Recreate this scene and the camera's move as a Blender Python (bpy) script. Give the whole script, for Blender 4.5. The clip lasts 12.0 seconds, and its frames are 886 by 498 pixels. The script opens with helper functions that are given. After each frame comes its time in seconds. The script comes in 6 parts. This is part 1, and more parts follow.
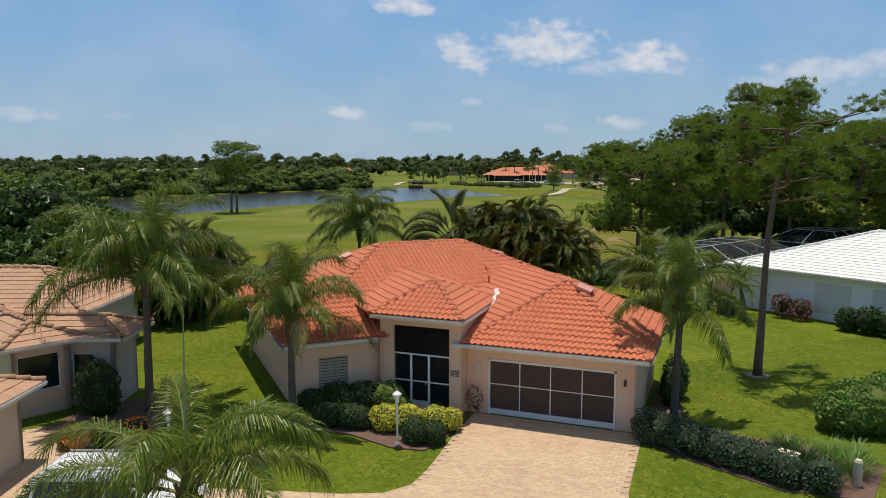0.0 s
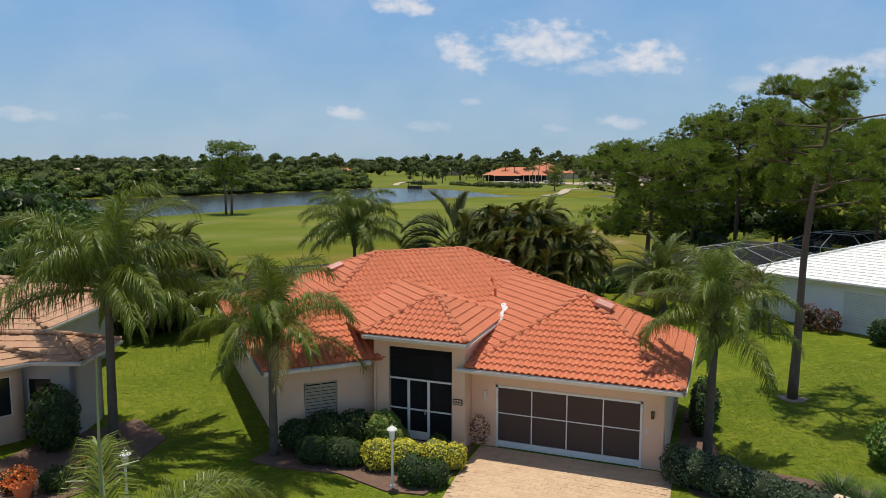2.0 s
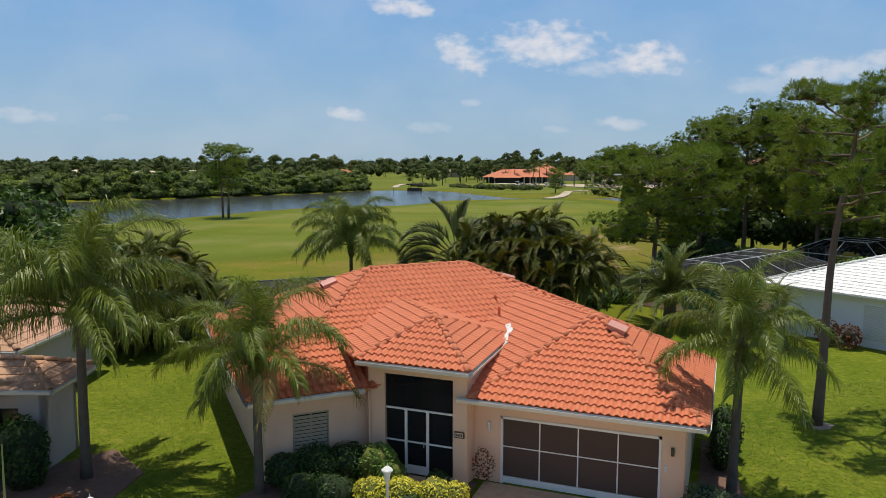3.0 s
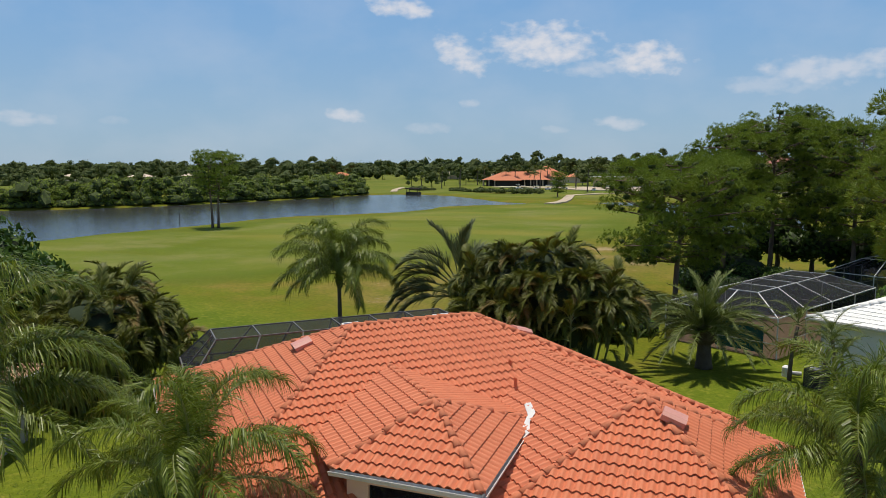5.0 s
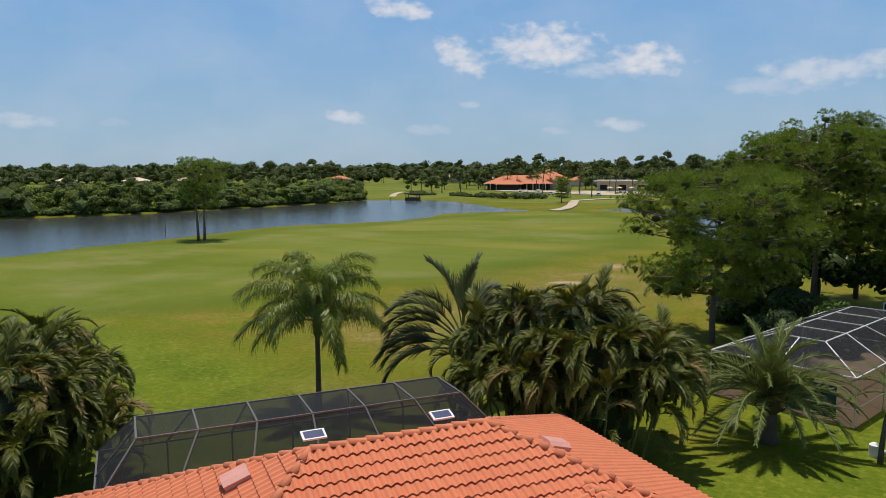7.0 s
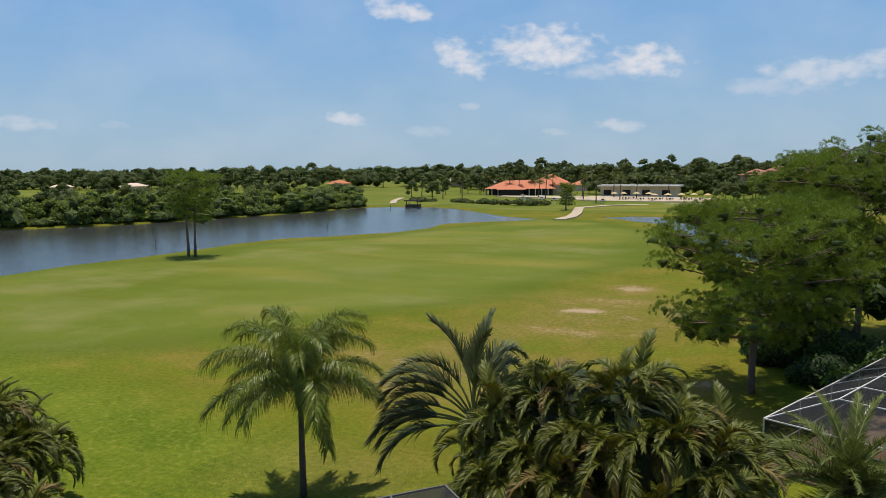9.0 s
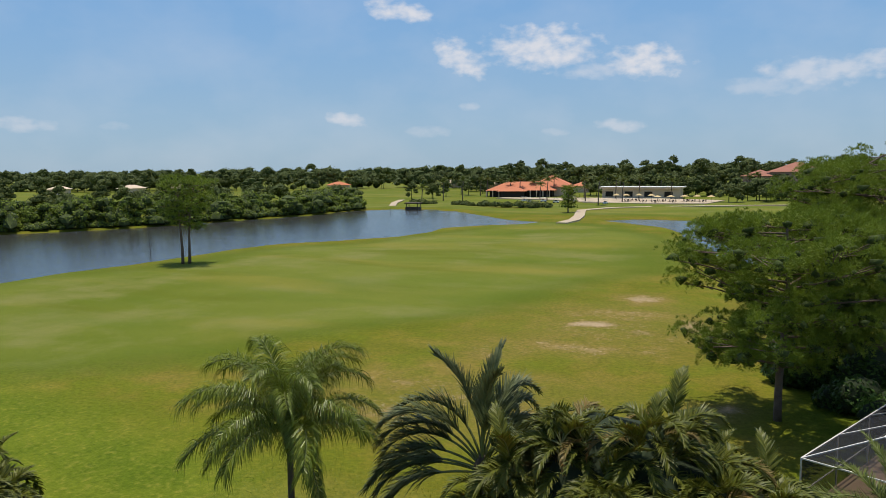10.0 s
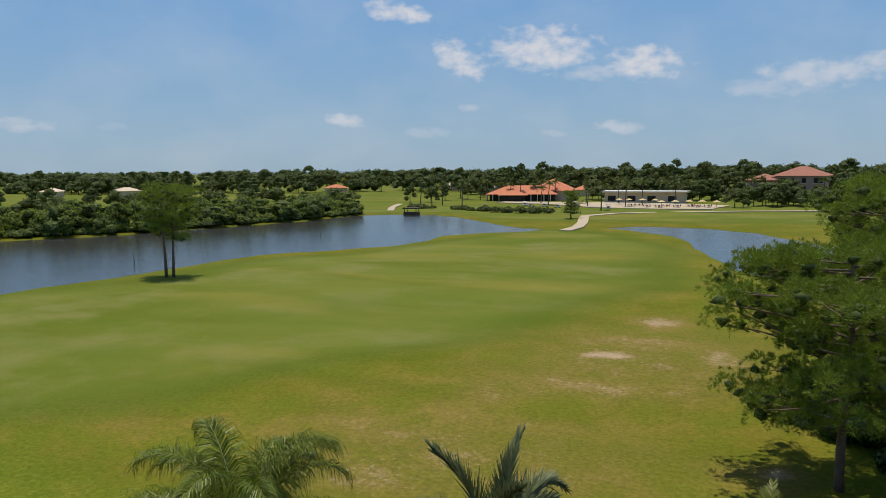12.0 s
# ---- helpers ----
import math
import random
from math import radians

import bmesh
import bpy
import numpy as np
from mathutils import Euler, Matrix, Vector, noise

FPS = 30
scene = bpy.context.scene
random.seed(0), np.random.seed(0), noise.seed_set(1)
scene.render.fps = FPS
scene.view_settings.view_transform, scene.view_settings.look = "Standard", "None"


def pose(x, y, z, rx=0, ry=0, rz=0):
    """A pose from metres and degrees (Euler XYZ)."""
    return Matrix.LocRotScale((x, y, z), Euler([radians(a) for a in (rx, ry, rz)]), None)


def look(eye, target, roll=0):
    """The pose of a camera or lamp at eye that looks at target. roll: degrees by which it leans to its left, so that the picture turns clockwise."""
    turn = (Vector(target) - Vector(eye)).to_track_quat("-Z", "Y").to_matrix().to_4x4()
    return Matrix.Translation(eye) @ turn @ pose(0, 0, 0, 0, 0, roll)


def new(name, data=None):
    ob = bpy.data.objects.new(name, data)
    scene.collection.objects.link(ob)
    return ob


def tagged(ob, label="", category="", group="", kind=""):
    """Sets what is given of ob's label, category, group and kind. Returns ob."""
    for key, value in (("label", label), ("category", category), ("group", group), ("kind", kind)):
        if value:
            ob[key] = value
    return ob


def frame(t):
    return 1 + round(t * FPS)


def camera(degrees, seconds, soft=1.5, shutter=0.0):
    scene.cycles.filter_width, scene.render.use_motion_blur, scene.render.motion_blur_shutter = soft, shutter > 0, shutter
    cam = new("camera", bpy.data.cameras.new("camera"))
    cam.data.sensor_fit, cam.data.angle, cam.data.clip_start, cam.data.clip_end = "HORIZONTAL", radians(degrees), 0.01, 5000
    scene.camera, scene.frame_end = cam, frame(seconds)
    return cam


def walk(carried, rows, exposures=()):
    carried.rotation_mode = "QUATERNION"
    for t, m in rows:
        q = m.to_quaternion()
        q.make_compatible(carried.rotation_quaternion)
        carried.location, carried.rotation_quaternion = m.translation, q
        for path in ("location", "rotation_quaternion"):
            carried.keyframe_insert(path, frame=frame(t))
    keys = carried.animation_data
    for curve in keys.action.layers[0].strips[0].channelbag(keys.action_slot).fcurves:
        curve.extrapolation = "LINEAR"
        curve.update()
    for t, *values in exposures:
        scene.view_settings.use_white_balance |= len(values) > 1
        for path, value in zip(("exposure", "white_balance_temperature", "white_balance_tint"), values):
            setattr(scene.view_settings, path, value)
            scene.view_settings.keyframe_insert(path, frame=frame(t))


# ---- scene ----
cam = camera(62.5, 12.0, soft=0.75)
PATH = [
    (0, (-0.754, 2.528, 10.115), (-1.483, 4.375, 9.877), 0.0),
    (0.5, (-1.108, 3.275, 10.107), (-1.835, 5.123, 9.87), 0.0),
    (1, (-1.452, 4.062, 10.084), (-2.18, 5.91, 9.846), 0.0),
    (1.5, (-1.768, 4.861, 10.088), (-2.495, 6.709, 9.85), 0.0),
    (2, (-2.09, 5.678, 10.125), (-2.817, 7.526, 9.887), 0.0),
    (2.5, (-2.478, 6.618, 10.253), (-3.204, 8.466, 10.017), 0.0),
    (3, (-2.867, 7.633, 10.473), (-3.594, 9.481, 10.238), 0.0),
    (5, (-5.188, 13.391, 11.499), (-5.914, 15.24, 11.266), -0.3),
    (5.5, (-6.006, 15.453, 11.75), (-6.733, 17.302, 11.518), -0.4),
    (6, (-6.765, 17.446, 12.024), (-7.493, 19.294, 11.792), -0.4),
    (6.5, (-7.473, 19.263, 12.293), (-8.2, 21.111, 12.063), -0.4),
    (7, (-8.153, 20.997, 12.562), (-8.88, 22.846, 12.333), -0.4),
    (9, (-10.568, 26.545, 14.244), (-11.297, 28.394, 14.019), -0.6),
    (9.5, (-11.298, 27.999, 14.548), (-12.026, 29.848, 14.323), -0.6),
    (10, (-11.907, 29.48, 14.846), (-12.636, 31.329, 14.622), -0.7),
    (10.5, (-12.489, 30.931, 15.118), (-13.216, 32.781, 14.895), -0.6),
    (11, (-13.053, 32.428, 15.379), (-13.781, 34.277, 15.157), -0.7),
    (11.5, (-13.722, 34.03, 15.638), (-14.447, 35.881, 15.417), -0.6),
    (12, (-14.422, 35.757, 15.901), (-15.148, 37.607, 15.68), -0.6),
]
walk(cam, [(t, look(eye, target, roll)) for t, eye, target, roll in PATH], [(0.0, -0.1), (2.0, -0.04), (5.5, -0.1), (7.0, -0.08), (9.0, -0.03), (10.5, -0.09), (12.0, -0.2)])

# ---- world, sun, exposure ----
SUN_EL, SUN_AZ = 81.0, 122.0          # elevation; direction the light comes from, degrees anticlockwise from +x
sun_from = Vector((math.cos(radians(SUN_EL)) * math.cos(radians(SUN_AZ)), math.cos(radians(SUN_EL)) * math.sin(radians(SUN_AZ)), math.sin(radians(SUN_EL))))
sun_data = bpy.data.lights.new("sun", "SUN")
sun_data.energy, sun_data.angle, sun_data.color = 4.2, radians(0.55), (1.0, 0.93, 0.80)
sun = new("sun", sun_data)
sun.matrix_world = look((0, 0, 60), Vector((0, 0, 60)) - sun_from)

world = bpy.data.worlds.new("sky")
scene.world = world
world.use_nodes = True


def sky_nodes():
    nt = world.node_tree
    nt.nodes.clear()
    N, L = nt.nodes.new, nt.links.new
    out, bg = N("ShaderNodeOutputWorld"), N("ShaderNodeBackground")
    sky = N("ShaderNodeTexSky")
    sky.sky_type, sky.sun_disc = "NISHITA", False
    sky.sun_elevation, sky.sun_rotation = radians(SUN_EL), radians(90 - SUN_AZ)
    sky.altitude, sky.air_density, sky.dust_density, sky.ozone_density = 0, 1.0, 0.6, 2.0
    tc, sep = N("ShaderNodeTexCoord"), N("ShaderNodeSeparateXYZ")
    L(tc.outputs["Generated"], sep.inputs[0])

    def m(op, a, b=None, c=None):
        n = N("ShaderNodeMath")
        n.operation = op
        for k, v in enumerate((a, b, c)):
            if v is None:
                continue
            if isinstance(v, (int, float)):
                n.inputs[k].default_value = v
            else:
                L(v, n.inputs[k])
        return n.outputs[0]

    # azimuth measured to the right of the flight line, elevation, both in degrees
    az = m("MULTIPLY", m("ARCTAN2", sep.outputs[0], sep.outputs[1]), 57.2958)
    az = m("ADD", az, 21.5)
    el = m("MULTIPLY", m("ARCSINE", sep.outputs[2]), 57.2958)
    comb = N("ShaderNodeCombineXYZ")
    L(az, comb.inputs[0])
    L(m("MULTIPLY", el, 1.6), comb.inputs[1])
    noise1, noise2 = N("ShaderNodeTexNoise"), N("ShaderNodeTexNoise")
    noise1.inputs["Scale"].default_value, noise1.inputs["Detail"].default_value = 0.75, 7.0
    noise2.inputs["Scale"].default_value, noise2.inputs["Detail"].default_value = 0.13, 4.0
    noise1.inputs["Roughness"].default_value = 0.5
    L(comb.outputs[0], noise1.inputs["Vector"])
    L(comb.outputs[0], noise2.inputs["Vector"])
    total = None
    # centre azimuth, elevation, half width, half height, density, slope
    for ca, ce, wa, we, dens, tilt in CLOUDS:
        da = m("SUBTRACT", az, ca)
        de = m("SUBTRACT", m("SUBTRACT", el, ce), m("MULTIPLY", da, tilt))
        q = m("ADD", m("POWER", m("ABSOLUTE", m("DIVIDE", da, wa)), 2.0), m("POWER", m("ABSOLUTE", m("DIVIDE", de, we)), 2.0))
        f = m("SUBTRACT", 1.0, q)
        f = m("ADD", f, m("MULTIPLY", m("SUBTRACT", noise1.outputs["Fac"], 0.5), 2.6))
        n = N("ShaderNodeMapRange")
        n.interpolation_type = "SMOOTHSTEP"
        L(f, n.inputs[0])
        n.inputs[1].default_value, n.inputs[2].default_value, n.inputs[3].default_value, n.inputs[4].default_value = -0.05, 1.35, 0.0, dens
        total = n.outputs[0] if total is None else m("MAXIMUM", total, n.outputs[0])
    veil = N("ShaderNodeMapRange")
    L(noise2.outputs["Fac"], veil.inputs[0])
    veil.inputs[1].default_value, veil.inputs[2].default_value, veil.inputs[3].default_value, veil.inputs[4].default_value = 0.42, 0.85, 0.0, 0.22
    total = m("MAXIMUM", total, veil.outputs[0])
    haze = N("ShaderNodeMapRange")
    L(el, haze.inputs[0])
    haze.inputs[1].default_value, haze.inputs[2].default_value, haze.inputs[3].default_value, haze.inputs[4].default_value = 8.0, 45.0, 0.85, 0.0
    grad = N("ShaderNodeMapRange")
    L(el, grad.inputs[0])
    grad.inputs[1].default_value, grad.inputs[2].default_value = 0.0, 15.0
    mixg = N("ShaderNodeMixRGB")
    L(grad.outputs[0], mixg.inputs[0])
    mixg.inputs[1].default_value, mixg.inputs[2].default_value = SKY_HAZE, SKY_BLUE
    mixh, mixc = N("ShaderNodeMixRGB"), N("ShaderNodeMixRGB")
    L(haze.outputs[0], mixh.inputs[0])
    L(sky.outputs[0], mixh.inputs[1])
    L(mixg.outputs[0], mixh.inputs[2])
    L(total, mixc.inputs[0])
    L(mixh.outputs[0], mixc.inputs[1])
    mixc.inputs[2].default_value = SKY_CLOUD
    L(mixc.outputs[0], bg.inputs[0])
    bg.inputs[1].default_value = SKY_STRENGTH
    L(bg.outputs[0], out.inputs[0])


SKY_STRENGTH = 0.106
SKY_HAZE, SKY_BLUE, SKY_CLOUD = (3.2, 4.7, 6.1, 1), (1.6, 3.8, 7.2, 1), (7.2, 7.2, 7.6, 1)
CLOUDS = [(7.8, 8.8, 4.9, 1.9, 0.9, -0.03), (15.4, 7.5, 3.6, 1.5, 0.92, -0.06), (1.4, 8.2, 2.6, 1.5, 0.88, -0.45), (11.5, 7.0, 3.0, 0.7, 0.45, 0.0),
          (-3.2, 11.7, 3.2, 0.9, 0.9, -0.12), (27.0, 6.2, 5.0, 1.3, 0.6, 0.0), (31.0, 6.6, 3.0, 1.0, 0.6, 0.0), (-7.3, 3.7, 1.8, 0.7, 0.75, -0.15), (24.5, 5.4, 5.0, 1.0, 0.35, 0.0),
          (13.6, 2.9, 2.0, 0.65, 0.5, -0.1), (-29.5, 3.2, 2.4, 0.65, 0.45, 0.0), (-0.9, 2.7, 2.4, 0.5, 0.28, 0.0), (2.2, 4.6, 0.9, 0.5, 0.4, 0.0), (8.8, 2.6, 1.6, 0.45, 0.28, 0.0), (-24, 3.1, 1.2, 0.4, 0.25, 0.0)]
sky_nodes()

# ---- materials ----
def mat(name, c1, c2=None, scale=3.0, rough=0.8, bump=0.0, metal=0.0, rand=0.0, fine=8.0, spec=0.5, leaf=0.0):
    """A surface whose colour wanders between c1 and c2 at two scales. rand: how far single pieces differ; leaf: light that passes through."""
    c2 = c2 or tuple(0.8 * c for c in c1)
    mt = bpy.data.materials.new(name)
    mt.use_nodes = True
    nt = mt.node_tree
    N, L = nt.nodes.new, nt.links.new
    bsdf = nt.nodes["Principled BSDF"]
    bsdf.inputs["Roughness"].default_value, bsdf.inputs["Metallic"].default_value = rough, metal
    bsdf.inputs["Specular IOR Level"].default_value = 0.44 * spec if leaf else spec
    geo = N("ShaderNodeNewGeometry")
    n1, n2 = N("ShaderNodeTexNoise"), N("ShaderNodeTexNoise")
    for n, s in ((n1, scale), (n2, scale * fine)):
        n.inputs["Scale"].default_value, n.inputs["Detail"].default_value = s, 5.0
        L(geo.outputs["Position"], n.inputs["Vector"])
    add = N("ShaderNodeMath")
    add.operation = "MULTIPLY_ADD"
    L(n2.outputs["Fac"], add.inputs[0])
    add.inputs[1].default_value = 0.5
    half = N("ShaderNodeMath")
    half.operation = "MULTIPLY"
    L(n1.outputs["Fac"], half.inputs[0])
    half.inputs[1].default_value = 0.5
    L(half.outputs[0], add.inputs[2])
    fac = add.outputs[0]
    ramp = N("ShaderNodeMapRange")
    L(fac, ramp.inputs[0])
    ramp.inputs[1].default_value, ramp.inputs[2].default_value = 0.32, 0.68
    fac = ramp.outputs[0]
    if rand:
        oi = N("ShaderNodeObjectInfo")
        s1 = N("ShaderNodeMath")
        s1.operation = "ADD"
        L(oi.outputs["Random"], s1.inputs[0])
        L(geo.outputs["Random Per Island"], s1.inputs[1])
        fr = N("ShaderNodeMath")
        fr.operation = "FRACT"
        L(s1.outputs[0], fr.inputs[0])
        mx = N("ShaderNodeMix")
        mx.inputs[0].default_value = rand
        L(fac, mx.inputs[2])
        L(fr.outputs[0], mx.inputs[3])
        fac = mx.outputs[0]
    mix = N("ShaderNodeMixRGB")
    L(fac, mix.inputs[0])
    mix.inputs[1].default_value, mix.inputs[2].default_value = (*c1, 1), (*c2, 1)
    L(mix.outputs[0], bsdf.inputs["Base Color"])
    if bump:
        bp = N("ShaderNodeBump")
        bp.inputs["Strength"].default_value, bp.inputs["Distance"].default_value = bump, 0.03
        L(n2.outputs["Fac"], bp.inputs["Height"])
        L(bp.outputs[0], bsdf.inputs["Normal"])
    if leaf:
        tr, ms = N("ShaderNodeBsdfTranslucent"), N("ShaderNodeMixShader")
        L(mix.outputs[0], tr.inputs[0])
        ms.inputs[0].default_value = leaf
        L(bsdf.outputs[0], ms.inputs[1])
        L(tr.outputs[0], ms.inputs[2])
        L(ms.outputs[0], nt.nodes["Material Output"].inputs[0])
    return mt


M = {
    "tile": mat("terracotta_tile", (0.66, 0.212, 0.098), (0.57, 0.167, 0.076), 0.7, 0.75, 0.1, rand=0.45),
    "ridge": mat("ridge_mortar_tile", (0.65, 0.209, 0.097), (0.56, 0.164, 0.075), 1.2, 0.8, 0.15, rand=0.3),
    "stucco": mat("peach_stucco", (0.80, 0.56, 0.40), (0.74, 0.50, 0.35), 1.2, 0.9, 0.35, fine=40),
    "cream": mat("cream_stucco", (0.66, 0.53, 0.40), (0.60, 0.47, 0.35), 1.2, 0.9, 0.3, fine=40),
    "greystucco": mat("grey_stucco", (0.50, 0.46, 0.43), (0.45, 0.41, 0.38), 1.2, 0.9, 0.3, fine=40),
    "whitewall": mat("white_stucco", (0.90, 0.89, 0.88), (0.84, 0.83, 0.82), 0.8, 0.9, 0.2, fine=30),
    "white": mat("white_paint", (0.80, 0.79, 0.76), (0.70, 0.69, 0.66), 2.0, 0.5),
    "gutter": mat("white_aluminium_gutter", (0.74, 0.72, 0.68), (0.62, 0.60, 0.57), 2.0, 0.45),
    "umbrella": mat("tan_canvas", (0.62, 0.47, 0.24), (0.52, 0.38, 0.18), 1.5, 0.9, 0.2),
    # near-black: colour of small dark parts, and painted shade of rooms and openings
    "dark": mat("dark_paint_and_shade", (0.02, 0.018, 0.016), (0.03, 0.026, 0.022), 1.0, 0.9),
    "screenbrown": mat("brown_garage_mesh", (0.085, 0.055, 0.042), (0.07, 0.045, 0.035), 1.0, 0.85, fine=60),
    "tan_tile": mat("tan_concrete_tile", (0.50, 0.29, 0.17), (0.40, 0.225, 0.135), 0.9, 0.8, 0.1, rand=0.5),
    "white_tile": mat("white_roof_tile", (0.80, 0.79, 0.75), (0.72, 0.71, 0.67), 0.8, 0.7, rand=0.3),
    "orange_tile": mat("orange_far_tile", (0.58, 0.20, 0.09), (0.48, 0.15, 0.07), 0.4, 0.8, rand=0.3),
    "paver": mat("tan_paver", (0.62, 0.45, 0.285), (0.46, 0.30, 0.19), 0.55, 0.85, 0.15, rand=0.4),
    "joint": mat("paver_joint_sand", (0.50, 0.355, 0.23), (0.42, 0.29, 0.19), 3, 0.95),
    "mulch": mat("brown_mulch", (0.20, 0.115, 0.08), (0.11, 0.065, 0.045), 4, 0.95, 0.8),
    "trunk": mat("grey_palm_trunk", (0.145, 0.120, 0.092), (0.085, 0.068, 0.052), 3, 0.9, 0.6),
    "bark": mat("pine_bark", (0.20, 0.14, 0.10), (0.10, 0.07, 0.055), 2.5, 0.95, 0.9),
    "boot": mat("brown_leaf_base", (0.12, 0.09, 0.06), (0.06, 0.045, 0.03), 5, 0.95, 0.5),
    "queen": mat("queen_palm_leaf", (0.058, 0.094, 0.008), (0.225, 0.275, 0.028), 0.8, 0.4, rand=0.7, leaf=0.26, spec=0.8),
    "queen_dry": mat("yellowing_palm_leaf", (0.22, 0.22, 0.06), (0.32, 0.22, 0.09), 0.8, 0.55, rand=0.7, leaf=0.25),
    "areca": mat("areca_leaf", (0.034, 0.056, 0.006), (0.20, 0.205, 0.024), 0.6, 0.48, rand=0.6, leaf=0.2, spec=0.7),
    "areca_dry": mat("areca_dry_leaf", (0.20, 0.17, 0.045), (0.26, 0.17, 0.06), 0.6, 0.5, rand=0.65, leaf=0.22),
    "tri": mat("silver_green_leaf", (0.085, 0.112, 0.042), (0.21, 0.235, 0.10), 0.8, 0.55, rand=0.5, leaf=0.2, spec=0.9),
    "date": mat("date_palm_leaf", (0.055, 0.085, 0.014), (0.19, 0.225, 0.05), 0.8, 0.45, rand=0.6, leaf=0.22),
    "rachis": mat("palm_stalk", (0.20, 0.22, 0.07), (0.14, 0.16, 0.05), 2, 0.6),
    "pine": mat("pine_needles", (0.078, 0.128, 0.013), (0.28, 0.355, 0.040), 0.35, 0.5, rand=0.5, leaf=0.3),
    "broad": mat("broad_leaf", (0.022, 0.055, 0.008), (0.10, 0.165, 0.022), 0.3, 0.45, rand=0.6, leaf=0.2),
    "wood_far": mat("far_wood_leaf", (0.055, 0.080, 0.021), (0.165, 0.185, 0.046), 0.05, 0.7, rand=0.55, leaf=0.15),
    "mangrove": mat("mangrove_leaf", (0.095, 0.145, 0.016), (0.29, 0.35, 0.042), 0.06, 0.6, rand=0.55, leaf=0.15),
    "hedge_dark": mat("dark_hedge_leaf", (0.022, 0.055, 0.012), (0.065, 0.12, 0.025), 1.0, 0.4, rand=0.6, leaf=0.15),
    "hedge_grey": mat("grey_green_leaf", (0.05, 0.085, 0.045), (0.11, 0.155, 0.085), 1.0, 0.5, rand=0.6, leaf=0.15),
    "croton": mat("yellow_leaf", (0.78, 0.68, 0.08), (0.50, 0.50, 0.055), 2.0, 0.5, rand=0.75, leaf=0.2),
    "lime": mat("bright_green_leaf", (0.10, 0.19, 0.03), (0.17, 0.27, 0.05), 1.0, 0.5, rand=0.6, leaf=0.2),
    "red_leaf": mat("red_leaf", (0.22, 0.05, 0.04), (0.10, 0.07, 0.03), 1.0, 0.5, rand=0.7, leaf=0.15),
    # dark green that paints the shade within pine crowns
    "core_pine": mat("needle_shade", (0.035, 0.055, 0.009), (0.06, 0.085, 0.014), 2.0, 0.95, bump=0.8),
    "core_lime": mat("inner_bright_foliage", (0.10, 0.115, 0.018), (0.14, 0.15, 0.025), 2.0, 0.9),
    # dark green that paints the woods' inner shade, on trunks too
    "core_wood": mat("wood_shade", (0.040, 0.060, 0.015), (0.075, 0.098, 0.022), 0.3, 0.95, bump=0.6),
    "litter": mat("needle_litter", (0.34, 0.27, 0.20), (0.22, 0.16, 0.11), 3, 0.95),
    # near-black green: shade between leaves, put into the colour of solid cores
    "core": mat("foliage_shade", (0.012, 0.022, 0.006), (0.02, 0.034, 0.009), 1.0, 0.95),
    "metal_grey": mat("grey_aluminium", (0.45, 0.45, 0.45), (0.38, 0.38, 0.38), 2, 0.4, metal=0.3),
    "glass_dark": mat("dark_window_glass", (0.015, 0.018, 0.02), (0.02, 0.023, 0.026), 1, 0.08, spec=0.6),
    "carpaint": mat("white_car_paint", (0.78, 0.78, 0.78), (0.74, 0.74, 0.74), 1, 0.18),
    "rubber": mat("black_rubber", (0.02, 0.02, 0.02), (0.03, 0.03, 0.03), 4, 0.8),
    "teal": mat("teal_canvas", (0.02, 0.30, 0.28), (0.02, 0.24, 0.23), 1, 0.7),
    "sandpath": mat("pale_shell_path", (0.52, 0.42, 0.30), (0.42, 0.33, 0.23), 0.3, 0.95),
    "condo": mat("mauve_stucco", (0.46, 0.30, 0.26), (0.40, 0.26, 0.22), 0.2, 0.9),
    "condo_tile": mat("dull_red_tile", (0.36, 0.15, 0.10), (0.30, 0.12, 0.08), 0.2, 0.85),
    "flower": mat("orange_red_flower", (0.75, 0.12, 0.03), (0.80, 0.30, 0.05), 5, 0.6, rand=0.7),
}


def screen_mat(name, col, clear):
    mt = bpy.data.materials.new(name)
    mt.use_nodes = True
    nt = mt.node_tree
    bsdf, tr, ms = nt.nodes["Principled BSDF"], nt.nodes.new("ShaderNodeBsdfTransparent"), nt.nodes.new("ShaderNodeMixShader")
    bsdf.inputs["Base Color"].default_value, bsdf.inputs["Roughness"].default_value = (*col, 1), 0.9
    bsdf.inputs["Specular IOR Level"].default_value = 0.08
    ms.inputs[0].default_value = clear
    nt.links.new(bsdf.outputs[0], ms.inputs[1])
    nt.links.new(tr.outputs[0], ms.inputs[2])
    nt.links.new(ms.outputs[0], nt.nodes["Material Output"].inputs[0])
    return mt


M["cage_screen"] = screen_mat("charcoal_insect_screen", (0.034, 0.036, 0.042), 0.42)
M["bronze"] = mat("bronze_grey_aluminium", (0.13, 0.125, 0.12), (0.10, 0.095, 0.09), 2, 0.5)
M["door_screen"] = screen_mat("dark_door_screen", (0.02, 0.02, 0.02), 0.35)


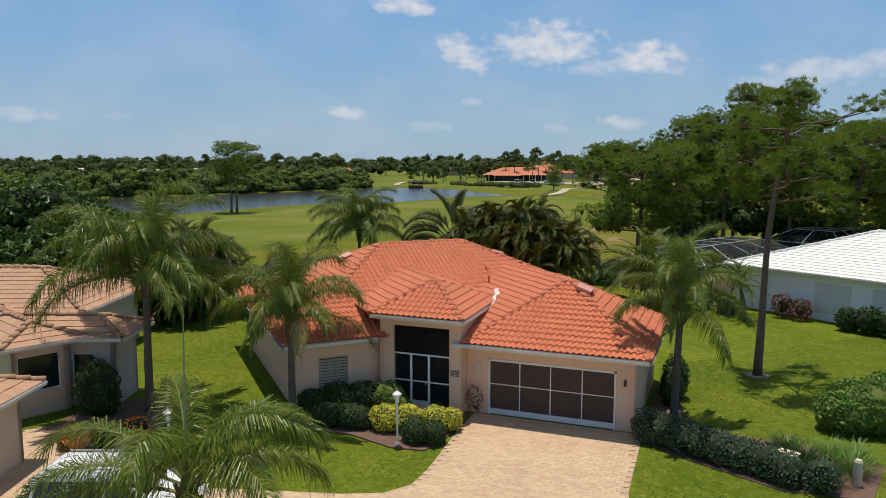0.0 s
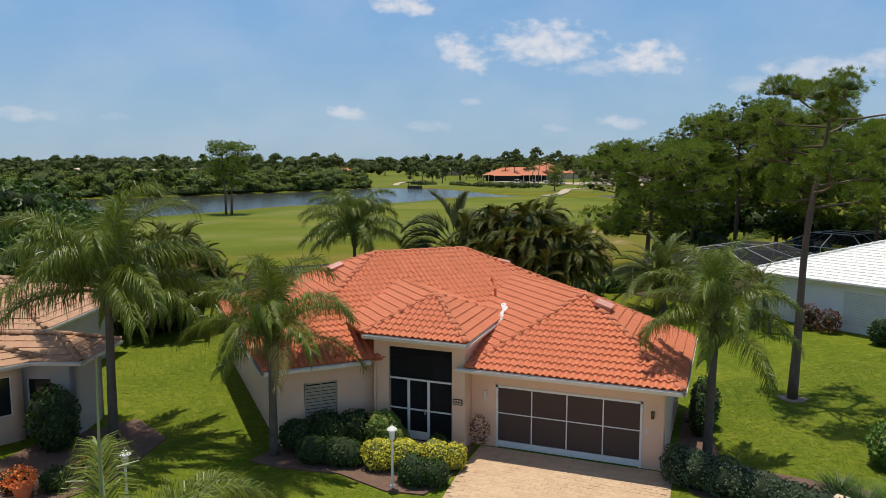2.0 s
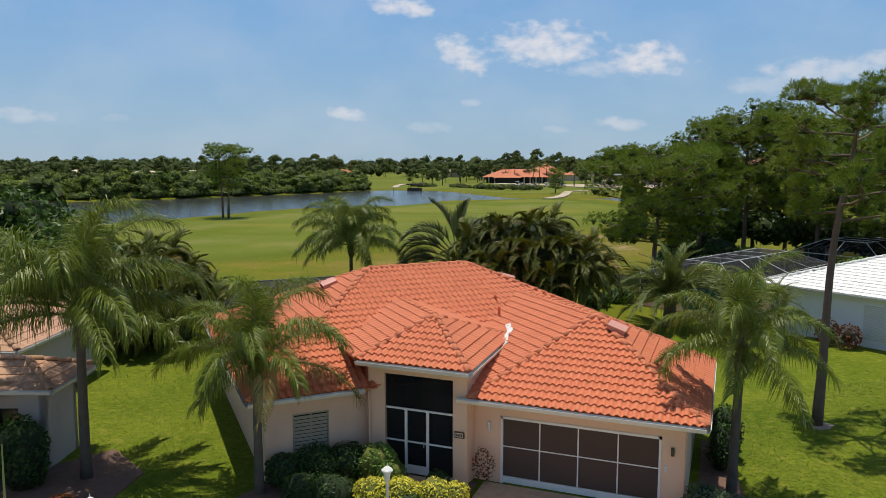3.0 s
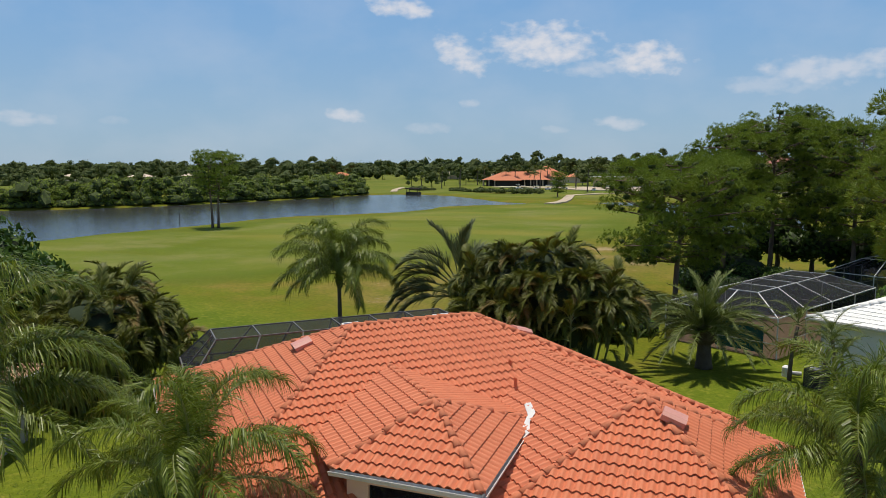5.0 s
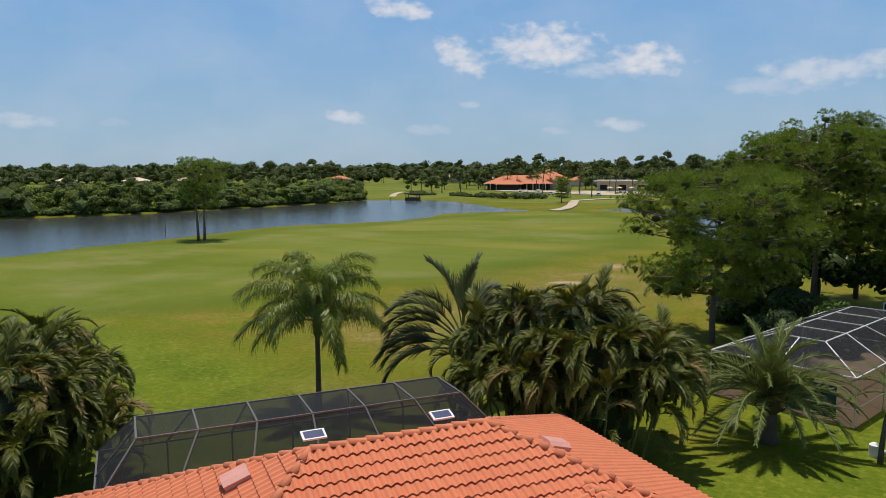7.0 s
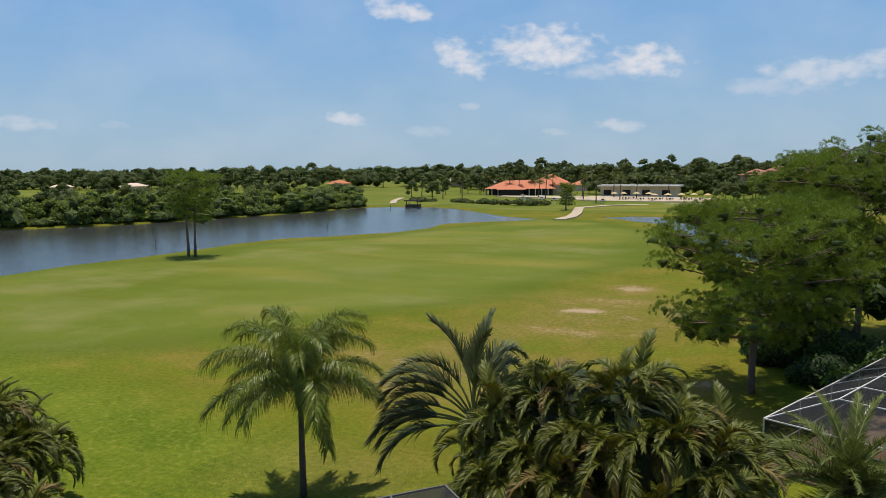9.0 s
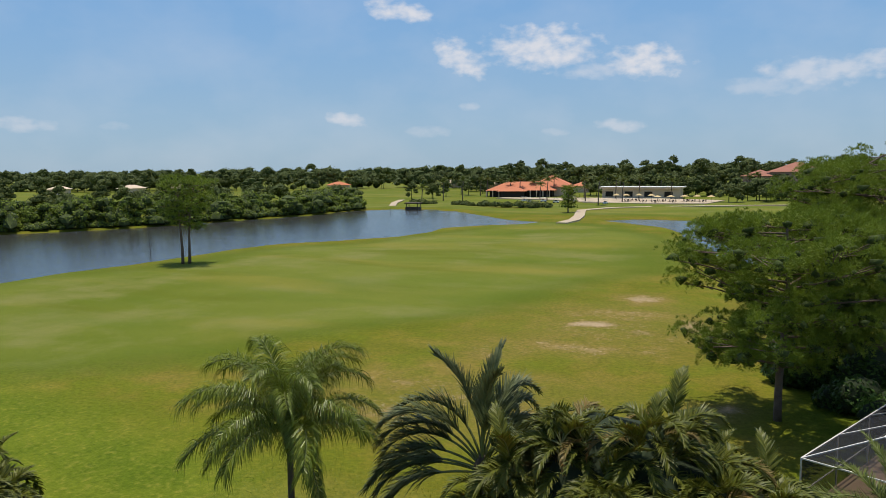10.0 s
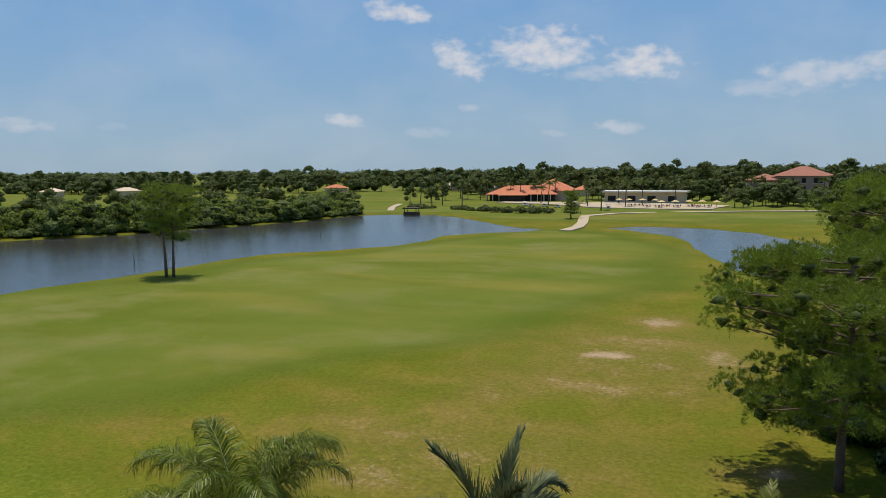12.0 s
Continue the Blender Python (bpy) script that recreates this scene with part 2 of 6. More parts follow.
def ground_mat():
    mt = bpy.data.materials.new("grass_ground")
    mt.use_nodes = True
    nt = mt.node_tree
    N, L = nt.nodes.new, nt.links.new
    bsdf = nt.nodes["Principled BSDF"]
    bsdf.inputs["Roughness"].default_value = 0.9
    bsdf.inputs["Specular IOR Level"].default_value = 0.05
    geo, at, sep = N("ShaderNodeNewGeometry"), N("ShaderNodeAttribute"), N("ShaderNodeSeparateColor")
    at.attribute_name = "zone"
    L(at.outputs["Color"], sep.inputs[0])

    def noise_at(scale, detail=6.0):
        n = N("ShaderNodeTexNoise")
        n.inputs["Scale"].default_value, n.inputs["Detail"].default_value = scale, detail
        n.inputs["Roughness"].default_value = 0.65
        L(geo.outputs["Position"], n.inputs["Vector"])
        return n.outputs["Fac"]

    def span(v, a, b, c=0.0, d=1.0):
        n = N("ShaderNodeMapRange")
        L(v, n.inputs[0])
        for k, x in enumerate((a, b, c, d)):
            n.inputs[k + 1].default_value = x
        return n.outputs[0]

    def blend(f, a, b, mode="MIX"):
        n = N("ShaderNodeMixRGB")
        n.blend_type = mode
        for k, v in enumerate((f, a, b)):
            if isinstance(v, tuple):
                n.inputs[k].default_value = (*v, 1)
            elif isinstance(v, float):
                n.inputs[k].default_value = v
            else:
                L(v, n.inputs[k])
        return n.outputs[0]

    def plus(a, b, k):
        n = N("ShaderNodeMath")
        n.operation = "MULTIPLY_ADD"
        L(b, n.inputs[0])
        n.inputs[1].default_value = k
        L(a, n.inputs[2])
        return n.outputs[0]

    def streaks(sx, sy, turn, detail=4.0):
        mp, n = N("ShaderNodeMapping"), N("ShaderNodeTexNoise")
        mp.inputs["Scale"].default_value, mp.inputs["Rotation"].default_value = (sx, sy, 1), (0, 0, radians(turn))
        L(geo.outputs["Position"], mp.inputs["Vector"])
        n.inputs["Scale"].default_value, n.inputs["Detail"].default_value = 1.0, detail
        L(mp.outputs[0], n.inputs["Vector"])
        return n.outputs["Fac"]

    fair_z, sand_z, lawn_z = sep.outputs[0], sep.outputs[1], sep.outputs[2]
    wide_n, big, mid, small, tiny = noise_at(0.022, 4.0), noise_at(0.075, 5.0), noise_at(0.22), noise_at(1.6), noise_at(9.0)
    rough_c = blend(span(big, 0.38, 0.62), G_ROUGH[0], G_ROUGH[1])
    rough_c = blend(span(plus(mid, big, 0.7), 0.82, 1.06, 0.0, 0.55), rough_c, G_ROUGH[2])
    rough_c = blend(span(plus(mid, wide_n, 0.6), 0.82, 0.66, 0.0, 0.55), rough_c, (0.115, 0.155, 0.012))
    fair_c = blend(span(wide_n, 0.38, 0.62), G_FAIR[0], G_FAIR[1])
    fair_c = blend(span(big, 0.48, 0.64, 0.0, 0.8), fair_c, G_FAIR[2])
    fair_c = blend(span(streaks(0.018, 0.07, 24), 0.50, 0.70, 0.0, 0.75), fair_c, (0.215, 0.192, 0.036))
    fair_c = blend(span(streaks(0.015, 0.05, 33), 0.47, 0.32, 0.0, 0.6), fair_c, (0.088, 0.135, 0.012))
    lawn_c = blend(span(mid, 0.35, 0.65), G_LAWN[0], G_LAWN[1])
    lawn_c = blend(span(small, 0.52, 0.75, 0.0, 0.6), lawn_c, G_LAWN[2])
    col = blend(span(plus(fair_z, big, 0.35), 0.42, 0.92), rough_c, fair_c)
    col = blend(span(streaks(0.03, 0.13, 18), 0.47, 0.30, 0.0, 0.6), col, (0.105, 0.125, 0.010))
    col = blend(span(lawn_z, 0.2, 0.8), col, lawn_c)
    # deeper green along the edge of the mown fairway
    rim = N("ShaderNodeMath")
    rim.operation = "MULTIPLY"
    L(span(fair_z, 0.15, 0.5), rim.inputs[0])
    L(span(fair_z, 0.6, 0.95, 1.0, 0.0), rim.inputs[1])
    col = blend(span(rim.outputs[0], 0.0, 1.0, 0.0, 0.5), col, (0.075, 0.115, 0.010))
    dry = span(plus(sand_z, big, 0.25), 0.17, 0.50, 0.0, 0.8)
    col = blend(dry, col, blend(span(mid, 0.35, 0.65), (0.17, 0.145, 0.028), (0.24, 0.165, 0.060)))
    # bare sand, and the pale litter strewn round it
    sandf = span(plus(plus(sand_z, mid, 0.9), small, 0.35), 0.96, 1.24)
    col = blend(sandf, col, blend(span(small, 0.3, 0.7), G_SAND[0], G_SAND[1]))
    speck = N("ShaderNodeMath")
    speck.operation = "MULTIPLY"
    L(span(noise_at(2.6, 3.0), 0.58, 0.66), speck.inputs[0])
    L(span(plus(sand_z, mid, 0.6), 0.50, 0.72), speck.inputs[1])
    col = blend(span(speck.outputs[0], 0.0, 1.0, 0.0, 0.7), col, (0.40, 0.33, 0.22))
    col = blend(0.30, col, blend(span(tiny, 0.3, 0.7), (0.45, 0.48, 0.45), (1.45, 1.42, 1.4)), "MULTIPLY")
    clump = noise_at(3.2, 4.0)
    rough_k = span(fair_z, 0.3, 0.9, 0.7, 0.15)
    col = blend(rough_k, col, blend(span(clump, 0.33, 0.67), (0.66, 0.72, 0.66), (1.26, 1.2, 1.14)), "MULTIPLY")
    L(col, bsdf.inputs["Base Color"])
    bp = N("ShaderNodeBump")
    bp.inputs["Strength"].default_value, bp.inputs["Distance"].default_value = 0.6, 0.05
    L(tiny, bp.inputs["Height"])
    L(bp.outputs[0], bsdf.inputs["Normal"])
    return mt


G_ROUGH = [(0.124, 0.131, 0.011), (0.162, 0.154, 0.016), (0.218, 0.166, 0.037)]
G_FAIR = [(0.112, 0.142, 0.015), (0.150, 0.172, 0.028), (0.182, 0.186, 0.055)]
G_LAWN = [(0.090, 0.132, 0.010), (0.150, 0.182, 0.017), (0.235, 0.215, 0.040)]
G_SAND = [(0.46, 0.34, 0.24), (0.30, 0.23, 0.13)]
M["ground"] = ground_mat()


def water_mat():
    mt = mat("pond_water", (0.045, 0.048, 0.046), (0.055, 0.056, 0.052), 0.05, 0.14, 0.0, spec=0.4)
    nt = mt.node_tree
    geo, mp, n, bp = (nt.nodes.new(k) for k in ("ShaderNodeNewGeometry", "ShaderNodeMapping", "ShaderNodeTexNoise", "ShaderNodeBump"))
    mp.inputs["Scale"].default_value = (1.2, 0.5, 1)
    mp.inputs["Rotation"].default_value = (0, 0, radians(-35))
    n.inputs["Scale"].default_value, n.inputs["Detail"].default_value = 0.9, 4
    bp.inputs["Strength"].default_value, bp.inputs["Distance"].default_value = 0.42, 0.25
    nt.links.new(geo.outputs["Position"], mp.inputs["Vector"])
    nt.links.new(mp.outputs[0], n.inputs["Vector"])
    nt.links.new(n.outputs["Fac"], bp.inputs["Height"])
    nt.links.new(bp.outputs[0], nt.nodes["Principled BSDF"].inputs["Normal"])
    return mt


M["water"] = water_mat()

# ---- building kit ----
rng = np.random.default_rng(7)


def as_mesh(name, verts, faces, material, smooth=False):
    me = bpy.data.meshes.new(name)
    me.from_pydata([tuple(map(float, v)) for v in verts], [], [tuple(map(int, f)) for f in faces])
    if material:
        me.materials.append(material)
    if smooth:
        me.polygons.foreach_set("use_smooth", [True] * len(me.polygons))
    me.update()
    return me


def part(name, geo, material=None, parent=None, label="", at=None, smooth=False):
    """Links a bmesh, a (verts, faces) pair or a mesh as one object, under parent if given."""
    if isinstance(geo, bmesh.types.BMesh):
        me = bpy.data.meshes.new(name)
        geo.to_mesh(me)
        geo.free()
        if material:
            me.materials.append(material)
        if smooth:
            me.polygons.foreach_set("use_smooth", [True] * len(me.polygons))
    elif isinstance(geo, tuple):
        me = as_mesh(name, geo[0], geo[1], material, smooth)
    else:
        me = geo
    ob = new(name, me)
    if parent:
        ob.parent = parent
    if at is not None:
        ob.matrix_basis = at
    if label:
        ob["label"] = label
    return ob


def thing(name, label, category, group="", kind="", at=None):
    ob = new(name)
    ob.empty_display_size = 0.3
    if at is not None:
        ob.matrix_basis = at
    return tagged(ob, label, category, group, kind)


def box_into(bm, lo, hi, m=None):
    vs = [bm.verts.new(((lo, hi)[i][0], (lo, hi)[j][1], (lo, hi)[k][2])) for i in (0, 1) for j in (0, 1) for k in (0, 1)]
    for f in ((0, 1, 3, 2), (4, 6, 7, 5), (0, 4, 5, 1), (2, 3, 7, 6), (0, 2, 6, 4), (1, 5, 7, 3)):
        bm.faces.new([vs[k] for k in f])
    if m is not None:
        bmesh.ops.transform(bm, matrix=m, verts=vs)


def box(lo, hi, m=None, bevel=0.0):
    bm = bmesh.new()
    box_into(bm, lo, hi, m)
    if bevel:
        bmesh.ops.bevel(bm, geom=bm.edges[:], offset=bevel, segments=2, affect="EDGES", profile=0.5)
    return bm


def beam(a, b, w, h=None, bm=None):
    """A bar of section w x h from a to b."""
    own = bm is None
    bm = bm or bmesh.new()
    a, b = Vector(a), Vector(b)
    d = b - a
    q = d.to_track_quat("X", "Z").to_matrix().to_4x4()
    box_into(bm, (0, -w / 2, -(h or w) / 2), (d.length, w / 2, (h or w) / 2), Matrix.Translation(a) @ q)
    return bm


def tube(points, radii, sides=8, cap=True):
    pts = [Vector(p) for p in points]
    verts, faces = [], []
    for i, p in enumerate(pts):
        d = (pts[min(i + 1, len(pts) - 1)] - pts[max(i - 1, 0)]).normalized()
        x = d.cross(Vector((0.3, 1, 0.1))).normalized()
        y = d.cross(x)
        for k in range(sides):
            a = 2 * math.pi * k / sides
            verts.append(p + float(radii[i]) * (math.cos(a) * x + math.sin(a) * y))
        if i:
            for k in range(sides):
                q = (k + 1) % sides
                faces.append(((i - 1) * sides + k, (i - 1) * sides + q, i * sides + q, i * sides + k))
    if cap:
        faces.append(tuple(range((len(pts) - 1) * sides, len(pts) * sides)))
        faces.append(tuple(reversed(range(sides))))
    return verts, faces


def join_geo(list_of):
    verts, faces = [], []
    for v, f in list_of:
        k = len(verts)
        verts.extend(v)
        faces.extend(tuple(i + k for i in g) for g in f)
    return verts, faces


def slab(pts, z0, z1):
    """A prism over a plan polygon (anticlockwise)."""
    n = len(pts)
    v = [(x, y, z0) for x, y in pts] + [(x, y, z1) for x, y in pts]
    f = [tuple(range(n, 2 * n)), tuple(reversed(range(n)))] + [(i, (i + 1) % n, (i + 1) % n + n, i + n) for i in range(n)]
    return v, f


def wall_geo(p, q, z0, z1, thick, holes=()):
    """A wall from plan point p to q, its outside to the right of that way; holes (along0, along1, low, high)."""
    p, q = Vector((*p, 0)), Vector((*q, 0))
    d = (q - p).normalized()
    n = Vector((d.y, -d.x, 0))
    length = (q - p).length
    xs = sorted({0.0, length, *[h[0] for h in holes], *[h[1] for h in holes]})
    zs = sorted({z0, z1, *[h[2] for h in holes], *[h[3] for h in holes]})
    bm = bmesh.new()
    for i in range(len(xs) - 1):
        for j in range(len(zs) - 1):
            mx, mz = (xs[i] + xs[i + 1]) / 2, (zs[j] + zs[j + 1]) / 2
            if any(h[0] < mx < h[1] and h[2] < mz < h[3] for h in holes):
                continue
            vs = []
            for off in (0, -thick):
                for x, z in ((xs[i], zs[j]), (xs[i + 1], zs[j]), (xs[i + 1], zs[j + 1]), (xs[i], zs[j + 1])):
                    vs.append(bm.verts.new(p + d * x + n * off + Vector((0, 0, z))))
            for f in ((0, 1, 2, 3), (7, 6, 5, 4), (0, 4, 5, 1), (1, 5, 6, 2), (2, 6, 7, 3), (3, 7, 4, 0)):
                bm.faces.new([vs[k] for k in f])
    bmesh.ops.remove_doubles(bm, verts=bm.verts, dist=1e-4)
    seen = {}
    bm.verts.index_update()
    for f in bm.faces[:]:
        seen.setdefault(frozenset(v.index for v in f.verts), []).append(f)
    bmesh.ops.delete(bm, geom=[f for fs in seen.values() if len(fs) > 1 for f in fs], context="FACES")
    return bm


# -- tiled roofs --
def tile_profile(width, lift, segs=6):
    s = np.linspace(0, 1, segs + 1)
    return s * width, lift * (0.5 + 0.5 * np.cos(2 * np.pi * (s - 0.35))) ** 0.8


def tile_geo(width=0.30, run=0.37, lift=0.045, lip=0.035, segs=6):
    """One wavy tile lying in the x (across), y (up the slope) plane: a thick sheet, hollow below its lower edge."""
    xs, hs = tile_profile(width, lift, segs)
    over = run + 0.05
    v = [(x, y, h + z) for y, z in ((0, lip), (over, 0.004), (0, lip - 0.022), (0.14, lip - 0.034)) for x, h in zip(xs, hs)]
    n = segs + 1
    f = [(i, i + 1, n + i + 1, n + i) for i in range(segs)] + [(2 * n + i, 2 * n + i + 1, i + 1, i) for i in range(segs)]
    f += [(3 * n + i, 3 * n + i + 1, 2 * n + i + 1, 2 * n + i) for i in range(segs)]
    return np.array(v), f


def roof_face(parent, pts, material, width=0.24, run=0.365, lift=0.085, lip=0.055, singles=0, near=None, segs=6, deck=0.06):
    """Tiles one plane of a roof: pts from the left end of the eave anticlockwise seen from above. Whole tiles close to the
    plan point near become parts of their own, up to singles of them."""
    P = [Vector(p) for p in pts]
    u = (P[1] - P[0]).normalized()
    nrm = u.cross(P[2] - P[0]).normalized()
    v = nrm.cross(u)
    o = P[0]
    fr = Matrix(((u.x, v.x, nrm.x, o.x), (u.y, v.y, nrm.y, o.y), (u.z, v.z, nrm.z, o.z), (0, 0, 0, 1)))
    poly = np.array([((p - o).dot(u), (p - o).dot(v)) for p in P])
    nx = np.roll(poly, -1, 0) - poly

    def inside(x, y, slack=0.0):
        return np.all([(nx[k, 0] * (y - poly[k, 1]) - nx[k, 1] * (x - poly[k, 0])) / np.hypot(*nx[k]) > -slack for k in range(len(poly))], axis=0)

    tv, tf = tile_geo(width, run, lift, lip, segs)
    me = as_mesh("roof_tile", tv, tf, material, False)
    x0, x1 = poly[:, 0].min(), poly[:, 0].max()
    y0, y1 = poly[:, 1].min(), poly[:, 1].max()
    whole, cut = [], []
    for j in range(int((y1 - y0) / run) + 1):
        for i in range(int((x1 - x0) / width) + 2):
            bx, by = x0 + i * width, y0 + j * run - 0.03
            cx = np.array([bx, bx + width, bx + width, bx])
            cy = np.array([by + 0.04, by + 0.04, by + run + 0.02, by + run + 0.02])
            ins = inside(cx, cy, 0.03)
            if ins.all():
                whole.append((bx, by))
            elif inside(cx, cy, 0.32).any():
                cut.append((bx, by))
    if singles and near:
        whole.sort(key=lambda b: ((fr @ Vector((b[0], b[1], 0))).xy - Vector(near)).length)
    for bx, by in whole[:singles]:
        jit = Matrix.Rotation(rng.normal(0, 0.006), 4, "Z")
        part("roof_tile", me, None, parent, at=fr @ Matrix.Translation((bx, by, rng.normal(0, 0.003))) @ jit)
    geos = []
    for bx, by in whole[singles:]:
        geos.append((tv + np.array((bx, by, rng.normal(0, 0.003))), tf))
    vv, ff = join_geo(geos) if geos else ([], [])
    bm = bmesh.new()
    for bx, by in cut:
        vs = [bm.verts.new((x + bx, y + by, z)) for x, y, z in tv]
        for f in tf:
            bm.faces.new([vs[k] for k in f])
    for k in range(len(poly)):
        n2 = Vector((nx[k, 1], -nx[k, 0], 0)).normalized()
        off = 0.05 if k == 0 else 0.0
        bmesh.ops.bisect_plane(bm, geom=bm.verts[:] + bm.edges[:] + bm.faces[:], plane_co=Vector((*poly[k], 0)) + n2 * off, plane_no=n2, clear_outer=True)
    bm.verts.index_update()
    k0 = len(vv)
    vv = list(vv) + [tuple(q.co) for q in bm.verts]
    ff = list(ff) + [tuple(q.index + k0 for q in f.verts) for f in bm.faces]
    bm.free()
    if vv:
        sheet = part("roof_tile_field", (vv, ff), material, parent, "rows of wavy roof tiles", at=fr)
        sheet["kind"] = "stuff"
    # boards below the tiles
    n = len(P)
    dv = [p - nrm * 0.012 for p in P] + [p - nrm * (0.012 + deck) for p in P]
    part("roof_deck", (dv, [tuple(range(n)), tuple(reversed(range(n, 2 * n)))] + [(i, i + n, (i + 1) % n + n, (i + 1) % n) for i in range(n)]), material, parent)


def cap_mesh(name, material, r=0.105, length=0.42):
    v, f = [], []
    for k, (y, s, up) in enumerate(((0, 1.1, 0.035), (length + 0.05, 0.92, 0.0))):
        for i in range(7):
            a = math.pi * i / 6
            v.append((math.cos(a) * r * s, y, math.sin(a) * r * s * 0.85 + up - 0.02))
    for i in range(6):
        f.append((i, i + 1, 8 + i, 7 + i)[::-1])
    k = len(v)
    for i in range(7):
        a = math.pi * i / 6
        v.append((math.cos(a) * r * 0.9, 0.0, math.sin(a) * r * 0.7 - 0.02))
    for i in range(6):
        f.append((k + i, k + i + 1, i + 1, i)[::-1])
    return as_mesh(name, v, f, material, True)


def ridge_caps(parent, a, b, me, length=0.42, lift=0.035):
    a, b = Vector(a), Vector(b)
    d = b - a
    n = max(1, int(d.length / length))
    y = d.normalized()
    x = y.cross(Vector((0, 0, 1))).normalized()
    z = x.cross(y)
    for i in range(n):
        p = a + y * (d.length * i / n) + z * lift
        j = rng.normal(0, 0.012, 2)
        m = Matrix(((x.x, y.x, z.x, p.x), (x.y, y.y, z.y, p.y), (x.z, y.z, z.z, p.z), (0, 0, 0, 1)))
        part("ridge_tile", me, None, parent, at=m @ Matrix.Rotation(j[0], 4, "Z") @ Matrix.Translation((j[1], 0, 0)))


# -- palms --
def frond_mesh(name, leaf_mat, length, pairs, leaf_len, start, bend, droop, width=0.035, seed=0, spread=0.85, forward=0.5, segs=3, bare=0.14, hang=0.0, curl=1.35, tip=0.3, ruffle=0.22):
    """A feather leaf growing along +x from the origin. start: its first rise in degrees; bend: by how much it turns down; droop: how far the leaflets hang."""
    r = np.random.default_rng(seed)
    n = 14
    s = np.linspace(0, 1, n + 1)
    ang = np.radians(start - bend * s ** curl)
    step = length / n
    px = np.concatenate([[0], np.cumsum(np.cos(ang[:-1]) * step)])
    pz = np.concatenate([[0], np.cumsum(np.sin(ang[:-1]) * step)])
    sway = r.normal(0, 0.06) * length * s ** 2
    v, f = tube([(px[i], sway[i], pz[i]) for i in range(n + 1)], [0.028 * length / 3.5 * (1 - 0.85 * t) + 0.004 for t in s], 4, False)
    v = [tuple(q) for q in v]
    nr = len(f)
    for i in range(pairs):
        t = bare + (1 - bare) * (i + r.uniform(0, 0.6)) / pairs
        k = min(int(t * n), n - 1)
        w = t * n - k
        p = np.array((px[k] * (1 - w) + px[k + 1] * w, sway[k] * (1 - w) + sway[k + 1] * w, pz[k] * (1 - w) + pz[k + 1] * w))
        a = ang[k]
        tan, up = np.array((math.cos(a), 0, math.sin(a))), np.array((-math.sin(a), 0, math.cos(a)))
        prof = max(0.0, math.sin(math.pi * min(1, 0.16 + 0.84 * t) ** 0.85)) ** 0.6 if t < 0.98 else 0.35
        for side in (1, -1):
            ln = leaf_len * max(prof, tip if t > 0.5 else 0.3) * r.uniform(0.8, 1.12)
            d = tan * (forward + 0.5 * t + r.normal(0, 0.08)) + np.array((0, side, 0)) * (spread - 0.25 * t) + up * (0.28 + r.normal(0, ruffle))
            d /= np.linalg.norm(d)
            q = p.copy()
            wv = np.cross(d, up + r.normal(0, 0.3, 3))
            wv /= np.linalg.norm(wv)
            b = len(v)
            for g in range(segs + 1):
                ww = width * (0.75, 1.0, 0.75, 0.12)[g] if segs == 3 else width * (1.0, 0.8, 0.1)[g]
                v.append(tuple(q + wv * ww / 2))
                v.append(tuple(q - wv * ww / 2))
                q = q + d * ln / segs
                if hang:
                    k2 = min(0.97, hang * (0.75, 0.95, 1.0, 1.0)[g] * r.uniform(0.8, 1.15))
                    d = d * (1 - k2) + np.array((0, 0, -1)) * k2
                else:
                    d = d + np.array((0, 0, -1)) * droop * (0.35 + 0.4 * g) * r.uniform(0.75, 1.25)
                d /= np.linalg.norm(d)
            for g in range(segs):
                f.append((b + 2 * g, b + 2 * g + 1, b + 2 * g + 3, b + 2 * g + 2))
    me = as_mesh(name, v, f, leaf_mat)
    me.materials.append(M["rachis"])
    for i in range(nr):
        me.polygons[i].material_index = 1
    return me


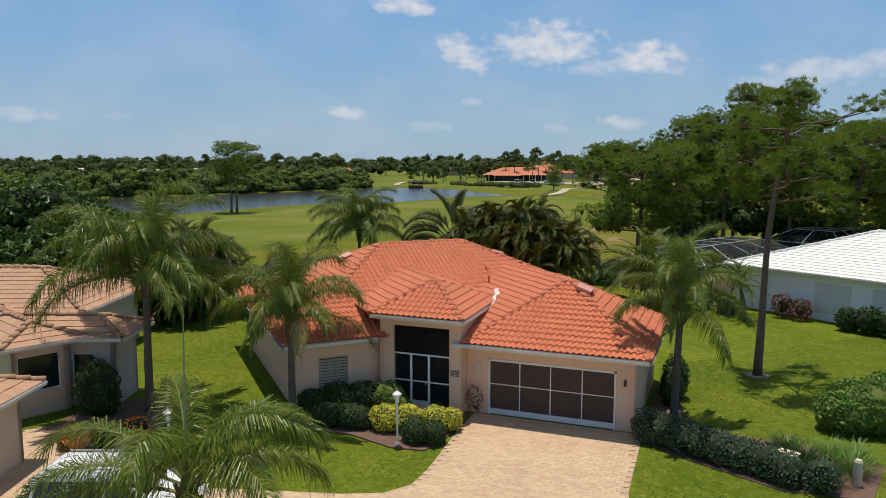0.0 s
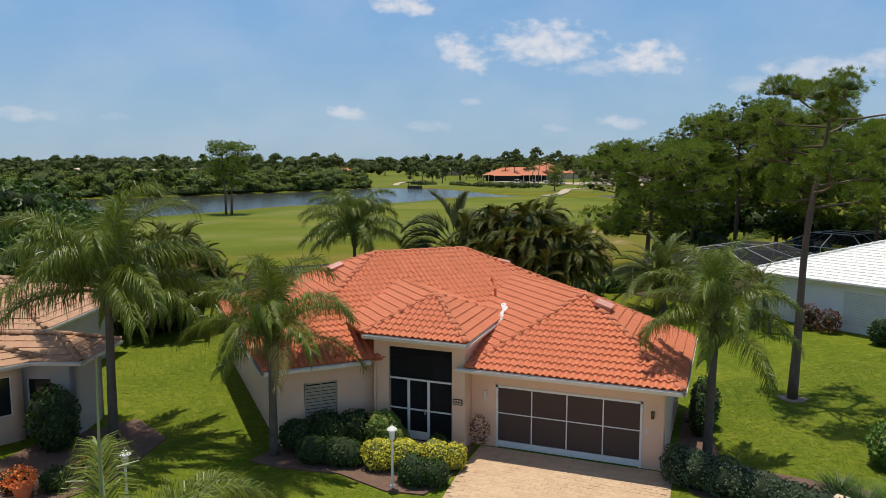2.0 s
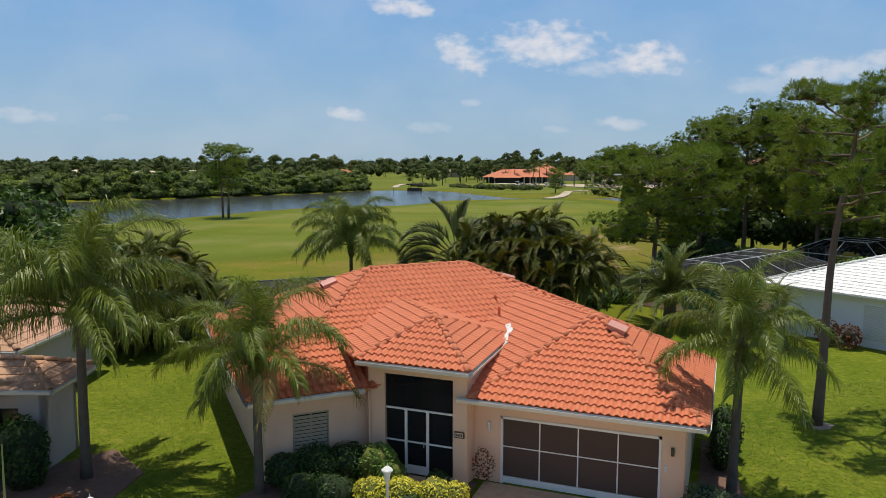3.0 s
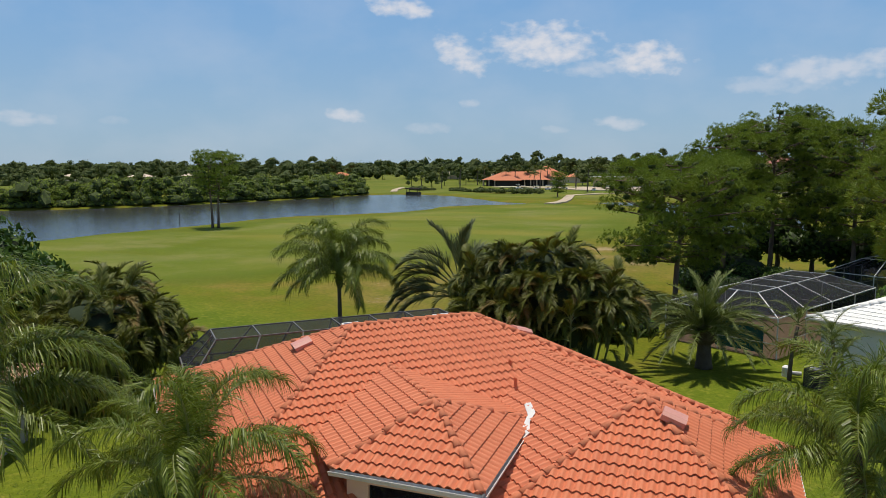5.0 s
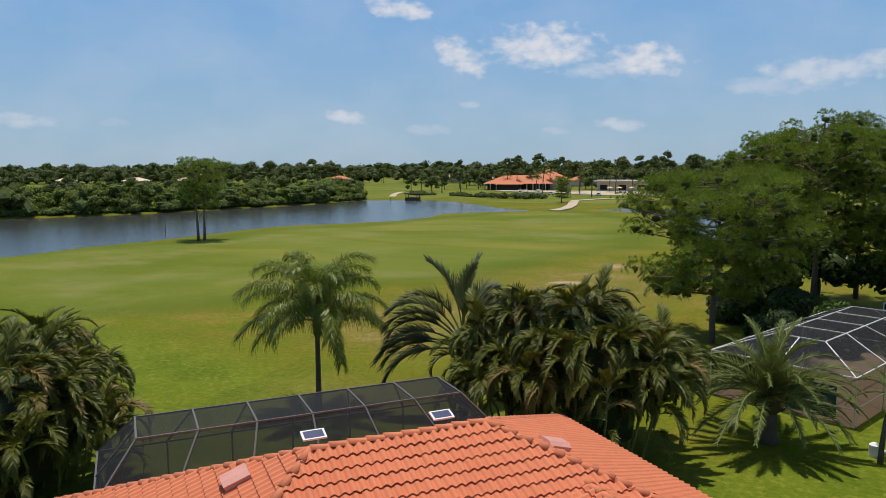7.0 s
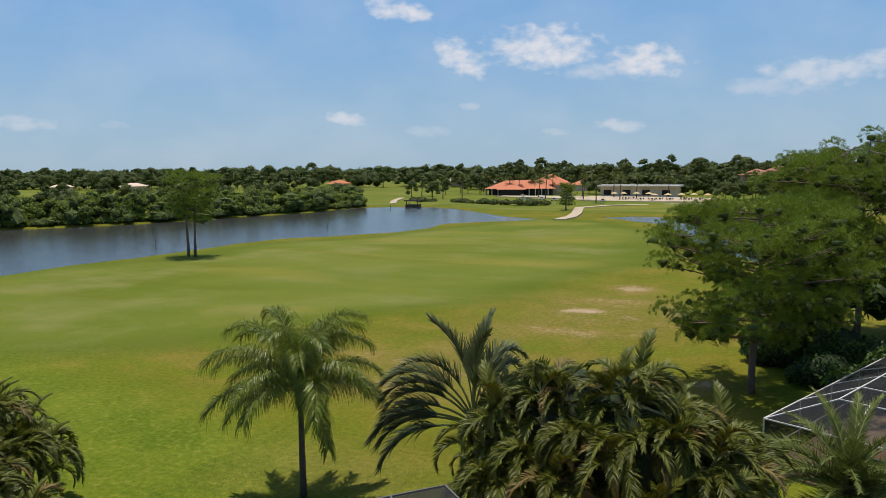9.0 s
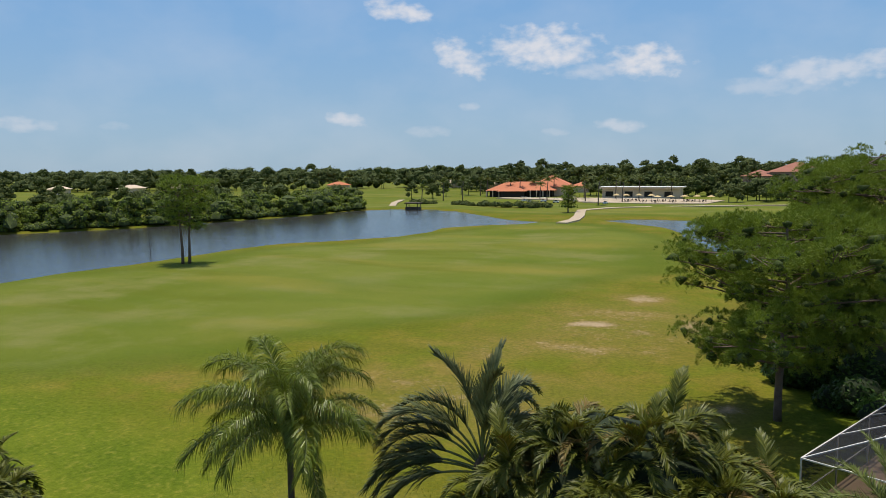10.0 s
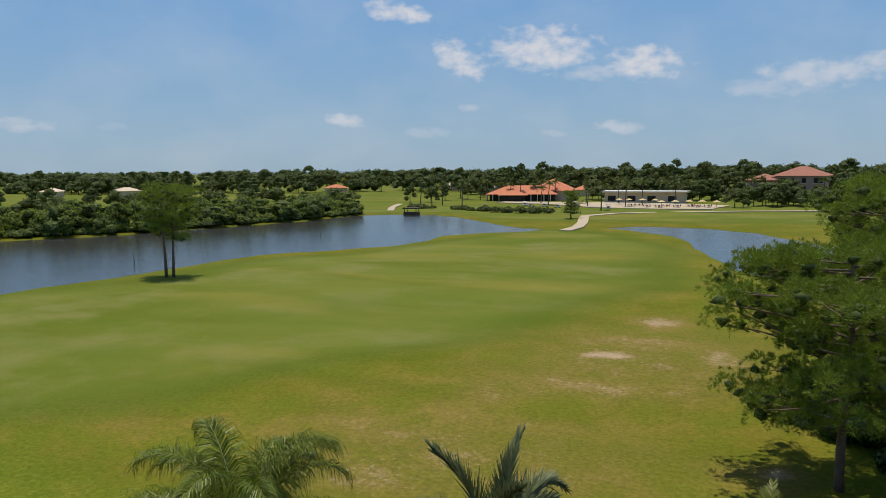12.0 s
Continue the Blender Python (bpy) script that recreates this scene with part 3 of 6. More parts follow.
def palm(name, label, x, y, heart, radius, fronds, trunk_r=0.15, lean=(0, 0), group="", count=18, category="palm tree", top=0.9, ring=True, low=6, high=80, scale=1.0, tilt_jit=6, seed=1, boots=True):
    """fronds: list of (mesh, the rise for which it was shaped), upright to hanging."""
    r = np.random.default_rng(seed)
    tree = thing(name, label, category, group, at=pose(x, y, 0))
    pts = [(lean[0] * t * t, lean[1] * t * t, -0.05 + (heart + 0.05) * t) for t in np.linspace(0, 1, 9)]
    rad = [trunk_r * (1.25 - 0.45 * t ** 0.5 + (0.05 if ring and k % 2 else 0)) for k, t in enumerate(np.linspace(0, 1, 9))]
    part("trunk", tube(pts, rad, 10), M["trunk"], tree, smooth=True)
    hx, hy = lean
    if boots:
        geo = [tube([(hx, hy, heart - 0.55), (hx, hy, heart - 0.2), (hx, hy, heart + 0.25), (hx, hy, heart + top)], [trunk_r * 0.85, trunk_r * 1.55, trunk_r * 1.3, trunk_r * 0.4], 9)]
        for k in range(10):
            a, z = k * 2.4, heart - 0.5 + 0.09 * k
            geo.append(tube([(hx + math.cos(a) * trunk_r * 0.8, hy + math.sin(a) * trunk_r * 0.8, z), (hx + math.cos(a) * trunk_r * 1.9, hy + math.sin(a) * trunk_r * 1.9, z + 0.3)], [0.06, 0.035], 5))
        part("crownshaft", join_geo(geo), M["boot"], tree, "brown crownshaft with old leaf bases")
    n = count
    for k in range(n):
        t = (k + 0.5) / n
        rise = high + (low - high) * t ** 0.85 + r.normal(0, tilt_jit)
        me, made = min(fronds, key=lambda q: abs(q[1] - rise) + r.uniform(0, 12))
        a = k * 137.5 + r.normal(0, 12)
        sc = radius * r.uniform(0.88, 1.1)
        m = Matrix.Translation((hx, hy, heart + top * 0.6 * (1 - 0.7 * t))) @ Matrix.Rotation(radians(a), 4, "Z") @ Matrix.Rotation(-radians(max(-14, min(14, rise - made))), 4, "Y") @ Matrix.Rotation(r.normal(0, 0.15), 4, "X") @ Matrix.Diagonal((sc, sc, sc, 1))
        part("frond", me, None, tree, at=m)
    return tree


# -- leaf clouds --
def leaf_quads(c, nrm, size, r, jitter=0.6, narrow=0.55):
    """Leaf-shaped quads at the points c, turned about their normals."""
    k = len(c)
    nn = nrm + r.normal(0, jitter, (k, 3))
    nn /= np.linalg.norm(nn, axis=1)[:, None] + 1e-9
    t = np.cross(nn, r.normal(0, 1, (k, 3)))
    t /= np.linalg.norm(t, axis=1)[:, None] + 1e-9
    b = np.cross(nn, t)
    s = size * r.uniform(0.6, 1.3, (k, 1))
    v = np.stack([c - t * s, c - b * s * narrow - nn * s * 0.12, c + t * s, c + b * s * narrow - nn * s * 0.12], 1).reshape(-1, 3)
    f = np.arange(4 * k).reshape(-1, 4)
    return v, f


def shell_points(n, centre, radii, r, rough=0.25, flat=0.0, depth=0.25):
    d = r.normal(0, 1, (n, 3))
    d /= np.linalg.norm(d, axis=1)[:, None]
    if flat:
        d[:, 2] = np.where(d[:, 2] < -flat, -d[:, 2] * 0.6, d[:, 2])
    ph = r.uniform(0, 6.28, (4, 3))
    wob = sum(np.sin(d @ (r.normal(0, 1, 3) * (2 + 1.7 * k)) + ph[k, 0]) * 0.5 / (1 + 0.4 * k) for k in range(4))
    rad = (1 + rough * wob * 0.55) * (1 - depth * r.uniform(0, 1, n) ** 2)
    return np.array(centre) + d * np.array(radii) * rad[:, None], d


def blob(centre, radii, r, sub=2, rough=0.15):
    bm = bmesh.new()
    bmesh.ops.create_icosphere(bm, subdivisions=sub, radius=1)
    ph = r.uniform(0, 6, 3)
    v = []
    for q in bm.verts:
        d = q.co
        k = 1 + rough * math.sin(3.1 * d.x + ph[0]) * math.sin(2.7 * d.y + ph[1]) + rough * 0.6 * math.sin(5 * d.z + ph[2])
        v.append((centre[0] + d.x * radii[0] * k, centre[1] + d.y * radii[1] * k, centre[2] + d.z * radii[2] * k))
    f = [tuple(q.index for q in g.verts) for g in bm.faces]
    bm.free()
    return v, f


def shrub(name, label, x, y, lumps, leaf_mat, size=0.07, density=260, category="shrub", group="", core=0.86, seed=3, z=0.0, core_mat="core"):
    """lumps: (dx, dy, dz, rx, ry, rz) ellipsoids grown together."""
    r = np.random.default_rng(seed)
    ob = thing(name, label, category, group, at=pose(x, y, z))
    vs, fs, k = [], [], 0
    cores = []
    for dx, dy, dz, rx, ry, rz in lumps:
        n = int(density * (rx * ry + ry * rz + rx * rz) * 2.2)
        c, d = shell_points(n, (dx, dy, dz), (rx, ry, rz), r, 0.3, 0.0, 0.22)
        ok = c[:, 2] > 0.02
        c, d = c[ok], d[ok]
        v, f = leaf_quads(c, d, size, r, 0.7)
        vs.append(v)
        fs.append(f + k)
        k += len(v)
        cores.append(blob((dx, dy, dz), (rx * core, ry * core, rz * core), r, 2))
    part("leaves", (np.concatenate(vs), np.concatenate(fs)), leaf_mat, ob)
    # solid blobs whose darker colour stands for shade among the leaves
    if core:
        part("inner_shade_mass", join_geo(cores), M[core_mat], ob, "solid inner blob, coloured darker than the leaves as painted shade", smooth=True)
    return ob


def broadleaf(name, label, x, y, h, w, leaf_mat, seed=5, n=5000, size=0.22, category="tree", group=""):
    r = np.random.default_rng(seed)
    ob = thing(name, label, category, group, at=pose(x, y, 0))
    th = h * 0.35
    geo = [tube([(0, 0, -0.05), (0.1, 0, th * 0.6), (0, 0.1, th * 1.3)], [0.3, 0.23, 0.16], 8)]
    vs, fs, k, cores = [], [], 0, []
    lumps = 11
    for i in range(lumps):
        a, q = i * 2.4, math.sqrt((i + 0.4) / lumps)
        c = (math.cos(a) * w * 0.36 * q, math.sin(a) * w * 0.36 * q, h * (0.72 - 0.42 * q * q * r.uniform(0.5, 1.1)))
        rr = w * r.uniform(0.17, 0.24)
        geo.append(tube([(0, 0, th), (c[0] * 0.5, c[1] * 0.5, (th + c[2]) * 0.55), c], [0.14, 0.09, 0.04], 6))
        p, d = shell_points(n // lumps, c, (rr, rr, rr * 0.85), r, 0.5, 0.0, 0.4)
        v, f = leaf_quads(p, d, size, r, 0.7)
        vs.append(v), fs.append(f + k)
        k += len(v)
        cores.append(blob(c, (rr * 0.75,) * 3, r, 1, 0.25))
    part("trunk", join_geo(geo), M["bark"], ob, smooth=True)
    crown = part("crown", (np.concatenate(vs), np.concatenate(fs)), leaf_mat, ob)
    # dark solid blobs paint the crown's inner shade
    part("inner_crown", join_geo(cores), M["core"], ob, "near-black blobs painted as the crown's inner shade", smooth=True)
    return ob


def pine(name, label, x, y, h, w, base=0.35, limbs=30, seed=9, trunk=0.22, lean=(0, 0), group="", pads=3, tufts=34, blades=20, needle=0.3, wide=0.07, pad=0.75, top=0.55, open_=0.0, skew=(0, 0), dome=0.5, category="pine tree"):
    """A slash pine: bare trunk, crooked limbs, flat pads of needle tufts along them. top: how narrow the crown grows at its tip; open_: the share of
    each limb left bare; skew: how far the crown leans out to one side."""
    r = np.random.default_rng(seed)
    ob = thing(name, label, category, group, at=pose(x, y, 0))
    zs = np.linspace(0, 1, 14)
    cx = lean[0] * zs ** 1.5 + 0.22 * np.sin(zs * 6 + seed) * zs
    cy = lean[1] * zs ** 1.5 + 0.22 * np.cos(zs * 5 + seed) * zs
    axis = [(cx[i], cy[i], -0.05 + (h - 0.7) * zs[i]) for i in range(14)]
    part("trunk", tube(axis, [trunk * (1.15 - 0.95 * t) + 0.02 + 0.012 * math.sin(9 * t + seed) for t in zs], 10), M["bark"], ob, smooth=True)
    spots = []
    for i in range(limbs):
        s = (i + 0.5) / limbs
        t = base + (1 - base) * s ** 0.9
        a = i * 2.4 + r.normal(0, 0.35)
        full = math.sin(math.pi * min(1.0, 0.2 + 0.62 * s)) ** 0.7 if s < 0.6 else 1.0 - (1 - top) * ((s - 0.6) / 0.4) ** 1.6
        reach = w / 2 * full * r.uniform(0.62, 1.08)
        ax, ay = math.cos(a), math.sin(a)
        reach *= 1 + 0.55 * (ax * skew[0] + ay * skew[1])
        p0 = Vector((np.interp(t, zs, cx), np.interp(t, zs, cy), t * (h - 0.7)))
        rise = reach * (r.uniform(-0.2, 0.25) + 0.42 * s)
        rise = min(rise, h - 0.35 - p0.z - dome * reach * reach / w)
        way = []
        for q in (0, 0.25, 0.5, 0.75, 1.0):
            b = a + 0.3 * math.sin(2.6 * q + i) * q
            way.append(p0 + Vector((math.cos(b) * reach * q, math.sin(b) * reach * q, rise * q ** 1.3 + 0.16 * math.sin(5 * q + 1.7 * i) * q)))
        geo = [tube(way, [0.42 * trunk * (1 - 0.7 * q) * (1.15 - 0.55 * t) + 0.008 for q in (0, 0.25, 0.5, 0.75, 1)], 5, False)]
        for k in range(pads):
            q = 1.0 if k == 0 else open_ + (1 - open_) * (1 - (k + r.uniform(-0.2, 0.3)) / pads)
            q = min(1.0, max(0.2, q))
            g = int(min(3, q * 4))
            c = way[g].lerp(way[g + 1], q * 4 - g)
            side = Vector((-ay, ax, 0)) * r.normal(0, 0.20 * reach) * (0.3 if k == 0 else 1.0) + Vector((0, 0, r.uniform(0.0, 0.45)))
            lid = h - 0.2 - dome * ((c.x - p0.x) ** 2 + (c.y - p0.y) ** 2) / w
            if c.z + side.z > lid:
                side.z = lid - c.z
            geo.append(tube([way[max(0, g - 1)].lerp(c, 0.6), c + side * 0.6, c + side], [0.035, 0.022, 0.012], 4, False))
            spots.append((c + side, pad * r.uniform(0.65, 1.25)))
        part("limb", join_geo(geo), M["bark"], ob, smooth=True)
    spots.append((Vector(axis[-1]) + Vector((0, 0, 0.2)), pad))
    # a dark blob in each pad: inner shade painted in, not needles
    part("inner_crown", join_geo([blob((c.x, c.y, c.z - 0.05), (q * 0.36, q * 0.36, q * 0.28), r, 1, 0.35) for c, q in spots]), M["core_pine"], ob, "dark green blobs painted as shade inside the needle pads", smooth=True)
    cs, ds = [], []
    for c, q in spots:
        n = max(6, int(tufts * (q / pad) ** 2))
        d = r.normal(0, 1, (n, 3))
        d /= np.linalg.norm(d, axis=1)[:, None]
        d[:, 2] = np.where(d[:, 2] < -0.6, -d[:, 2], d[:, 2])
        cs.append(np.array(c) + d * np.array((q, q, q * 0.85)) * r.uniform(0.45, 1.0, (n, 1)))
        ds.append(d + np.array((0, 0, 0.55)))
    c, ax_ = np.concatenate(cs), np.concatenate(ds)
    k = len(c)
    ax_ /= np.linalg.norm(ax_, axis=1)[:, None]
    d = ax_[:, None, :] + r.normal(0, 0.55, (k, blades, 3))
    d /= np.linalg.norm(d, axis=2)[:, :, None]
    sd = np.cross(d, r.normal(0, 1, (k, blades, 3)))
    sd /= np.linalg.norm(sd, axis=2)[:, :, None]
    ln = needle * r.uniform(0.7, 1.15, (k, blades, 1))
    wd = needle * wide
    c3 = c[:, None, :]
    v = np.stack([c3 + d * ln * 0.35 - sd * wd * 0.5, c3 + d * ln * 0.5 + sd * wd * 0.5, c3 + d * ln], 2).reshape(-1, 3)
    part("crown", (v, np.arange(len(v)).reshape(-1, 3)), M["pine"], ob)
    return ob


# ---- ground, water, paving ----
LAKE = np.array([(-112, 60), (-104, 100), (-102.6, 113.7), (-99.9, 124), (-99.3, 139), (-97, 151), (-86.3, 162.5), (-79, 173), (-77, 181), (-77.5, 195), (-71, 205), (-62.5, 211), (-57.5, 221),
                 (-59, 224), (-71, 231), (-83, 246), (-101, 266), (-117, 273), (-135.5, 266), (-138, 239), (-149, 208), (-160, 178), (-176, 158), (-215, 130), (-260, 60)])
POND = np.array([(-46, 231), (-36, 220.7), (-25, 208), (-20, 183), (-14.5, 159), (-5, 140), (10, 150), (8, 190), (-8, 226), (-21, 238), (-37, 240)])


def polygon_distance(px, py, poly):
    """Signed distance of points to a polygon, negative inside."""
    best = np.full(px.shape, 1e9)
    ins = np.zeros(px.shape, bool)
    for (ax, ay), (bx, by) in zip(poly, np.roll(poly, -1, 0)):
        ex, ey = bx - ax, by - ay
        t = np.clip(((px - ax) * ex + (py - ay) * ey) / (ex * ex + ey * ey), 0, 1)
        best = np.minimum(best, np.hypot(px - ax - t * ex, py - ay - t * ey))
        ins ^= ((ay > py) != (by > py)) & (px < ex * (py - ay) / (ey + 1e-12) + ax)
    return np.where(ins, -best, best)


def smooth(a, b, x):
    t = np.clip((x - a) / (b - a), 0, 1)
    return t * t * (3 - 2 * t)


def build_ground():
    xs = np.concatenate([[-4600, -2000, -900, -500, -380], np.arange(-300, -130, 5.0), np.arange(-130, 40, 1.6), np.arange(40, 120, 5.0), [160, 260, 500, 900, 2000, 4600]])
    ys = np.concatenate([[-4600, -1500, -400, -120, -60], np.arange(-30, 130, 1.6), np.arange(130, 250, 2.4), np.arange(250, 460, 6.0), [520, 600, 750, 1000, 1400, 2200, 3200, 4700]])
    X, Y = np.meshgrid(xs, ys)
    d = np.minimum(polygon_distance(X, Y, LAKE), polygon_distance(X, Y, POND))
    d = d + 0.5 * np.sin(X * 0.35) * np.sin(Y * 0.31)
    Z = np.where(d < 1.2, -1.4 * smooth(1.2, -4.0, d), 0.0)
    golf = smooth(58, 80, Y) * smooth(1.5, 12, d)
    Z = Z + golf * (0.22 * np.sin(X * 0.075 + 1) * np.sin(Y * 0.06) + 0.12 * np.sin(X * 0.16 + Y * 0.11))
    # fairway: a band along the water's near side
    inner = polygon_distance(X, Y, np.array([(-108, 66), (-74, 66), (-50, 76), (-35, 97), (-27, 118), (-22, 150), (-26, 190), (-40, 214), (-56, 214), (-70, 195), (-74, 175), (-90, 150), (-97, 120)]))
    fair = smooth(9, -9, inner + 2.5 * np.sin(X * 0.13) + 1.5 * np.sin(Y * 0.17))
    fair = np.maximum(fair, smooth(240, 260, Y) * 0.9 * smooth(1, 8, d))
    sand = np.zeros_like(X)
    for cx, cy, rx, ry, k in ((-23.3, 96.5, 3.4, 2.2, 0.60), (-20.6, 112.2, 3.2, 3.6, 0.52), (-14.9, 98, 3.0, 4.5, 0.48), (-23, 87, 8.0, 3.2, 0.36), (-29.5, 85, 3.5, 4.5, 0.34), (-31.5, 69, 5.0, 3.0, 0.40), (-28, 73, 5, 3, 0.36),
                               (-21, 97, 12, 15, 0.31), (-28, 73, 14, 8, 0.30), (-50, 72, 9, 5, 0.14), (-11.4, 75.4, 1.6, 1.6, 0.55), (-27, 55, 7, 4, 0.2), (2.5, 28.5, 1.8, 1.3, 0.4)):
        sand = np.maximum(sand, k * np.exp(-(((X - cx) / rx) ** 2 + ((Y - cy) / ry) ** 2)))
    lawn = smooth(60, 46, Y + 0.25 * (X + 10))
    lawn = np.maximum(lawn, smooth(-12, -4, X) * smooth(110, 80, Y))
    V = np.stack([X, Y, Z], -1).reshape(-1, 3)
    w, h = len(xs), len(ys)
    idx = np.arange(w * h).reshape(h, w)
    F = np.stack([idx[:-1, :-1], idx[:-1, 1:], idx[1:, 1:], idx[1:, :-1]], -1).reshape(-1, 4)
    me = as_mesh("ground", V, F, M["ground"], True)
    at = me.attributes.new("zone", "FLOAT_COLOR", "POINT")
    at.data.foreach_set("color", np.stack([fair, sand, lawn, np.ones_like(fair)], -1).astype(np.float32).ravel())
    ob = new("ground", me)
    tagged(ob, "green golf course grass and lawns with sandy bare patches", "ground", kind="structure")


build_ground()
lake = part("water", ([(-300, 40, -0.42), (30, 40, -0.42), (30, 300, -0.42), (-300, 300, -0.42)], [(0, 1, 2, 3)]), M["water"])
tagged(lake, "blue-grey rippled lake and pond beside the fairway", "water", kind="structure")
sea = part("water_far", ([(-4600, 2300, 0.3), (3500, 2300, 0.3), (4600, 4700, 0.3), (-4600, 4700, 0.3)], [(0, 1, 2, 3)]), M["water"])
tagged(sea, "distant strip of blue sea along the horizon", "water", kind="structure")


def flat_patch(name, outline, z, material, label, category, thick=0.06, kind="structure"):
    ob = part(name, slab(outline, z - thick, z), material)
    return tagged(ob, label, category, kind=kind)


def curve_strip(pts, width):
    """A plan ribbon along points."""
    P = [Vector(p) for p in pts]
    left, right = [], []
    for i, p in enumerate(P):
        d = (P[min(i + 1, len(P) - 1)] - P[max(i - 1, 0)]).normalized()
        n = Vector((-d.y, d.x)) * width / 2
        left.append(p + n), right.append(p - n)
    return [tuple(q) for q in right] + [tuple(q) for q in reversed(left)]


DRIVE = [(-3.45, 29.62), (-10.05, 29.62), (-10.0, 27.2), (-9.85, 25.6), (-9.7, 23.6), (-9.75, 22.6), (-10.3, 21.75), (-11.5, 21.2), (-14.5, 20.35), (-17, 19.6), (-20.8, 19.2), (-22.5, 21.0), (-25, 22.0), (-28, 15), (-26, 8), (-20, 4), (-3, 6), (-2.6, 20), (-3.3, 24.5)]
drive = flat_patch("pavement_drive", DRIVE, 0.012, M["joint"], "tan brick paver driveway joints in front of the garage", "driveway")
path_golf = flat_patch("road_cart_path", curve_strip([(-52, 214), (-51, 225), (-52.5, 240), (-55, 255), (-57, 268), (-50, 283), (-36, 292), (-10, 303), (20, 312)], 3.0), 0.30, M["sandpath"], "pale shell golf cart path winding to the clubhouse", "path", 0.5)
path_far = flat_patch("road_far", curve_strip([(-150, 330), (-142, 305), (-132, 282)], 2.6), 0.3, M["sandpath"], "pale footpath running down to the lake", "path", 0.5)
court = flat_patch("pavement_terrace", [(-112, 350), (-84, 338), (-64, 318), (-40, 312), (-20, 314), (-14, 340), (-34, 352), (-70, 358), (-84, 356), (-110, 358)], 0.3, M["sandpath"], "pale sandy terrace in front of the clubhouse", "terrace", 0.5)
bed = flat_patch("mulch_bed", [(-10.2, 29.4), (-16.6, 27.2), (-16.9, 25.4), (-15.6, 25.3), (-13.6, 25.6), (-11.6, 25.0), (-10.4, 25.2), (-10.1, 26.4)][::-1], 0.05, M["mulch"], "brown mulch planting bed below the front windows", "mulch bed")
bed2 = flat_patch("mulch_bed", [(-3.4, 29.3), (-2.6, 28.2), (1.0, 26.4), (3.6, 26.6), (4.4, 29.6), (2.0, 30.6), (-2.0, 31.0), (-2.6, 36.0), (-3.5, 36.0)], 0.03, M["mulch"], "brown mulch bed below the grey-green hedge", "mulch bed")
bed3 = flat_patch("mulch_bed", [(-24.5, 19.6), (-20.8, 20.0), (-20.0, 22.2), (-21.0, 26.0), (-23.5, 27.2), (-25.0, 24.0)], 0.03, M["mulch"], "mulch bed with flowers beside the neighbouring house", "mulch bed")
ringbed = flat_patch("mulch_ring", [(0.75 + (0.6 + 0.12 * math.sin(5 * a)) * math.cos(a), 39.5 + (0.55 + 0.1 * math.cos(4 * a)) * math.sin(a)) for a in np.linspace(0, 6.0, 20)], 0.02, M["litter"], "pale needle litter ring around the pine trunk", "mulch bed")

# ---- the house with the red roof ----
house = thing("house", "single-storey peach stucco house with a red wavy tile hip roof", "house")
S2 = math.sqrt(2)


def uv(u, v, z=0.0):
    """Plan of the rotated main block: u = x + y, v = x - y."""
    return ((u + v) / 2, (u - v) / 2, z)


EAVE = 3.0
RA, RB_ = (-17.0, 35.0, 6.0), (-13.8, 38.2, 6.0)
MFL, MBL = uv(9.3, -42.6, EAVE), uv(9.3, -61.4, EAVE)
MFR, MBR = uv(33.8, -42.6, EAVE), uv(33.8, -61.4, EAVE)
GA, GJ = (-7.2, 33.8, 5.0), (-12.2, 38.8, 5.0)
GFL, GFR, GRB = (-10.35, 28.9, EAVE), (-3.2, 28.9, EAVE), (-3.2, 36.5, EAVE)
PE, PR = (-12.5, 31.3, 5.05), (-15.6, 34.4, 5.05)
PFL, PFR, PBR = (-14.2, 28.55, 3.97), (-10.2, 28.5, 3.97), (-10.35, 33.6, 3.97)

roof = part("roof", ([(-14, 34, 3.02), (-13, 34, 3.02), (-13, 35, 3.02)], [(0, 1, 2)]), M["tile"], house, "red wavy concrete tile hip roof")
roof_face(roof, [GFL, GFR, GA], M["tile"], singles=150, near=(-7, 28))
roof_face(roof, [PFL, PFR, PE], M["tile"], singles=60, near=(-12, 28))
roof_face(roof, [MFL, MFR, RB_, RA], M["tile"], singles=90, near=(-15, 32))
roof_face(roof, [MBL, MFL, RA], M["tile"])
roof_face(roof, [MFR, MBR, RB_], M["tile"])
roof_face(roof, [MBR, MBL, RA, RB_], M["tile"])
roof_face(roof, [GFR, GRB, GA], M["tile"])
gsw = Vector(GFL) + Vector((-4.5, 4.5, 0))
roof_face(roof, [tuple(gsw), GFL, GA, GJ], M["tile"])
gne = Vector(GRB) + Vector((-6.0, 6.0, 0))
roof_face(roof, [GRB, tuple(gne), GJ, GA], M["tile"])
roof_face(roof, [PFR, PBR, PE], M["tile"])
psw = Vector(PFL) + Vector((-3.0, 3.0, 0))
roof_face(roof, [tuple(psw), PFL, PE, PR], M["tile"])
roof_face(roof, [PBR, tuple(Vector(PBR) + Vector((-3.0, 3.0, 0))), PR, PE], M["tile"])
capm = cap_mesh("ridge_tile", M["ridge"])
for a, b in ((RA, RB_), (MFL, RA), (MBL, RA), (MFR, RB_), (MBR, RB_), (GFL, GA), (GFR, GA), (GRB, GA), (GA, GJ), (PFL, PE), (PFR, PE), (PBR, PE), (PE, PR)):
    ridge_caps(roof, a, b, capm)


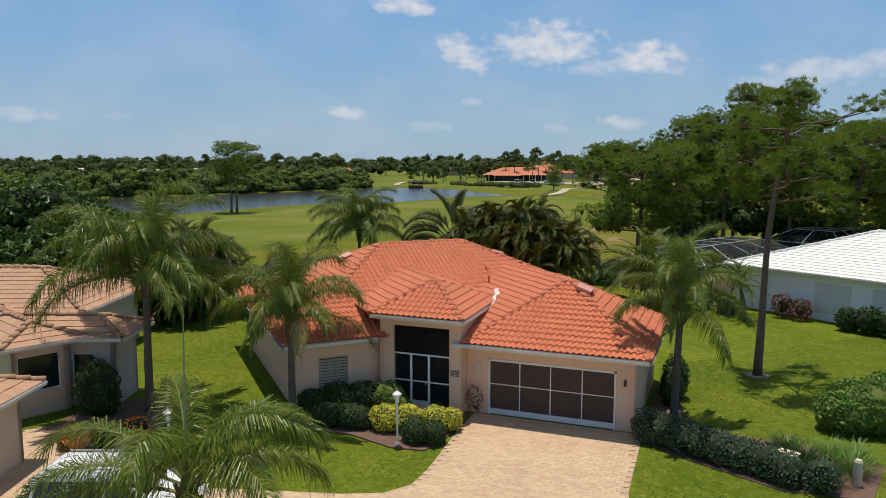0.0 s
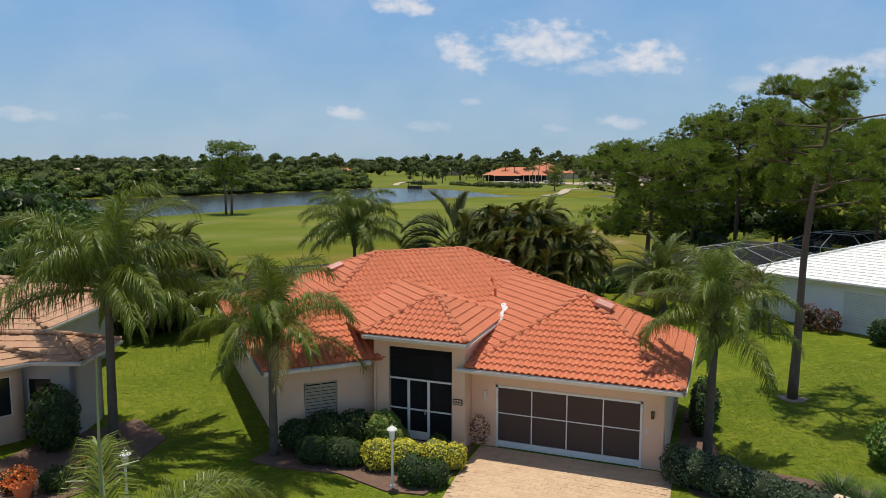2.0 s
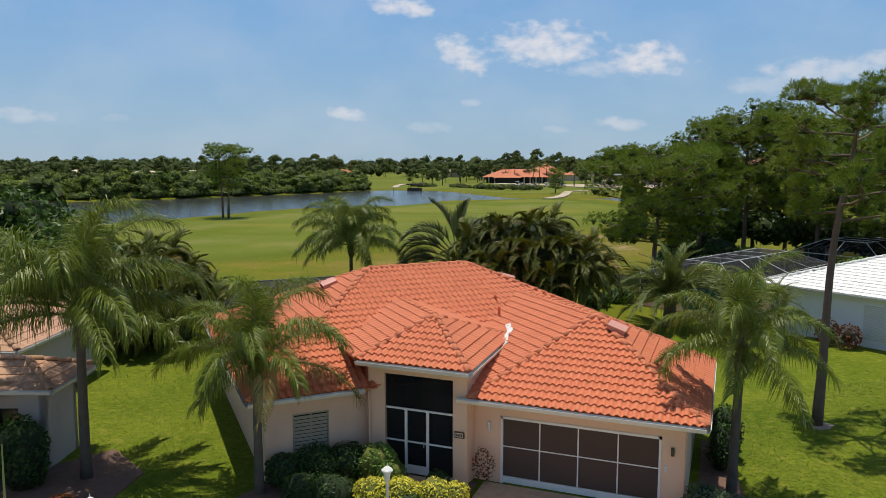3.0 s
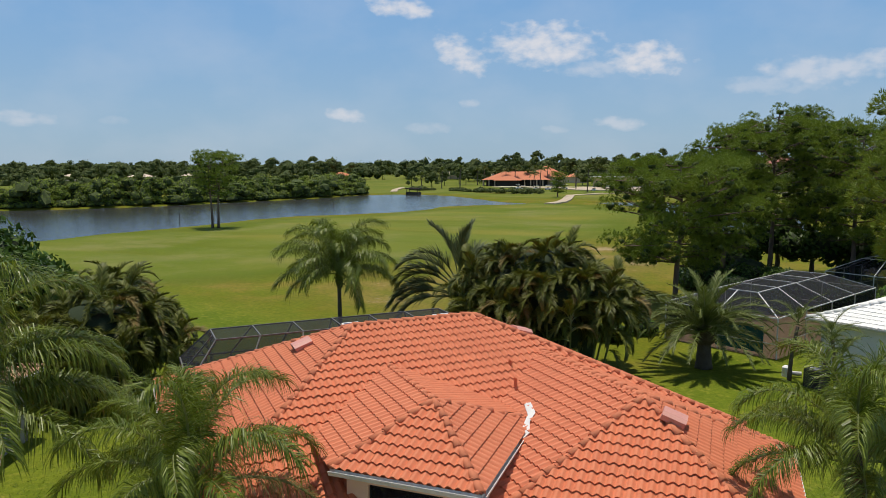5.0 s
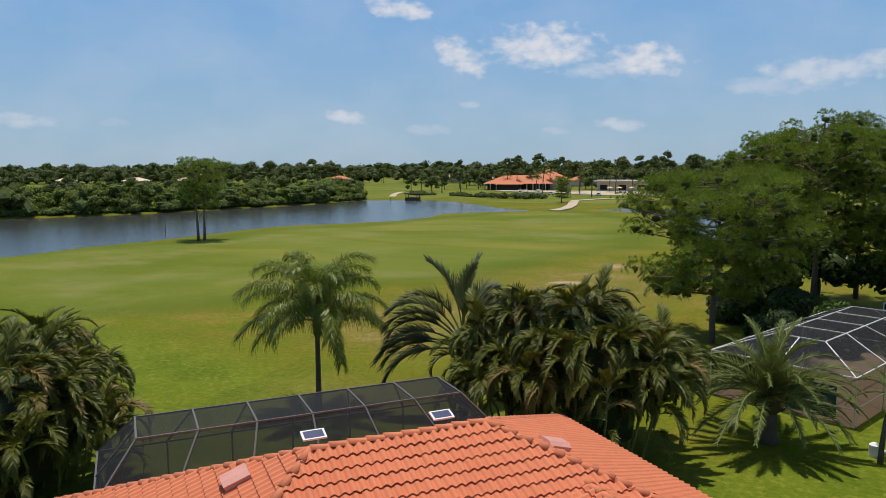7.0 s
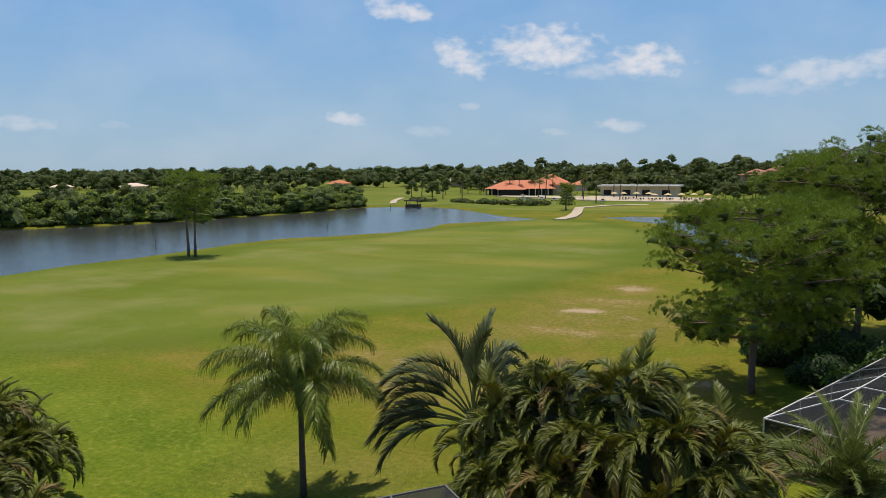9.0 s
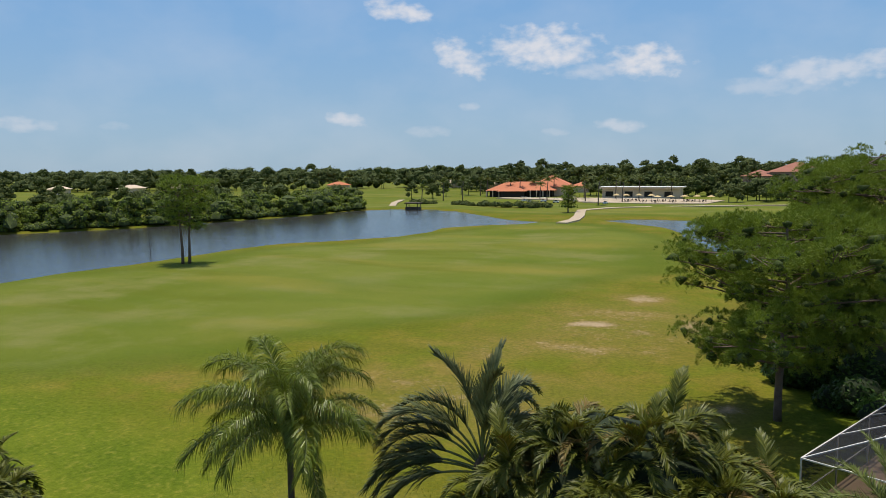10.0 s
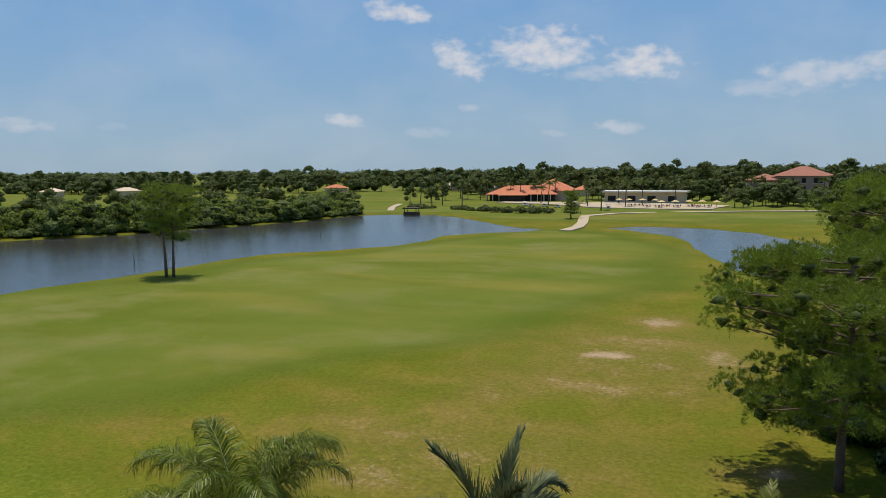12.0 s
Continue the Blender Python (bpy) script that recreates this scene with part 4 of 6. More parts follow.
def gutter(parent, a, b, out):
    a, b, o = Vector(a), Vector(b), Vector(out).normalized()
    d = (b - a).normalized()
    prof = [(-0.02, 0.02), (-0.02, -0.13), (0.07, -0.13), (0.12, -0.02), (0.12, 0.0), (0.10, 0.0), (0.06, -0.11), (0.0, -0.11), (0.0, 0.02)]
    v = [p + o * x + Vector((0, 0, z)) for p in (a, b) for x, z in prof]
    n = len(prof)
    f = [(i, (i + 1) % n, (i + 1) % n + n, i + n) for i in range(n)] + [tuple(range(n)), tuple(reversed(range(n, 2 * n)))]
    part("gutter", (v, f), M["gutter"], parent, "white aluminium gutter")


gutter(house, (GFL[0] - 0.4, GFL[1], 2.98), (GFR[0], GFR[1], 2.98), (0, -1, 0))
gutter(house, (GFR[0], GFR[1], 2.98), (GRB[0], GRB[1], 2.98), (1, 0, 0))
gutter(house, (PFL[0], PFL[1], 3.95), (PFR[0], PFR[1], 3.95), (0, -1, 0))
gutter(house, (PFR[0], PFR[1], 3.95), (PBR[0], PBR[1], 3.95), (1, 0, 0))
gutter(house, (MFL[0], MFL[1], 2.98), (-13.95, 28.65, 2.98), (1, -1, 0))
gutter(house, (MBL[0], MBL[1], 2.98), (MFL[0], MFL[1], 2.98), (-1, -1, 0))
# soffits
part("soffit", slab([(-10.75, 28.93), (-3.22, 28.93), (-3.22, 36.4), (-3.8, 36.4), (-3.8, 29.7), (-10.75, 29.7)], 2.84, 2.88), M["white"], house)
part("soffit", slab([(-14.15, 28.58), (-10.22, 28.55), (-10.35, 31.0), (-13.9, 31.0)], 3.80, 3.84), M["white"], house)
sof = [uv(9.35, -42.7)[:2], uv(14.6, -42.7)[:2], uv(14.6, -44.2)[:2], uv(9.35, -44.2)[:2]]
part("soffit", slab(sof, 2.84, 2.88), M["white"], house)

# walls
gwall = part("wall", wall_geo((-10.44, 29.72), (-3.75, 29.72), 0, 2.86, 0.2, [(0.94, 5.92, 0.0, 2.25)]), M["stucco"], house, "peach stucco front wall of the garage")
part("wall", wall_geo((-3.75, 29.92), (-3.75, 36.4), 0, 2.86, 0.2), M["stucco"], house)
part("wall", wall_geo((-3.75, 36.6), (-9.6, 42.4), 0, 2.86, 0.2), M["stucco"], house)
pwall = part("wall", wall_geo((-13.98, 29.0), (-10.45, 29.0), 0, 3.82, 0.22, [(0.6, 3.05, 0.12, 3.5)]), M["stucco"], house, "peach stucco entry wall")
part("wall", wall_geo((-10.45, 29.22), (-10.45, 33.6), 0, 3.82, 0.2), M["stucco"], house)
part("wall", wall_geo((-13.98, 32.0), (-13.98, 29.22), 0, 3.82, 0.2), M["stucco"], house)
lw0, lw1 = uv(10.15, -43.5), uv(15.55, -43.5)
lwall = part("wall", wall_geo(lw0[:2], lw1[:2], 0, 2.86, 0.2, [(0.95, 2.15, 0.95, 2.2)]), M["stucco"], house, "peach stucco wall with a window")
part("wall", wall_geo(uv(10.15, -60.2)[:2], uv(10.15, -43.79)[:2], 0, 2.86, 0.2), M["stucco"], house)
part("wall", wall_geo(uv(32.9, -60.5)[:2], uv(10.15, -60.5)[:2], 0, 2.86, 0.2), M["stucco"], house)
# rooms behind the openings
part("interior_back", wall_geo((-13.8, 31.6), (-10.6, 31.6), 0, 3.8, 0.15, [(1.1, 2.1, 0.0, 2.1)]), M["cream"], house, "shaded back wall of the entry porch")
part("front_door", box((-12.75, 31.62, 0.1), (-11.7, 31.68, 2.15)), M["white"], house)
part("porch_floor", slab([(-13.8, 29.0), (-10.6, 29.0), (-10.6, 31.6), (-13.8, 31.6)], 0.02, 0.12), M["joint"], house)
part("entry_step", slab([(-13.4, 28.3), (-10.8, 28.3), (-10.8, 29.0), (-13.4, 29.0)], 0.0, 0.10), M["paver"], house)
# near-black sheet added behind the screen to paint the unlit garage
part("garage_shade_sheet", box((-9.6, 30.6, 0.02), (-4.4, 30.7, 2.8)), M["dark"], house)

# entry screen: frame bars and dark panels
scr = part("entry_screen", box((-13.38, 29.06, 0.12), (-10.93, 29.10, 0.18)), M["white"], house, "white framed dark insect screen with a door")
EX = (-13.36, -12.60, -11.86, -10.95)
for x in (EX[1] - 0.02, EX[2] + 0.02):
    part("screen_bar", box((x - 0.045, 29.04, 0.12), (x + 0.045, 29.10, 2.35)), M["white"], scr)
for z, w in ((2.33, 0.06), (1.22, 0.05)):
    part("screen_bar", box((-13.36, 29.045, z - w / 2), (-10.95, 29.095, z + w / 2)), M["white"], scr)
for i in range(3):
    part("screen_panel", box((EX[i] + 0.03, 29.075, 0.2), (EX[i + 1] - 0.03, 29.08, 1.2)), M["door_screen"], scr)
    part("screen_panel", box((EX[i] + 0.03, 29.075, 1.25), (EX[i + 1] - 0.03, 29.08, 2.3)), M["door_screen"], scr)
part("screen_panel", box((-13.36, 29.075, 2.37), (-10.95, 29.08, 3.5)), M["door_screen"], scr)
part("kick_plate", box((EX[1] + 0.02, 29.05, 0.14), (EX[2] - 0.02, 29.09, 0.42)), M["white"], scr, "white metal kick plate")
part("door_handle", box((EX[2] - 0.12, 29.0, 1.1), (EX[2] - 0.09, 29.04, 1.3)), M["metal_grey"], scr)

# garage screen: two rows of four panels
gs = part("garage_screen", box((-9.50, 29.74, 0.02), (-4.52, 29.80, 0.24)), M["white"], house, "brown mesh sliding garage screen in a white frame")
GX = [-9.47, -8.235, -7.0, -5.765, -4.53]
for i in range(4):
    for z0, z1 in ((0.26, 1.24), (1.27, 2.2)):
        part("screen_panel", box((GX[i] + 0.02, 29.765, z0), (GX[i + 1] - 0.02, 29.775, z1)), M["screenbrown"], gs)
for x in GX[1:4]:
    part("screen_bar", box((x - 0.02, 29.745, 0.24), (x + 0.02, 29.785, 2.22)), M["white"], gs)
part("screen_bar", box((-9.47, 29.75, 1.24), (-4.53, 29.785, 1.275)), M["white"], gs)
for lo, hi in (((-9.52, 29.69, 0.0), (-9.45, 29.8, 2.28)), ((-4.55, 29.69, 0.0), (-4.48, 29.8, 2.28)), ((-9.52, 29.69, 2.2), (-4.48, 29.8, 2.28))):
    part("screen_frame", box(lo, hi), M["white"], gs)

# downspouts
for x_, y_ in ((-13.9, 28.93), (-3.82, 29.66)):
    part("downspout", beam((x_, y_, 0.1), (x_, y_, 2.9), 0.07, 0.06), M["stucco"], house)

# window in the slanting wall
M["blind"] = mat("tan_blind", (0.40, 0.35, 0.27), (0.33, 0.285, 0.22), 3, 0.6)
M["solar"] = mat("dark_blue_solar_cell", (0.05, 0.06, 0.12), (0.07, 0.08, 0.15), 3, 0.3)
wd = Matrix.Translation((lw0[0], lw0[1], 0)) @ Matrix.Rotation(radians(45), 4, "Z")
win = part("window", box((0.95, 0.06, 0.95), (2.15, 0.1, 2.2), wd), M["glass_dark"], house, "window with pale grey blinds")
for lo, hi in (((0.93, -0.02, 0.9), (2.17, 0.12, 0.96)), ((0.93, 0.0, 2.16), (2.17, 0.1, 2.22)), ((0.93, 0.0, 0.92), (0.99, 0.1, 2.2)), ((2.11, 0.0, 0.92), (2.17, 0.1, 2.2)), ((0.96, 0.02, 1.54), (2.14, 0.08, 1.59)), ((1.53, 0.02, 0.95), (1.57, 0.08, 2.2))):
    part("window_frame", box(lo, hi, wd), M["blind"], win)
for k in range(9):
    part("blind_slat", box((1.0, 0.035, 1.0 + 0.125 * k), (2.1, 0.045, 1.10 + 0.125 * k), wd), M["blind"], win)

# plaque: plain bars in place of digits
pq = part("plaque", box((-10.86, 28.955, 1.62), (-10.52, 28.985, 1.84), bevel=0.01), M["boot"], house, "dark framed plaque with pale bars")
part("plaque_plate", box((-10.82, 28.945, 1.66), (-10.56, 28.956, 1.80)), M["cream"], pq)
for k in range(4):
    part("bar", box((-10.80 + 0.06 * k, 28.938, 1.69), (-10.765 + 0.06 * k, 28.946, 1.77)), M["dark"], pq)
part("wall_lamp", box((-9.95, 29.6, 1.75), (-9.85, 29.72, 2.05), bevel=0.02), M["gutter"], house)
part("wall_lamp", box((-4.2, 29.6, 1.75), (-4.1, 29.72, 2.0), bevel=0.02), M["boot"], house)
part("keypad", box((-4.38, 29.69, 1.2), (-4.3, 29.72, 1.4)), M["gutter"], house)


def roof_vent(x, y, z, yaw, tilt):
    m = Matrix.Translation((x, y, z)) @ Matrix.Rotation(radians(yaw), 4, "Z") @ Matrix.Rotation(radians(tilt), 4, "X")
    bm = bmesh.new()
    prof = [(-0.30, 0.0), (-0.34, 0.16), (-0.2, 0.24), (0.2, 0.24), (0.34, 0.16), (0.30, 0.0)]
    a = [bm.verts.new(m @ Vector((px, -0.32, pz + 0.05))) for px, pz in prof]
    b = [bm.verts.new(m @ Vector((px, 0.32, pz))) for px, pz in prof]
    for i in range(5):
        bm.faces.new((a[i], a[i + 1], b[i + 1], b[i]))
    bm.faces.new(list(reversed(b)))
    ob = part("roof_vent", bm, M["ventpink"], house, "pink painted sheet-metal roof vent")
    part("vent_louvre", box((-0.28, -0.30, 0.04), (0.28, -0.26, 0.19), m), M["dark"], ob)


M["ventpink"] = mat("pink_sheet_metal", (0.62, 0.30, 0.24), (0.55, 0.25, 0.20), 2, 0.5)
roof_vent(-6.4, 33.1, 4.64, 90, 24)
roof_vent(-18.55, 34.35, 5.28, -45, 24)
roof_vent(-12.2, 38.9, 5.25, 135, 20)
for x, y, z in ((-11.8, 36.3, 5.0), (-11.3, 35.2, 4.75)):
    part("vent_pipe", tube([(x, y, z - 0.4), (x, y, z - 0.05), (x + 0.05, y - 0.04, z + 0.02)], [0.06, 0.06, 0.07], 8), M["ridge"], house)
for s in (0, 1):
    c = (-18.15 + 2.6 * s, 37.0 + 2.6 * s, 5.35)
    m = Matrix.Translation((c[0], c[1], c[2] + 0.15)) @ Matrix.Rotation(radians(45), 4, "Z") @ Matrix.Rotation(radians(16), 4, "X")
    sp = part("solar_fan", box((-0.32, -0.2, 0), (0.32, 0.2, 0.05), m), M["white"], house, "small solar panel with a white frame")
    part("solar_cell", box((-0.26, -0.15, 0.05), (0.26, 0.15, 0.056), m), M["solar"], sp)
# valley flashing: a crumpled strip on the garage slope below the porch eave
def on_garage(x, y, up):
    return (x, y, 5.0 - (26.6 - (x + y)) / S2 * 0.357 + up + 0.03)


fl = [(-10.72, 34.1, 0.10), (-10.5, 34.05, 0.12), (-10.22, 33.5, 0.10), (-10.26, 33.0, 0.12), (-10.12, 32.5, 0.09), (-10.30, 32.1, 0.08), (-10.40, 32.4, 0.12), (-10.42, 33.4, 0.12), (-10.6, 33.8, 0.10)]
fv = [on_garage(*p) for p in fl] + [on_garage(x, y, u - 0.03) for x, y, u in fl]
nf = len(fl)
part("flashing", (fv, [tuple(range(nf))[::-1], tuple(range(nf, 2 * nf))] + [(i, i + nf, (i + 1) % nf + nf, (i + 1) % nf) for i in range(nf)]), M["gutter"], house, "dented white metal valley flashing")


# ---- pool cages ----
def pool_cage(label, m, w, d, wall_h, top_h, inset, ribs_w, ribs_d, bar_mat, bar=0.06, panels=True, cross=False):
    """A mansard cage of screen and aluminium bars on the plan rectangle (0..w, 0..d) of the frame m."""
    ob = thing("pool_cage", label, "pool cage", at=m)
    ix = inset
    b = [(0, 0), (w, 0), (w, d), (0, d)]
    t = [(ix, ix), (w - ix, ix), (w - ix, d - ix), (ix, d - ix)]

    def lerp(p, q, k):
        return (p[0] + (q[0] - p[0]) * k, p[1] + (q[1] - p[1]) * k)

    for i in range(4):
        j = (i + 1) % 4
        n = ribs_w if i % 2 == 0 else ribs_d
        for k in range(n):
            k0, k1 = k / n, (k + 1) / n
            a, c = lerp(b[i], b[j], k0), lerp(b[i], b[j], k1)
            e, g = lerp(t[i], t[j], k0), lerp(t[i], t[j], k1)
            if panels:
                part("screen_panel", ([(*a, 0), (*c, 0), (*c, wall_h), (*a, wall_h)], [(0, 1, 2, 3)]), M["cage_screen"], ob)
                part("screen_panel", ([(*a, wall_h), (*c, wall_h), (*g, top_h), (*e, top_h)], [(0, 1, 2, 3)]), M["cage_screen"], ob)
            part("post", beam((*a, 0), (*a, wall_h), bar), bar_mat, ob)
            part("rafter", beam((*a, wall_h), (*e, top_h), bar), bar_mat, ob)
        part("rail", beam((*b[i], wall_h), (*b[j], wall_h), bar), bar_mat, ob)
        part("rail", beam((*t[i], top_h), (*t[j], top_h), bar), bar_mat, ob)
        part("rail", beam((*b[i], 0.9), (*b[j], 0.9), bar * 0.8), bar_mat, ob)
    for k in range(ribs_w):
        x0, x1 = ix + (w - 2 * ix) * k / ribs_w, ix + (w - 2 * ix) * (k + 1) / ribs_w
        if panels:
            part("screen_panel", ([(x0, ix, top_h), (x1, ix, top_h), (x1, d - ix, top_h), (x0, d - ix, top_h)], [(0, 1, 2, 3)]), M["cage_screen"], ob)
        if k and not cross:
            part("rafter", beam((x0, ix, top_h), (x0, d - ix, top_h), bar), bar_mat, ob)
    for k in range(1, ribs_d if cross else 0):
        y0 = ix + (d - 2 * ix) * k / ribs_d
        part("rafter", beam((ix, y0, top_h), (w - ix, y0, top_h), bar), bar_mat, ob)
    return ob


pool_cage("bronze-grey pool cage with charcoal insect screen behind the house", Matrix.Translation(uv(11.0, -61.0)) @ Matrix.Rotation(radians(45), 4, "Z"), 19.2 / S2, 6.6 / S2, 2.75, 4.2, 1.25, 6, 2, M["bronze"], 0.06)
part_deck = part("pavement_pool_deck", slab([uv(11.0, -61.0)[:2], uv(30.2, -61.0)[:2], uv(30.2, -67.6)[:2], uv(11.0, -67.6)[:2]], -0.05, 0.03), M["joint"])
tagged(part_deck, "tan pool deck under the screen cage", "terrace", kind="structure")
e1 = math.degrees(math.atan2(-0.54, 0.84))
pool_cage("white framed pool cage with charcoal screen beside the white house", Matrix.Translation((-8.8, 62.5, 0)) @ Matrix.Rotation(radians(-27.3), 4, "Z"), 7.3, 15.6, 2.45, 3.4, 2.35, 2, 4, M["gutter"], 0.06, cross=True)
pool_cage("white framed pool cage behind the white house", Matrix.Translation((2.4, 80.5, 0)) @ Matrix.Rotation(radians(e1), 4, "Z"), 7.6, 9.5, 2.5, 3.6, 2.0, 2, 3, M["gutter"], 0.06, cross=True)
deck2 = part("pavement_pool_deck", slab([(-8.8, 62.5), (-2.3, 59.15), (4.8, 73.0), (-1.7, 76.4)], -0.05, 0.025), M["paver"])
tagged(deck2, "tan deck under the white framed cage", "terrace", kind="structure")


# ---- neighbouring houses ----
def hip_house(name, label, corner, yaw, w, d, eave, pitch, wall_mat, tile_mat, over=0.55, tw=0.33, run=0.42, windows=(), segs=4, lift=0.03, category="house", ridge_mat=None):
    """A plain hip-roofed house: plan rectangle from the eave corner, w along yaw, d to its left."""
    ob = thing(name, label, category)
    m = Matrix.Translation((*corner, 0)) @ Matrix.Rotation(radians(yaw), 4, "Z")
    h = min(w, d) / 2
    top = eave + h * pitch
    c = [m @ Vector(p) for p in ((0, 0, eave), (w, 0, eave), (w, d, eave), (0, d, eave))]
    if w >= d:
        a, b = m @ Vector((h, h, top)), m @ Vector((w - h, h, top))
        faces = [[c[0], c[1], b, a], [c[1], c[2], b], [c[2], c[3], a, b], [c[3], c[0], a]]
        hips = [(c[0], a), (c[3], a), (c[1], b), (c[2], b), (a, b)]
    else:
        a, b = m @ Vector((h, h, top)), m @ Vector((h, d - h, top))
        faces = [[c[0], c[1], a], [c[1], c[2], b, a], [c[2], c[3], b], [c[3], c[0], a, b]]
        hips = [(c[0], a), (c[1], a), (c[3], b), (c[2], b), (a, b)]
    rf = part("roof", ([tuple(c[0] * 0.25 + c[1] * 0.25 + c[2] * 0.25 + c[3] * 0.25 + Vector((k, 0, 0))) for k in (0, 0.1)] + [tuple(c[0] * 0.25 + c[1] * 0.25 + c[2] * 0.25 + c[3] * 0.25 + Vector((0, 0.1, 0)))], [(0, 1, 2)]), tile_mat, ob)
    for f in faces:
        roof_face(rf, f, tile_mat, width=tw, run=run, lift=lift, segs=segs, lip=0.035)
    cm = cap_mesh("ridge_tile", ridge_mat or tile_mat, 0.12, 0.45)
    for p, q in hips:
        ridge_caps(rf, p, q, cm, 0.45)
    for i in range(4):
        j = (i + 1) % 4
        out = (c[j] - c[i]).normalized().cross(Vector((0, 0, 1)))
        gutter(ob, c[i] - Vector((0, 0, 0.02)), c[j] - Vector((0, 0, 0.02)), out)
    q = [m @ Vector(p) for p in ((over, over, 0), (w - over, over, 0), (w - over, d - over, 0), (over, d - over, 0))]
    for i in range(4):
        holes = [hh[1:] for hh in windows if hh[0] == i]
        part("wall", wall_geo(q[i].xy, q[(i + 1) % 4].xy, 0, eave - 0.12, 0.2, holes), wall_mat, ob)
        dd = (q[(i + 1) % 4] - q[i]).normalized()
        nn = dd.cross(Vector((0, 0, 1)))
        for x0, x1, z0, z1 in holes:
            p = q[i] - nn * 0.12
            part("window", ([p + dd * x0 + Vector((0, 0, z0)), p + dd * x1 + Vector((0, 0, z0)), p + dd * x1 + Vector((0, 0, z1)), p + dd * x0 + Vector((0, 0, z1))], [(0, 1, 2, 3)]), M["glass_dark"], ob)
            for s in (x0, x1):
                part("window_frame", beam(p + dd * s + nn * 0.03 + Vector((0, 0, z0)), p + dd * s + nn * 0.03 + Vector((0, 0, z1)), 0.06), M["white"], ob)
            for s in (z0, z1):
                part("window_frame", beam(p + dd * x0 + nn * 0.03 + Vector((0, 0, s)), p + dd * x1 + nn * 0.03 + Vector((0, 0, s)), 0.06), M["white"], ob)
    sf = [(m @ Vector((x, y, 0))).xy for x, y in ((0.05, 0.05), (w - 0.05, 0.05), (w - 0.05, d - 0.05), (0.05, d - 0.05))]
    part("soffit", slab([tuple(p) for p in sf], eave - 0.16, eave - 0.12), M["white"], ob)
    return ob


white_house = hip_house("house", "white stucco house with a white tile hip roof", (-1.0, 57.3), -32.0, 17.0, 14.0, 3.0, 0.34, M["whitewall"], M["white_tile"], tw=0.30, run=0.40, windows=[])
panel_at = Matrix.Translation((-1.0, 57.3, 0)) @ Matrix.Rotation(radians(-32), 4, "Z")
for x0 in (6.1, 9.6):
    shut = part("shutter", box((x0, 0.525, 0.35), (x0 + 2.4, 0.548, 2.5), panel_at, bevel=0.008), M["whitewall"], white_house, "closed white roll-down shutter")
    for z in np.arange(0.45, 2.45, 0.1):
        part("slat", box((x0 + 0.06, 0.505, z), (x0 + 2.34, 0.526, z + 0.08), panel_at), M["gutter"], shut)
hip_house("house", "cream house with an orange tile roof behind the white house", (12.0, 72.0), -32.0, 16.0, 14.0, 3.2, 0.4, M["cream"], M["orange_tile"])
# its framed dark window is added in place of an arched entry opening
hip_house("house", "cream stucco house with a tan flat tile hip roof", (-26.2, 21.4), 69.0, 3.2, 9.0, 3.0, 0.4, M["cream"], M["tan_tile"], lift=0.012, windows=[(0, 0.15, 1.75, 1.0, 2.45)])
hip_house("house", "grey stucco house wing with a tan tile hip roof", (-30.3, 22.0), 21.5, 7.3, 3.2, 3.0, 0.4, M["greystucco"], M["tan_tile"], lift=0.012, windows=[(0, 4.4, 5.3, 0.9, 2.2)])
hip_house("house", "grey stucco main wing with a tan tile hip roof", (-44.0, 22.0), 21.5, 16.0, 8.0, 3.0, 0.4, M["greystucco"], M["tan_tile"], lift=0.012)
hip_house("house", "cream stucco garage wing with a tan tile hip roof", (-25.6, 11.0), 21.5, 6.4, 7.2, 2.7, 0.4, M["cream"], M["tan_tile"], lift=0.012)

# ---- palms ----
QF = [(frond_mesh("queen_frond", M["queen"], 1.0, 170, 0.30, st, bd, dr, 0.0066, sd, spread=0.75, forward=0.30, curl=cl, tip=0.66, ruffle=0.34), st) for st, bd, dr, cl, sd in
      ((80, 96, 1.6, 2.2, 1), (70, 112, 2.0, 2.1, 2), (58, 112, 2.4, 2.0, 3), (44, 104, 2.7, 1.9, 4), (28, 94, 2.9, 1.8, 5), (12, 80, 3.0, 1.7, 6), (64, 110, 2.2, 2.0, 7), (36, 100, 2.8, 1.9, 8))]
QD = (frond_mesh("queen_frond", M["queen_dry"], 1.0, 120, 0.27, 8, 78, 2.8, 0.0062, 8, spread=0.75, forward=0.3, tip=0.5, ruffle=0.34), 8)
AF = [(frond_mesh("areca_frond", M["areca"], 1.0, 58, 0.24, st, bd, dr, 0.026, sd, segs=2, spread=0.6, forward=0.5, bare=0.18, curl=1.1, tip=0.5, ruffle=0.1), st) for st, bd, dr, sd in
      ((82, 80, 0.5, 11), (72, 135, 0.7, 12), (60, 160, 0.8, 13), (45, 165, 0.9, 14), (28, 135, 0.9, 15))]
AD = (frond_mesh("areca_frond", M["areca_dry"], 1.0, 44, 0.22, 45, 150, 0.9, 0.024, 16, segs=2, spread=0.6, bare=0.2, ruffle=0.15), 45)
TF = [(frond_mesh("triangle_frond", M["tri"], 1.0, 120, 0.25, st, bd, dr, 0.0135, sd, segs=2, spread=0.4, forward=0.6, bare=0.32, hang=hg, curl=1.6, tip=0.5), st) for st, bd, dr, hg, sd in
      ((86, 60, 0.1, 0.1, 21), (70, 122, 0.15, 0.25, 22), (54, 122, 0.2, 0.36, 23), (36, 108, 0.25, 0.42, 24), (20, 90, 0.3, 0.45, 25))]
